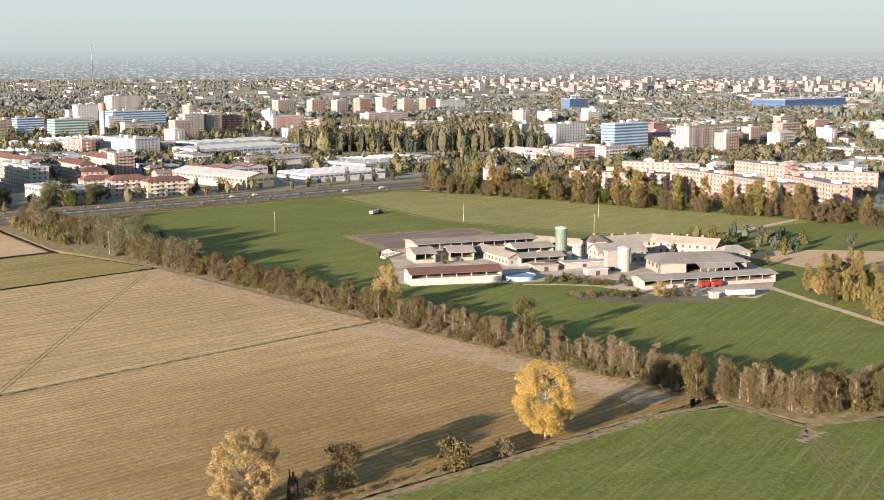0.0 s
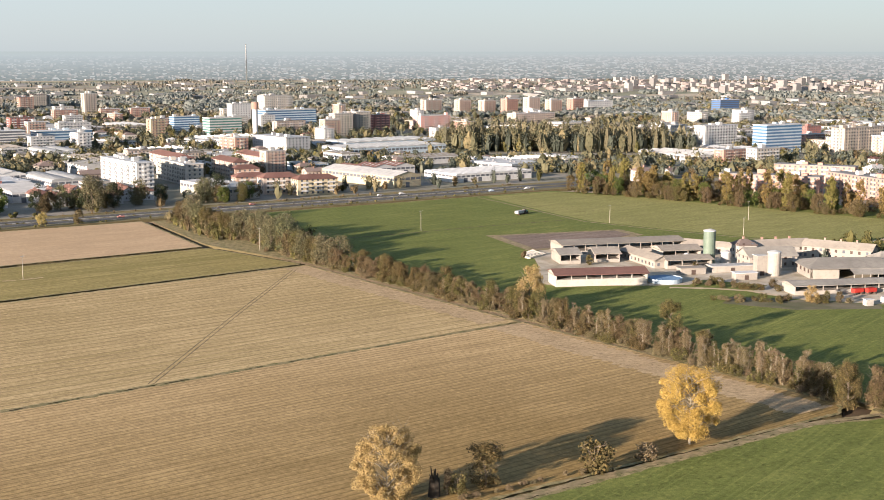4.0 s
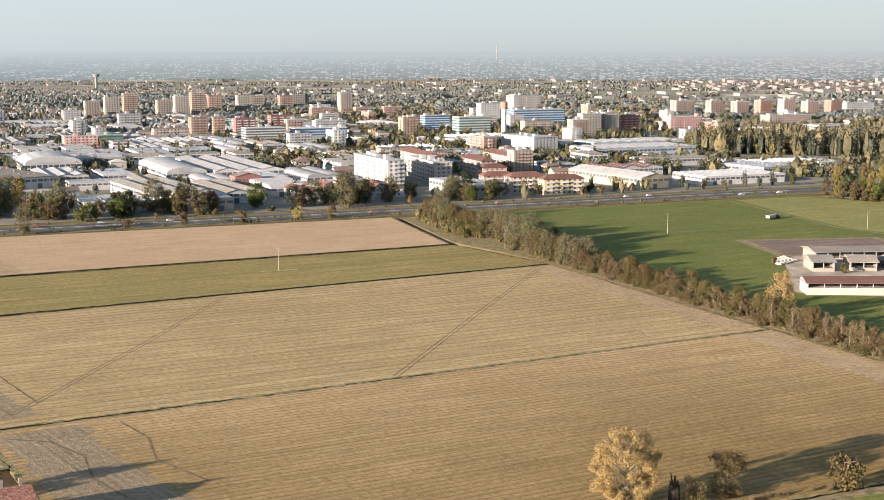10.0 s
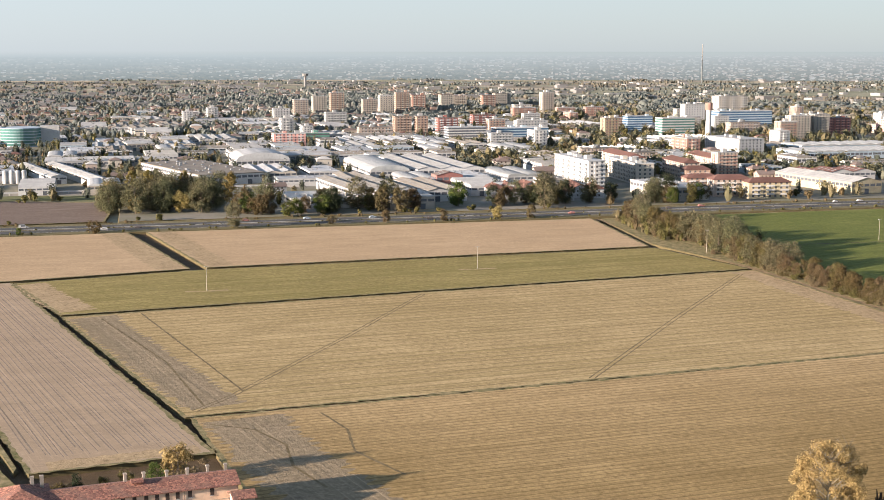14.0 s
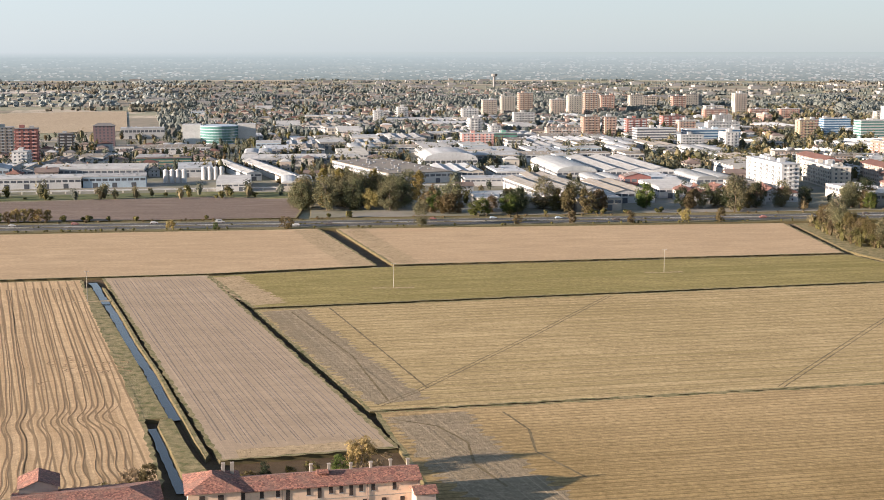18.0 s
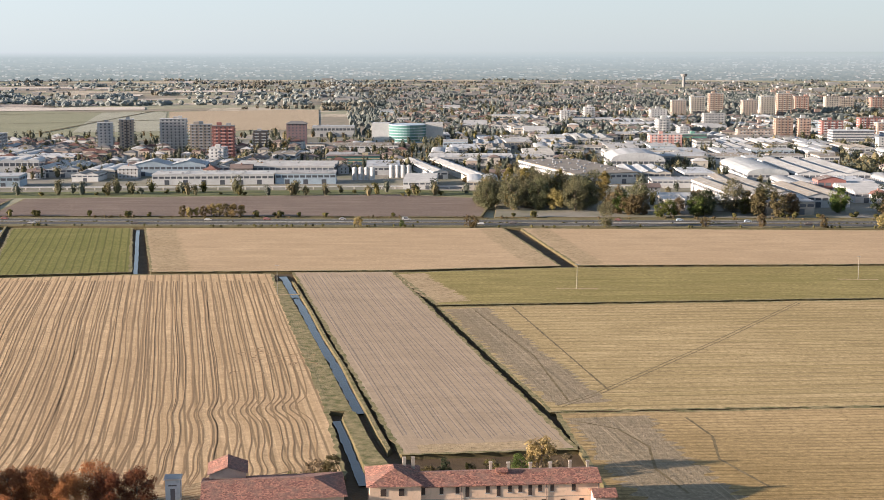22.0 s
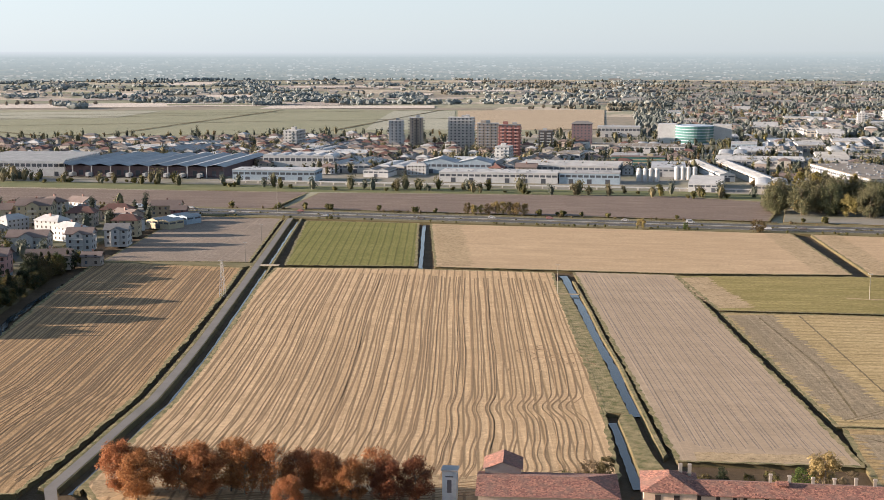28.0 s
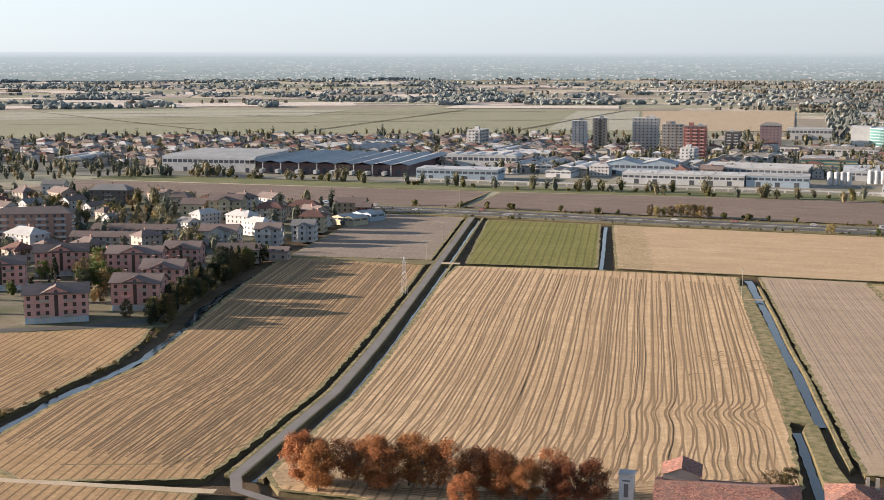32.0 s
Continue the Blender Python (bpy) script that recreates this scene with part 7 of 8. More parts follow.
# poplar clump by the farm road
for i in range(80):
    u, v = rng.random(), rng.random()
    plant(("poplar", "poplar", "hedge", "poplar", "yellowgreen")[i % 5], 437 + 40 * u + 62 * v, 252 + 66 * u + 14 * v, rng.uniform(0.5, 0.72), rng, "farm road clump")
for x, y, sc in ((566, 442, 1.0), (564, 429, 0.9), (556, 418, 0.9), (572, 436, 0.8), (553, 410, 0.7), (545, 432, 0.8)):
    plant("hedge", x, y, sc, rng, "farm garden")
for i in range(26):
    plant(("green", "hedge", "shrub", "pine")[i % 4], 520 + rng.uniform(-8, 90), 372 + rng.uniform(-14, 40) + rng.uniform(0, 30), rng.uniform(0.5, 0.9), rng, "farm garden")
for i in range(46):
    u, v = rng.random(), rng.random()
    x, y = (416 + 20 * u - 8 * v, 408 - 30 * u - 8 * v) if i % 2 else (392 + 44 * u, 366 - 36 * u + 10 * v)
    plant(("shrub", "shrubdry", "shrub")[i % 3], x, y, rng.uniform(0.4, 0.9), rng, "farm bank shrubs")
for x, y, sc, key in ((421, 347, 0.55, "hedgeyellow"), (430, 340, 0.5, "hedgebrown"), (426, 343, 0.45, "hedge"), (410, 470, 0.5, "hedge"), (442, 432, 0.4, "hedge"), (398, 505, 0.35, "hedgebrown"), (534, 428, 0.6, "hedge"), (528, 436, 0.5, "hedgebrown")):
    plant(key, x, y, sc, rng, "farm bank shrubs")
# bushy bank of the stream and village gardens
for i in range(120):
    y = rng.uniform(408, 575)
    x = np.interp(y, (408, 438, 480, 520, 575), (-268, -281, -292, -302, -314)) + rng.uniform(-9, 2)
    plant(("hedge", "pine", "hedge", "conifer", "shrub", "hedge")[i % 6], x, y, rng.uniform(0.45, 0.85), rng, "stream bank", -0.4)
for i in range(26):
    y = rng.uniform(285, 404)
    x = np.interp(y, (285, 336, 352, 384, 404), (-244, -250, -251, -261, -267)) + rng.uniform(-0.5, 3)
    plant("shrubdry" if i % 2 else "shrub", x, y, rng.uniform(0.3, 0.5), rng, "stream bank", -0.5)
for key, x, y, sc in (("green", -449, 693, 1.5), ("yellowgreen", -444, 639, 1.1), ("yellowgreen", -436, 642, 0.9), ("green", -432, 585, 1.1), ("green", -424, 592, 0.9), ("pine", -428, 600, 1.0), ("green", -375, 478, 0.7), ("redtree", -360, 484, 0.8), ("yellowgreen", -334, 466, 0.8), ("green", -331, 472, 0.7), ("conifer", -307, 487, 0.9), ("conifer", -303, 492, 0.8), ("pine", -311, 496, 0.8), ("redtree", -318, 442, 0.5), ("redtree", -290, 418, 0.6), ("green", -345, 530, 0.9), ("pine", -338, 545, 0.8), ("redtree", -352, 560, 0.9), ("green", -310, 545, 0.7), ("redtree", -420, 620, 1.0)):
    plant(key, x, y, sc, rng, "village garden trees")


def free(x, y, r):
    return all((x - a) ** 2 + (y - b) ** 2 > (r + c) ** 2 for a, b, c in BUSY)


for i in range(330):
    x, y = rng.uniform(-640, -304), rng.uniform(400, 770)
    if x > -300 - (y - 430) * 0.1 or not free(x, y, 3):
        continue
    plant(("green", "pine", "conifer", "yellowgreen", "redtree", "shrub", "hedge")[i % 7], x, y, rng.uniform(0.5, 1.05), rng, "village trees")

for i in range(260):
    x, y = rng.uniform(-660, -312), rng.uniform(425, 765)
    if x < -306 - max(0, y - 470) * 0.14 and free(x, y, 1.5):
        tall = rng.uniform(3, 9)
        card_tree(JOINED.setdefault(("olive", "fardark", "green", "brown", "dark", "straw", "fargreen")[i % 7], Shape()), x, y, 0, tall * 0.42, tall, 190, 0.75)

# ---- the rest of the town ----
GRID = random.Random(11)
SHEDS, HOUSES, BLOCKS = [], [], []
for i, (w, d, h, wc, rf, tp, bays) in enumerate(((28, 62, 7, "white", "flat", "white", 1), (40, 78, 7.5, "grey", "gable", "grey", 3), (26, 54, 7, "cream", "barrel", "white", 2), (30, 66, 7, "white", "saw", "grey", 1), (26, 40, 8, "sky", "flat", "grey", 1), (36, 72, 7, "cream", "gable", "white", 3), (20, 34, 9, "white", "flat", "tan", 1), (30, 64, 6.5, "grey", "barrel", "slate", 2), (30, 52, 8, "cream", "flat", "grey", 2), (26, 70, 7, "white", "gable", "tan", 2))):
    SHEDS.append(shed(0, -4000, w, d, h, 0, wc, rf, tp, f"{'pale' if wc != 'grey' else 'grey'} workshop hall with {dict(flat='flat', gable='ridged', barrel='vaulted', saw='saw-tooth')[rf]} {tp} roof", group="factory halls", bays=bays))
for i, (w, d, h, wc, tp, hip) in enumerate(((12, 10, 6, "cream", "brown", True), (14, 10, 6.2, "white", "brown", False), (11, 11, 6, "beige", "red", True), (16, 11, 6.5, "peach", "brown", False), (12, 9, 3.4, "white", "brown", False), (13, 11, 8.5, "cream", "brown", True), (18, 11, 8.5, "white", "grey", True), (12, 10, 6, "white", "dark", False))):
    HOUSES.append(house(0, -4000, w, d, h, 0, wc, tp, hip, f"{wc} town house with {tp} roof", "town houses"))
for i, (w, d, h, wc, tp, bal) in enumerate(((30, 13, 16, "cream", "grey", "white"), (22, 14, 22, "beige", "grey", "brick"), (40, 13, 13, "peach", "tan", "white"), (24, 14, 19, "white", "grey", "white"), (36, 14, 16, "brick", "grey", "cream"), (28, 14, 19, "grey", "grey", "white"))):
    BLOCKS.append(flats(0, -4000, w, d, h, 0, wc, "flat", tp, bal, label=f"{wc} block of flats with balconies", group="town flats"))
FRESH = set(o.name for o in SHEDS + HOUSES + BLOCKS)


def put(src, x, y, turn, sc=1.0):
    m = pose(x, y, 0, 0, 0, turn) @ Matrix.Diagonal((sc, sc, sc, 1))
    if src.name in FRESH:
        FRESH.discard(src.name)
        src.matrix_basis = m
    else:
        keep = src.matrix_basis.copy()
        src.matrix_basis = Matrix()
        copy_thing(src, m)
        src.matrix_basis = keep


FAR_HOUSES = {}


def far_house(x, y):
    """A small house too far off to be told apart from its neighbours."""
    w, d, h = GRID.uniform(5, 8), GRID.uniform(4.5, 6), GRID.choice((3.4, 6, 6.2, 8))
    if GRID.random() < 0.5:
        w, d = d, w
    wall = FAR_HOUSES.setdefault(("town_house_walls", GRID.choice(("white", "cream", "beige", "peach"))), Shape())
    wall.box(x - w, x + w, y - d, y + d, -0.2, h)
    roof = FAR_HOUSES.setdefault(("town_house_roofs", GRID.choice(("red", "brown", "grey", "brown", "dark", "brown"))), Shape())
    k = len(roof.v)
    e = min(w, d)
    ridge = ((x - w + e, y), (x + w - e, y)) if w > d else ((x, y - d + e), (x, y + d - e))
    roof.v += [(x - w - 0.5, y - d - 0.5, h), (x + w + 0.5, y - d - 0.5, h), (x + w + 0.5, y + d + 0.5, h), (x - w - 0.5, y + d + 0.5, h), (*ridge[0], h + 2.2), (*ridge[1], h + 2.2)]
    for f in (((0, 1, 5, 4), (1, 2, 5), (2, 3, 4, 5), (3, 0, 4)) if w > d else ((0, 1, 4), (1, 2, 5, 4), (2, 3, 5), (3, 0, 4, 5))):
        roof.f.append(tuple(k + i for i in f))
    pane = FAR_HOUSES.setdefault(("town_house_panes", "glass"), Shape())
    for fl in range(int(h / 3)):
        for c in (-0.5, 0.5):
            pane.box(x + c * w - 0.6, x + c * w + 0.6, y - d - 0.04, y - d + 0.02, 1 + fl * 3, 2.4 + fl * 3)
            pane.box(x - w - 0.04, x - w + 0.02, y + c * d - 0.6, y + c * d + 0.6, 1 + fl * 3, 2.4 + fl * 3)


def fill(xa, xb, ya, yb, dx, dy, mixture, turn=0.0, density=0.9, inside=None):
    """Rows of halls, houses, flats and trees on a loose street grid."""
    y = ya
    while y < yb:
        x = xa + GRID.uniform(0, dx)
        while x < xb:
            px, py = x + GRID.uniform(-0.2, 0.2) * dx, y + GRID.uniform(-0.2, 0.2) * dy
            x += dx * GRID.uniform(0.85, 1.2)
            if GRID.random() > density or (inside and not inside(px, py)):
                continue
            kind = GRID.choices("shbtT", mixture)[0]
            if kind == "s" and free(px, py, 16):
                put(GRID.choice(SHEDS), px, py, turn + GRID.choice((0, 0, 4, 180, 90)), GRID.uniform(0.8, 1.05))
            elif kind == "h" and math.hypot(px, py) > 1130 and free(px, py, 6):
                far_house(px, py)
            elif kind == "h" and free(px, py, 6):
                put(GRID.choice(HOUSES), px, py, turn + GRID.choice((0, 90, 180)) + GRID.uniform(-6, 6), GRID.uniform(0.85, 1.1))
            elif kind == "b" and free(px, py, 14):
                put(GRID.choice(BLOCKS), px, py, turn + GRID.choice((0, 0, 90)), GRID.uniform(0.8, 1.05))
            elif kind in "tT" and free(px, py, 2):
                for i in range(1 if kind == "t" else 3):
                    plant(GRID.choice(("green", "pine", "conifer", "redtree", "yellowgreen", "grove", "hedge") if kind == "t" else ("grove", "redtree", "green")), px + GRID.uniform(-6, 6) * i, py + GRID.uniform(-6, 6) * i, GRID.uniform(0.6, 1.0), GRID, "town trees")
        y += dy


def sector(a0, a1, r0, r1):
    """Between two bearings (degrees left of the plan's y) and two ranges."""
    def test(x, y):
        return a0 < math.degrees(math.atan2(-x, y)) < a1 and r0 < math.hypot(x, y) < r1
    return test


fill(-30, 420, 858, 1480, 38, 68, (8, 1.0, 0.15, 1.0, 0.1), density=0.98, inside=lambda x, y: x > 110 or y > 935)
fill(-30, 560, 840, 1480, 32, 28, (0, 1.5, 0, 5, 0.6), density=0.30, inside=lambda x, y: x > 110 or y > 935)
fill(330, 690, 808, 836, 16, 14, (0, 0, 0, 5, 0), density=0.6)
fill(420, 1000, 820, 1400, 36, 56, (4, 2.5, 0.8, 3, 0.8), density=0.97, inside=lambda x, y: sector(-48, -15, 900, 1500)(x, y) and y > 915)
fill(-60, 600, 1480, 2000, 40, 36, (3, 5, 1, 4, 1), inside=sector(-24, 3, 1450, 2000))
fill(400, 1500, 1350, 2100, 48, 48, (1.0, 1.5, 1.7, 4, 3), inside=sector(-43, -17, 1480, 2150))
fill(660, 1900, 420, 1500, 42, 42, (1.3, 2.5, 1.0, 5, 3), density=0.95, inside=sector(-66, -43, 900, 2000))
fill(-620, -40, 1050, 1420, 24, 22, (1.0, 5, 0.1, 3, 0.3), inside=sector(2, 30, 1080, 1420))
fill(-1100, -330, 1000, 1560, 19, 18, (0, 7, 0, 2, 0.2), inside=sector(15, 44, 1135, 1540), turn=10)
fill(-1100, -560, 985, 1160, 60, 60, (6, 1, 0, 3, 0.5), inside=sector(31, 46, 1020, 1240), turn=8)
fill(-130, 380, 1720, 2380, 30, 30, (0.4, 6, 0, 7, 1.4), inside=sector(-15, 4, 1650, 2390))
fill(-640, -340, 470, 780, 24, 24, (0, 5, 0, 2, 0.2), turn=-20, density=0.75, inside=lambda x, y: x < -330 - max(0, 560 - y) * 0.35)

for (name_, tone), shape_ in FAR_HOUSES.items():
    mt = GLASS if tone == "glass" else WALL[tone] if "wall" in name_ else ROOF[tone]
    tagged(mesh_object(name_, mesh_from(name_, shape_.v, shape_.f, mt), None), f"{tone} " + name_.replace("_", " ") + " of the far quarter", "houses", kind="stuff")
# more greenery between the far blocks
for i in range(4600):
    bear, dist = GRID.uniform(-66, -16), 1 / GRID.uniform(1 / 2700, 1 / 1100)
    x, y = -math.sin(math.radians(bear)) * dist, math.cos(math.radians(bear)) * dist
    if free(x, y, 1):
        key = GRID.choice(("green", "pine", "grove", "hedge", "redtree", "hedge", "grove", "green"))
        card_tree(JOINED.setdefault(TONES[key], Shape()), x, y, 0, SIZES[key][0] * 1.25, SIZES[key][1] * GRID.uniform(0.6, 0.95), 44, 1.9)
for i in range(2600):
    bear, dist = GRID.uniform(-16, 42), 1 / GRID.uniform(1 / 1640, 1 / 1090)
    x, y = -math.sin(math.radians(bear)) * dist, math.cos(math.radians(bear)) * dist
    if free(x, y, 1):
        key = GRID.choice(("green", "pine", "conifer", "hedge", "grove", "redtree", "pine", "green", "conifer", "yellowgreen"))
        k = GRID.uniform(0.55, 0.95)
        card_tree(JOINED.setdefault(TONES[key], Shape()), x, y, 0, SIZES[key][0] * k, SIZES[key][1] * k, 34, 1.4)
# ---- distance: woods, far quarters and far fields ----
DIST = random.Random(23)


def far_spot(bearing, d):
    """The place of a spot at bearing and true range d, and the factor by which things there shrink."""
    r = far_range(d)
    a = math.radians(bearing)
    x, y = -math.sin(a) * r, math.cos(a) * r
    return x, y, ground_height(x, y), r / d


def blob(s, x, y, z, rad, tall, n=5):
    """A rough tree crown of few faces, with an uneven outline."""
    k = len(s.v)
    rows = ((0.0, 0.55), (0.45, 1.0), (0.8, 0.7))
    for hz, rr in rows:
        for i in range(n):
            a = 2 * math.pi * (i + DIST.random() * 0.6) / n
            q = rad * rr * DIST.uniform(0.65, 1.2)
            s.v.append((x + q * math.cos(a), y + q * math.sin(a), z + tall * hz * DIST.uniform(0.85, 1.1)))
    s.v.append((x + DIST.uniform(-0.2, 0.2) * rad, y + DIST.uniform(-0.2, 0.2) * rad, z + tall))
    for r in range(2):
        for i in range(n):
            s.f.append((k + r * n + i, k + r * n + (i + 1) % n, k + (r + 1) * n + (i + 1) % n, k + (r + 1) * n + i))
    for i in range(n):
        s.f.append((k + 2 * n + i, k + 2 * n + (i + 1) % n, k + 3 * n))


def woods(name, count, a0, a1, d0, d1, leaf, label, lines=0, size=(2.5, 5.5), tall=(5, 10), keep=None):
    """Far trees; lines: gather them in that many hedgerows."""
    s = Shape()
    rows = [(DIST.uniform(a0, a1), 1 / DIST.uniform(1 / d1, 1 / d0), DIST.choice((0.3, 0.6, 1.2, 2.5, 4.0))) for i in range(lines)]
    for i in range(count):
        if lines:
            b, d, half = rows[i % lines]
            bear, dist = b + DIST.uniform(-half, half), d * (1 + DIST.uniform(-0.012, 0.012))
        else:
            bear, dist = DIST.uniform(a0, a1), 1 / DIST.uniform(1 / d1, 1 / d0)
        if keep and not keep(bear, dist):
            continue
        x, y, z, k = far_spot(bear, dist)
        blob(s, x, y, z - 0.3, DIST.uniform(*size) * max(k, 0.4), DIST.uniform(*tall) * max(k, 0.4))
    ob = mesh_object(name, mesh_from(name, s.v, s.f, LEAF[leaf]), None)
    return tagged(ob, label, "trees", kind="stuff")


def quarter(name, count, a0, a1, d0, d1, wall, label, wide=(10, 30), tall=(6, 12), keep=None):
    """Far buildings, each with a flat or pitched roof."""
    s = Shape()
    for i in range(count):
        bear, dist = DIST.uniform(a0, a1), 1 / DIST.uniform(1 / d1, 1 / d0)
        if keep and not keep(bear, dist):
            continue
        x, y, z, k = far_spot(bear, dist)
        w, d, h = DIST.uniform(*wide) * k / 2, DIST.uniform(*wide) * k / 2, DIST.uniform(*tall) * k
        s.box(x - w, x + w, y - d, y + d, z - 1, z + h)
    ob = mesh_object(name, mesh_from(name, s.v, s.f, wall), None)
    return tagged(ob, label, "buildings", kind="stuff")


def open_land(b, d):
    """Away from the open fields of the west."""
    return not (b > 5.5 and 1560 < d < 2700) and not (b > 13 and 1400 < d < 2500)


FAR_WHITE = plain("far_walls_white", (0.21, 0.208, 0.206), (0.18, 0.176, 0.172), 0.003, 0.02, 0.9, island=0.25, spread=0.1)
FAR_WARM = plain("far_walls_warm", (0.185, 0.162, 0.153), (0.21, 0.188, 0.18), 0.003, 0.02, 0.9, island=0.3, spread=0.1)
# haze colour of the backdrop, painted on the chimney's lower shaft
FAR_HAZE = plain("far_haze_grey", (0.115, 0.122, 0.12), (0.14, 0.145, 0.142), 0.01, 0.05, 0.9)
# far fields: haze is put into these paled base colours
FAR_TAN = field("far_stubble_hazed", (0.58, 0.51, 0.43), (0.64, 0.56, 0.48), relief=0.02)
FAR_SOIL = field("far_soil_hazed", (0.36, 0.31, 0.27), (0.41, 0.35, 0.30), relief=0.02)
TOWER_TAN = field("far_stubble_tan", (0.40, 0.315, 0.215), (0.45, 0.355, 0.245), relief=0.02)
MEADOW = field("far_meadow_hazed", (0.34, 0.335, 0.26), (0.38, 0.37, 0.285), relief=0.02)
FAR_ROOF = plain("far_roofs_red", (0.20, 0.145, 0.125), (0.25, 0.185, 0.16), 0.003, 0.02, 0.9, island=0.3, spread=0.1)
# distance haze is mixed into these far leaf colours
LEAF["far"] = leaves("leaves_far_hazed", (0.118, 0.137, 0.128), (0.15, 0.164, 0.15), (0.175, 0.175, 0.152), 0.12, 0.1)
# paler western copy, lightened because its visible sides are unlit
LEAF["farhazed"] = leaves("leaves_far_hazed_pale", (0.215, 0.24, 0.235), (0.255, 0.275, 0.262), (0.285, 0.29, 0.26), 0.12, 0.1)
LEAF["farwarm"] = leaves("leaves_far_hazed_warm", (0.135, 0.125, 0.10), (0.165, 0.148, 0.115), (0.118, 0.118, 0.10), 0.12, 0.1)


woods("distant_woods", 9000, -66, 6, 2250, 4830, "far", "distant woods of the plain, haze-greyed in their colour", 260, (3, 6.5), (4, 8))
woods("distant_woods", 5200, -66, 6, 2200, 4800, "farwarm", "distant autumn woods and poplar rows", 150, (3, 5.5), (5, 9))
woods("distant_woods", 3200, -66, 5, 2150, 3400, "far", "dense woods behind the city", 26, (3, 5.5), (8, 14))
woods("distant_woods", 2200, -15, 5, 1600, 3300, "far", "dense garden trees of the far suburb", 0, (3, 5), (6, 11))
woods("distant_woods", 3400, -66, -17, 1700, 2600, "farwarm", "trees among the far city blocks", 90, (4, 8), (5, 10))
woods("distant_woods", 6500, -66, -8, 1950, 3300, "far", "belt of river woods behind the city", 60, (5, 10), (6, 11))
woods("distant_woods", 1900, 4, 46, 2450, 4830, "farhazed", "hedgerows and tree lines of the far plain", 60, (4, 9), (6, 12))
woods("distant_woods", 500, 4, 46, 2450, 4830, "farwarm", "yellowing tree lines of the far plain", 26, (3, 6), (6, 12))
woods("distant_woods", 1100, 4, 46, 3800, 4840, "farhazed", "low far woods at the edge of the plain", 30, (5, 11), (6, 12))
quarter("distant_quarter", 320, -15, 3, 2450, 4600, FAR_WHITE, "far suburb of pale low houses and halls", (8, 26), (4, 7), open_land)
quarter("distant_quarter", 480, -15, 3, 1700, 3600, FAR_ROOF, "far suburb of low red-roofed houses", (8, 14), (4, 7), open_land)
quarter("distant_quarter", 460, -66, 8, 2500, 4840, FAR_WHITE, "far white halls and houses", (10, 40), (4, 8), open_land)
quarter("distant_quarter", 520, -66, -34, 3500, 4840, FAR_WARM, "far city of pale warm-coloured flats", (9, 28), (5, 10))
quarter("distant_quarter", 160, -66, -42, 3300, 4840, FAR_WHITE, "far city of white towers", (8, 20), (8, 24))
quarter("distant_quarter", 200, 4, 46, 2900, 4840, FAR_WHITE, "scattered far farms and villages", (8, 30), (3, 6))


def far_field(corners, material, label, lift=0.25):
    """A field of the distance laid on the plain; corners as bearing and range."""
    n, verts, faces = 8, [], []
    (a, b, c, d) = corners
    for i in range(n + 1):
        for j in range(n + 1):
            u, v = i / n, j / n
            p = [(1 - u) * (1 - v) * a[k] + u * (1 - v) * b[k] + u * v * c[k] + (1 - u) * v * d[k] for k in (0, 1)]
            x, y, z, k = far_spot(*p)
            verts.append((x, y, z + lift))
    for i in range(n):
        for j in range(n):
            k = i * (n + 1) + j
            faces.append((k, k + n + 1, k + n + 2, k + 1))
    ob = mesh_object("far_field", mesh_from("far_field", verts, faces, material), None)
    me = ob.data
    if me.polygons[0].normal.z < 0:
        me.flip_normals()
    return tagged(ob, label, "field", kind="structure")


far_field(((46, 1640), (8.5, 1640), (7.5, 2300), (46, 2400)), CROP_HAZED, "wide pale green meadow beyond the village")
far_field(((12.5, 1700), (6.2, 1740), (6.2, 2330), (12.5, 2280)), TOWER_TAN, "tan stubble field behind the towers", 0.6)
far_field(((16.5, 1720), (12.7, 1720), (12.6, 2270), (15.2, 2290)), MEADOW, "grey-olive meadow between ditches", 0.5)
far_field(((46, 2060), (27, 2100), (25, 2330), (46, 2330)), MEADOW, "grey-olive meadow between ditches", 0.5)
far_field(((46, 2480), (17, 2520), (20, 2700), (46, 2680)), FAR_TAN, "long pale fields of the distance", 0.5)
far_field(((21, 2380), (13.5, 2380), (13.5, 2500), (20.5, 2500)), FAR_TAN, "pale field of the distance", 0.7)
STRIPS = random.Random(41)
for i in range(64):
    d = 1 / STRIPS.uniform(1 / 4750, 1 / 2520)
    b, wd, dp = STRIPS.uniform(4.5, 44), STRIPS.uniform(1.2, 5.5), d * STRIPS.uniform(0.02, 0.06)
    mt, lab = STRIPS.choice(((FAR_TAN, "pale stubble strip of the distance"), (FAR_TAN, "pale stubble strip of the distance"), (FAR_SOIL, "bare pinkish strip of the distance"), (MEADOW, "grey-olive meadow strip of the distance"), (CROP_HAZED, "pale green strip of the distance")))
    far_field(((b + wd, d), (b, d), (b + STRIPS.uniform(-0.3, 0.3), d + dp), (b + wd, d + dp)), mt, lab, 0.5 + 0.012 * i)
# straight ditches across the far meadow
for p, q in (((18, 1700), (13.2, 2300)), ((27.5, 1660), (20, 2330)), ((38, 2330), (30, 1660)), ((46, 1980), (12.5, 2010)), ((46, 2330), (9, 2350)), ((44, 2150), (20, 2180))):
    (xa, ya, za, k), (xb, yb, zb, k) = far_spot(*p), far_spot(*q)
    ribbon("far_ditch", [(xa, ya), (xb, yb)], 5.0, 0.75, BANK, "dark weedy ditch across the far meadow", "ditch", 0.4, step=30)

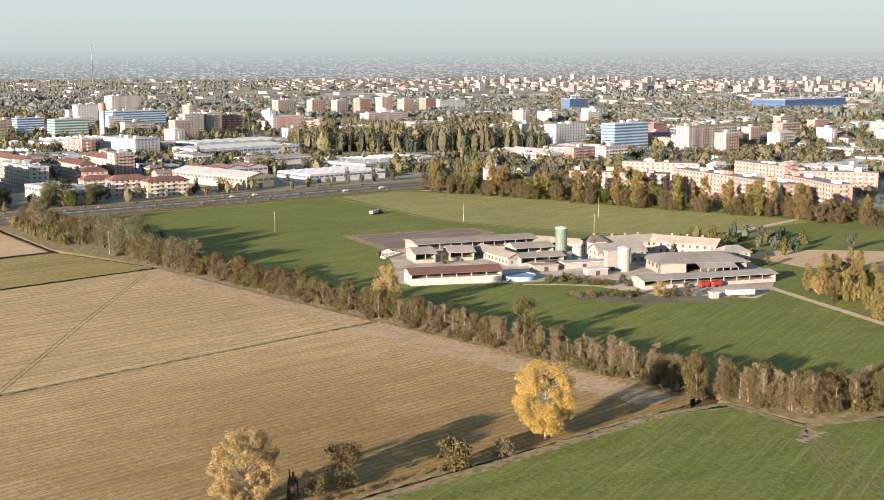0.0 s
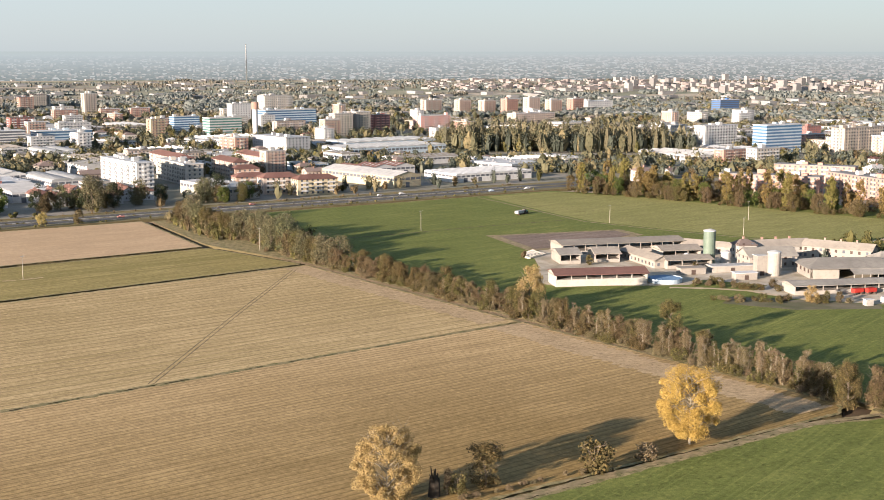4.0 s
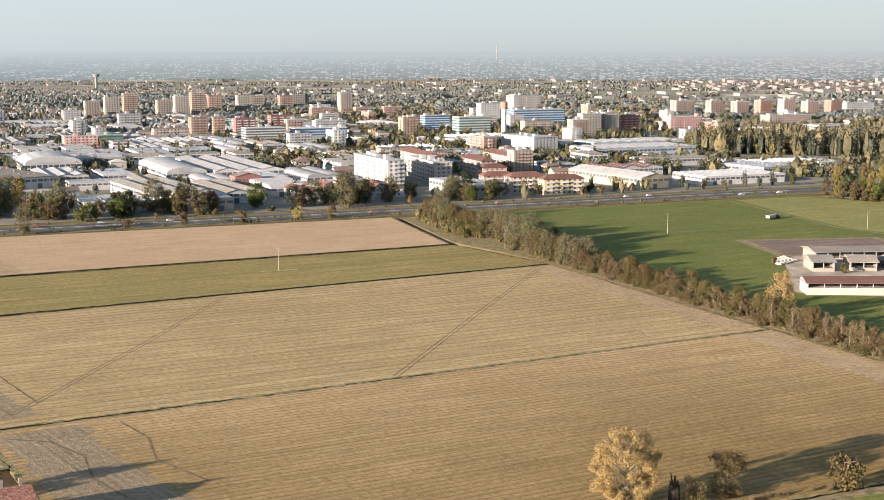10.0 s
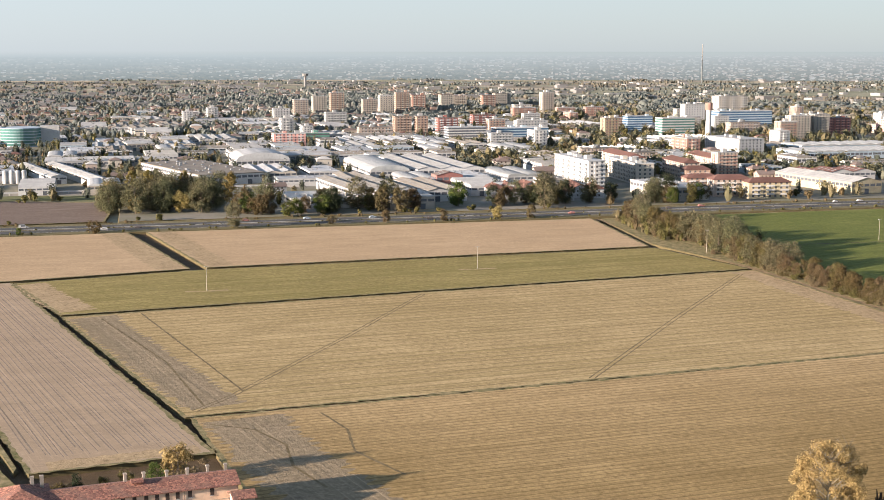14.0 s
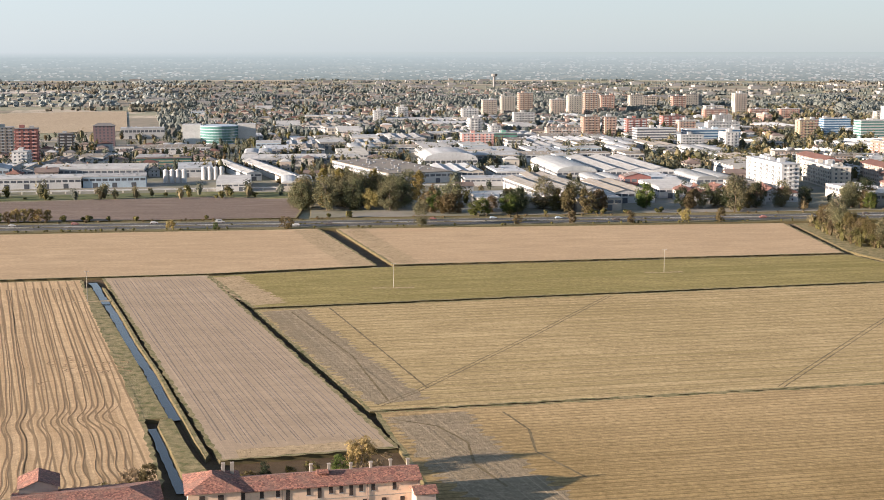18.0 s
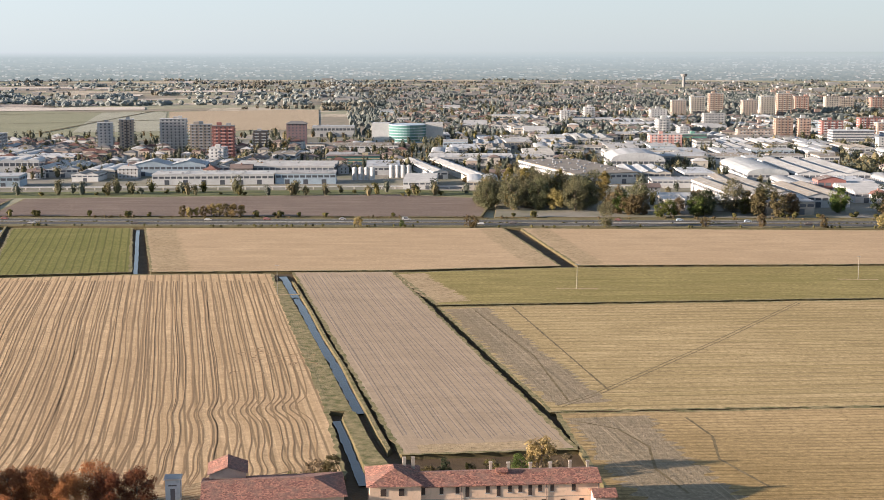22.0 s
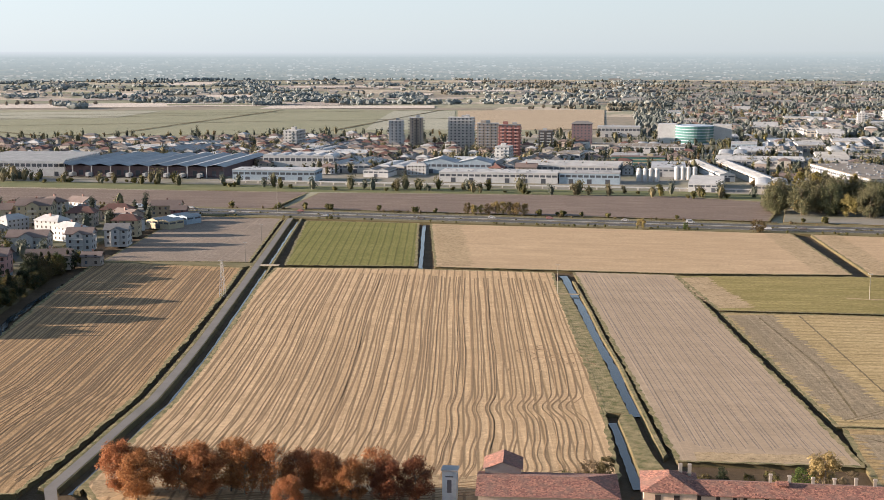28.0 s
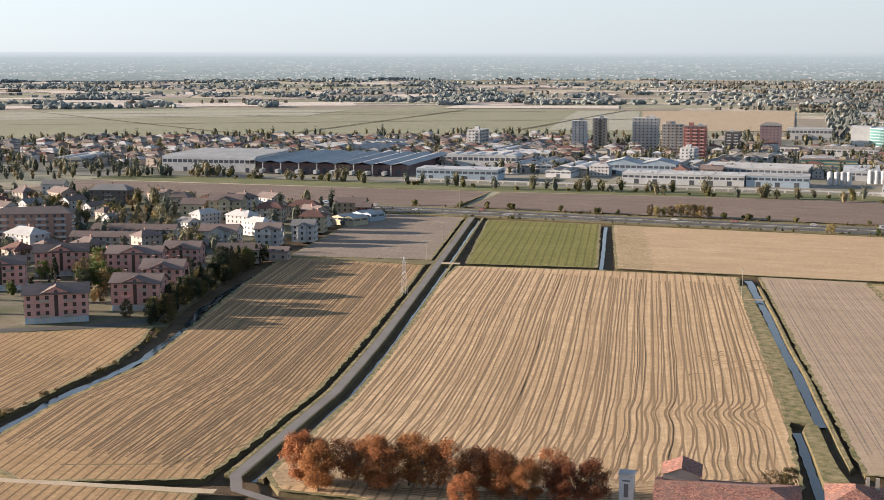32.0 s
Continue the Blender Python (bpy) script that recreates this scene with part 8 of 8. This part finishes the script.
# ---- poles, pylons, fence, cars ----
POLE_SHAFT = plain("weathered_concrete", (0.30, 0.275, 0.225), (0.24, 0.22, 0.18), 0.4, 3.0, 0.9)


def pole(x, y, h, label="concrete power pole standing in the field"):
    ob = thing("power_pole", x, y, 0, 0, label, "pole", "power poles")
    s = Shape()
    s.beam((0, 0, -0.5), (0, 0, h), 0.17, 0.10, 8)
    s.under("shaft", POLE_SHAFT, ob)
    s = Shape()
    s.box(-0.9, 0.9, -0.06, 0.06, h - 0.5, h - 0.35, True)
    s.under("crossarm", METAL, ob)
    for c in (-0.8, 0, 0.8):
        s = Shape()
        s.tube(c, 0, h - 0.35, h - 0.05, 0.07, n=6)
        s.under("insulator", WALL["white"], ob)


for px, py, ph in ((-77, 541, 12.6), (49, 557, 10.8), (176, 582, 10.8), (303, 602, 11.5), (412, 617, 11.5), (523, 582, 10.6), (600, 544, 11.8), (-235, 589, 10.1), (-252, 655, 10), (-289, 780, 19), (548, 500, 10)):
    pole(px, py, ph)
py_ = thing("lattice_pylon", -211, 503, 0, 0, "small steel lattice pylon beside the lane", "pylon")
for sx in (-1, 1):
    for sy in (-1, 1):
        s = Shape()
        s.beam((sx * 1.1, sy * 1.1, -0.4), (sx * 0.25, sy * 0.25, 15.5), 0.09, 0.06)
        s.under("leg", METAL, py_)
for i in range(8):
    s = Shape()
    a, b, z0, z1 = 1.1 - 0.1 * i, 1.0 - 0.1 * i, i * 1.9, i * 1.9 + 1.9
    for p, q in (((-a, -a, z0), (b, -b, z1)), ((a, -a, z0), (-b, -b, z1)), ((-a, -a, z0), (-b, b, z1)), ((a, -a, z0), (b, b, z1))):
        s.beam(p, q, 0.04, 0.04, 3)
    s.under("bracing", METAL, py_)
for z in (13.2, 15.0):
    s = Shape()
    s.beam((-1.8, 0, z), (1.8, 0, z), 0.07, 0.07)
    s.under("crossarm", METAL, py_)
# far landmarks
for bear, dist, h, r, lab in ((-26.3, 4200, 124, 1.7, "tall white chimney stack far off"), (-9.4, 3900, 38, 4, "distant pale mushroom-shaped water tower")):
    x, y, z, k = far_spot(bear, dist)
    ob = thing("chimney" if h > 50 else "water_tower", x, y, z, 0, lab, "tower")
    s = Shape()
    s.tube(0, 0, -1, h * k * (0.62 if h > 50 else 1), r * k, r * k * 0.9, 12)
    # lower shaft painted as haze; chimney sized to fit the camera's view
    s.under("shaft", FAR_HAZE if h > 50 else FAR_WHITE, ob)
    if h > 50:
        s = Shape()
        s.tube(0, 0, h * k * 0.62, h * k, r * k * 0.9, r * k * 0.8, 12)
        s.under("upper_shaft", FAR_WHITE, ob, "white upper shaft standing clear of the haze")
    if h < 50:
        s = Shape()
        s.tube(0, 0, h * k * 0.8, h * k, r * k * 2.0, r * k * 2.6, 12)
        s.under("tank", FAR_WHITE, ob)
# barrier along the railway
bar = tagged(new("railway_barrier"), "long pale concrete railway parapet on short piers", "barrier")
bar.matrix_basis = pose(-400, 955, 0, 0, 0, 2.5)
s = Shape()
s.box(0, 560, -0.3, 0.3, 1.6, 2.6, True)
s.under("rail", WALL["white"], bar)
for i in range(57):
    s = Shape()
    s.box(i * 10 - 0.5 + 0.5, i * 10 + 0.5 + 0.5, -0.4, 0.4, -0.3, 1.6)
    s.under("pier", CONCRETE, bar)


def car(x, y, turn, paint_name, label, van=False):
    ob = thing("van" if van else "car", x, y, 0.2, turn, label, "car", "cars on the highway")
    L, Hh = (2.7, 2.1) if van else (2.15, 1.45)
    b = Shape()
    prof = [(-L, 0.35), (L, 0.35), (L, 0.85), (L * 0.55, 0.95), (L * 0.25, Hh), (-L * (0.95 if van else 0.6), Hh), (-L, 0.95)]
    k = len(prof)
    b.v = [(px, sy * 0.88, pz) for sy in (-1, 1) for px, pz in prof]
    b.f = [tuple(range(k))] + [tuple(range(2 * k - 1, k - 1, -1))] + [(i, k + i, k + (i + 1) % k, (i + 1) % k) for i in range(k)]
    b.under("body", WALL[paint_name], ob)
    g = Shape()
    g.box(-L * 0.5, L * 0.3, -0.9, 0.9, 0.98, Hh - 0.15)
    g.under("windows", GLASS, ob)
    for wx in (-L * 0.62, L * 0.62):
        for sy in (-1, 1):
            w = Shape()
            w.tube(0, 0, -0.1, 0.1, 0.33, n=12)
            wheel = w.under("wheel", SHUTTER, ob)
            wheel.matrix_basis = pose(wx, sy * 0.85, 0.33, 90, 0, 0)


CARS = random.Random(3)
for i in range(30):
    x = -560 + i * 40 + CARS.uniform(-14, 14)
    lane = CARS.choice((768.5, 773, 783.5, 788))
    col = CARS.choice(("white", "grey", "dark", "white", "sky", "red"))
    car(x, lane - max(0, x + 345) * 0.0062, 0 if lane > 780 else 180, col, dict(white="white", grey="silver", dark="black", sky="pale blue", red="dark red")[col] + " car driving on the highway", i % 9 == 4)
for i in range(8):
    lo = thing("lorry", -536 + i * 15.5 + CARS.uniform(-2, 2), 972 + i * 1.6, 0, 90 + 6, "white lorry parked at the warehouse loading bays", "lorry", "parked lorries")
    s = Shape()
    s.box(-5, 3.4, -1.25, 1.25, 1.0, 3.9, True)
    s.under("box_body", WALL["white"], lo)
    s = Shape()
    s.box(3.6, 5.6, -1.2, 1.2, 0.6, 3.0, True)
    s.under("cab", WALL[("white", "blue")[i % 2]], lo)
    s = Shape()
    for wx in (-3.6, -2.4, 4.4):
        s.box(wx - 0.5, wx + 0.5, -1.2, 1.2, 0, 1.0, True)
    s.under("wheels", SHUTTER, lo)

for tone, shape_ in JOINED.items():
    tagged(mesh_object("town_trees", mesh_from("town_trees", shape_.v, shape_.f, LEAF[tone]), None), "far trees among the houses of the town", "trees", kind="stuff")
# unused patterns leave the scene
for src in SHEDS + HOUSES + BLOCKS:
    if src.name in FRESH:
        for o in (*src.children_recursive, src):
            bpy.data.objects.remove(o)
for group_ in KINDS.values():
    for src in group_:
        if src.name not in USED:
            for o in (*src.children_recursive, src):
                bpy.data.objects.remove(o)
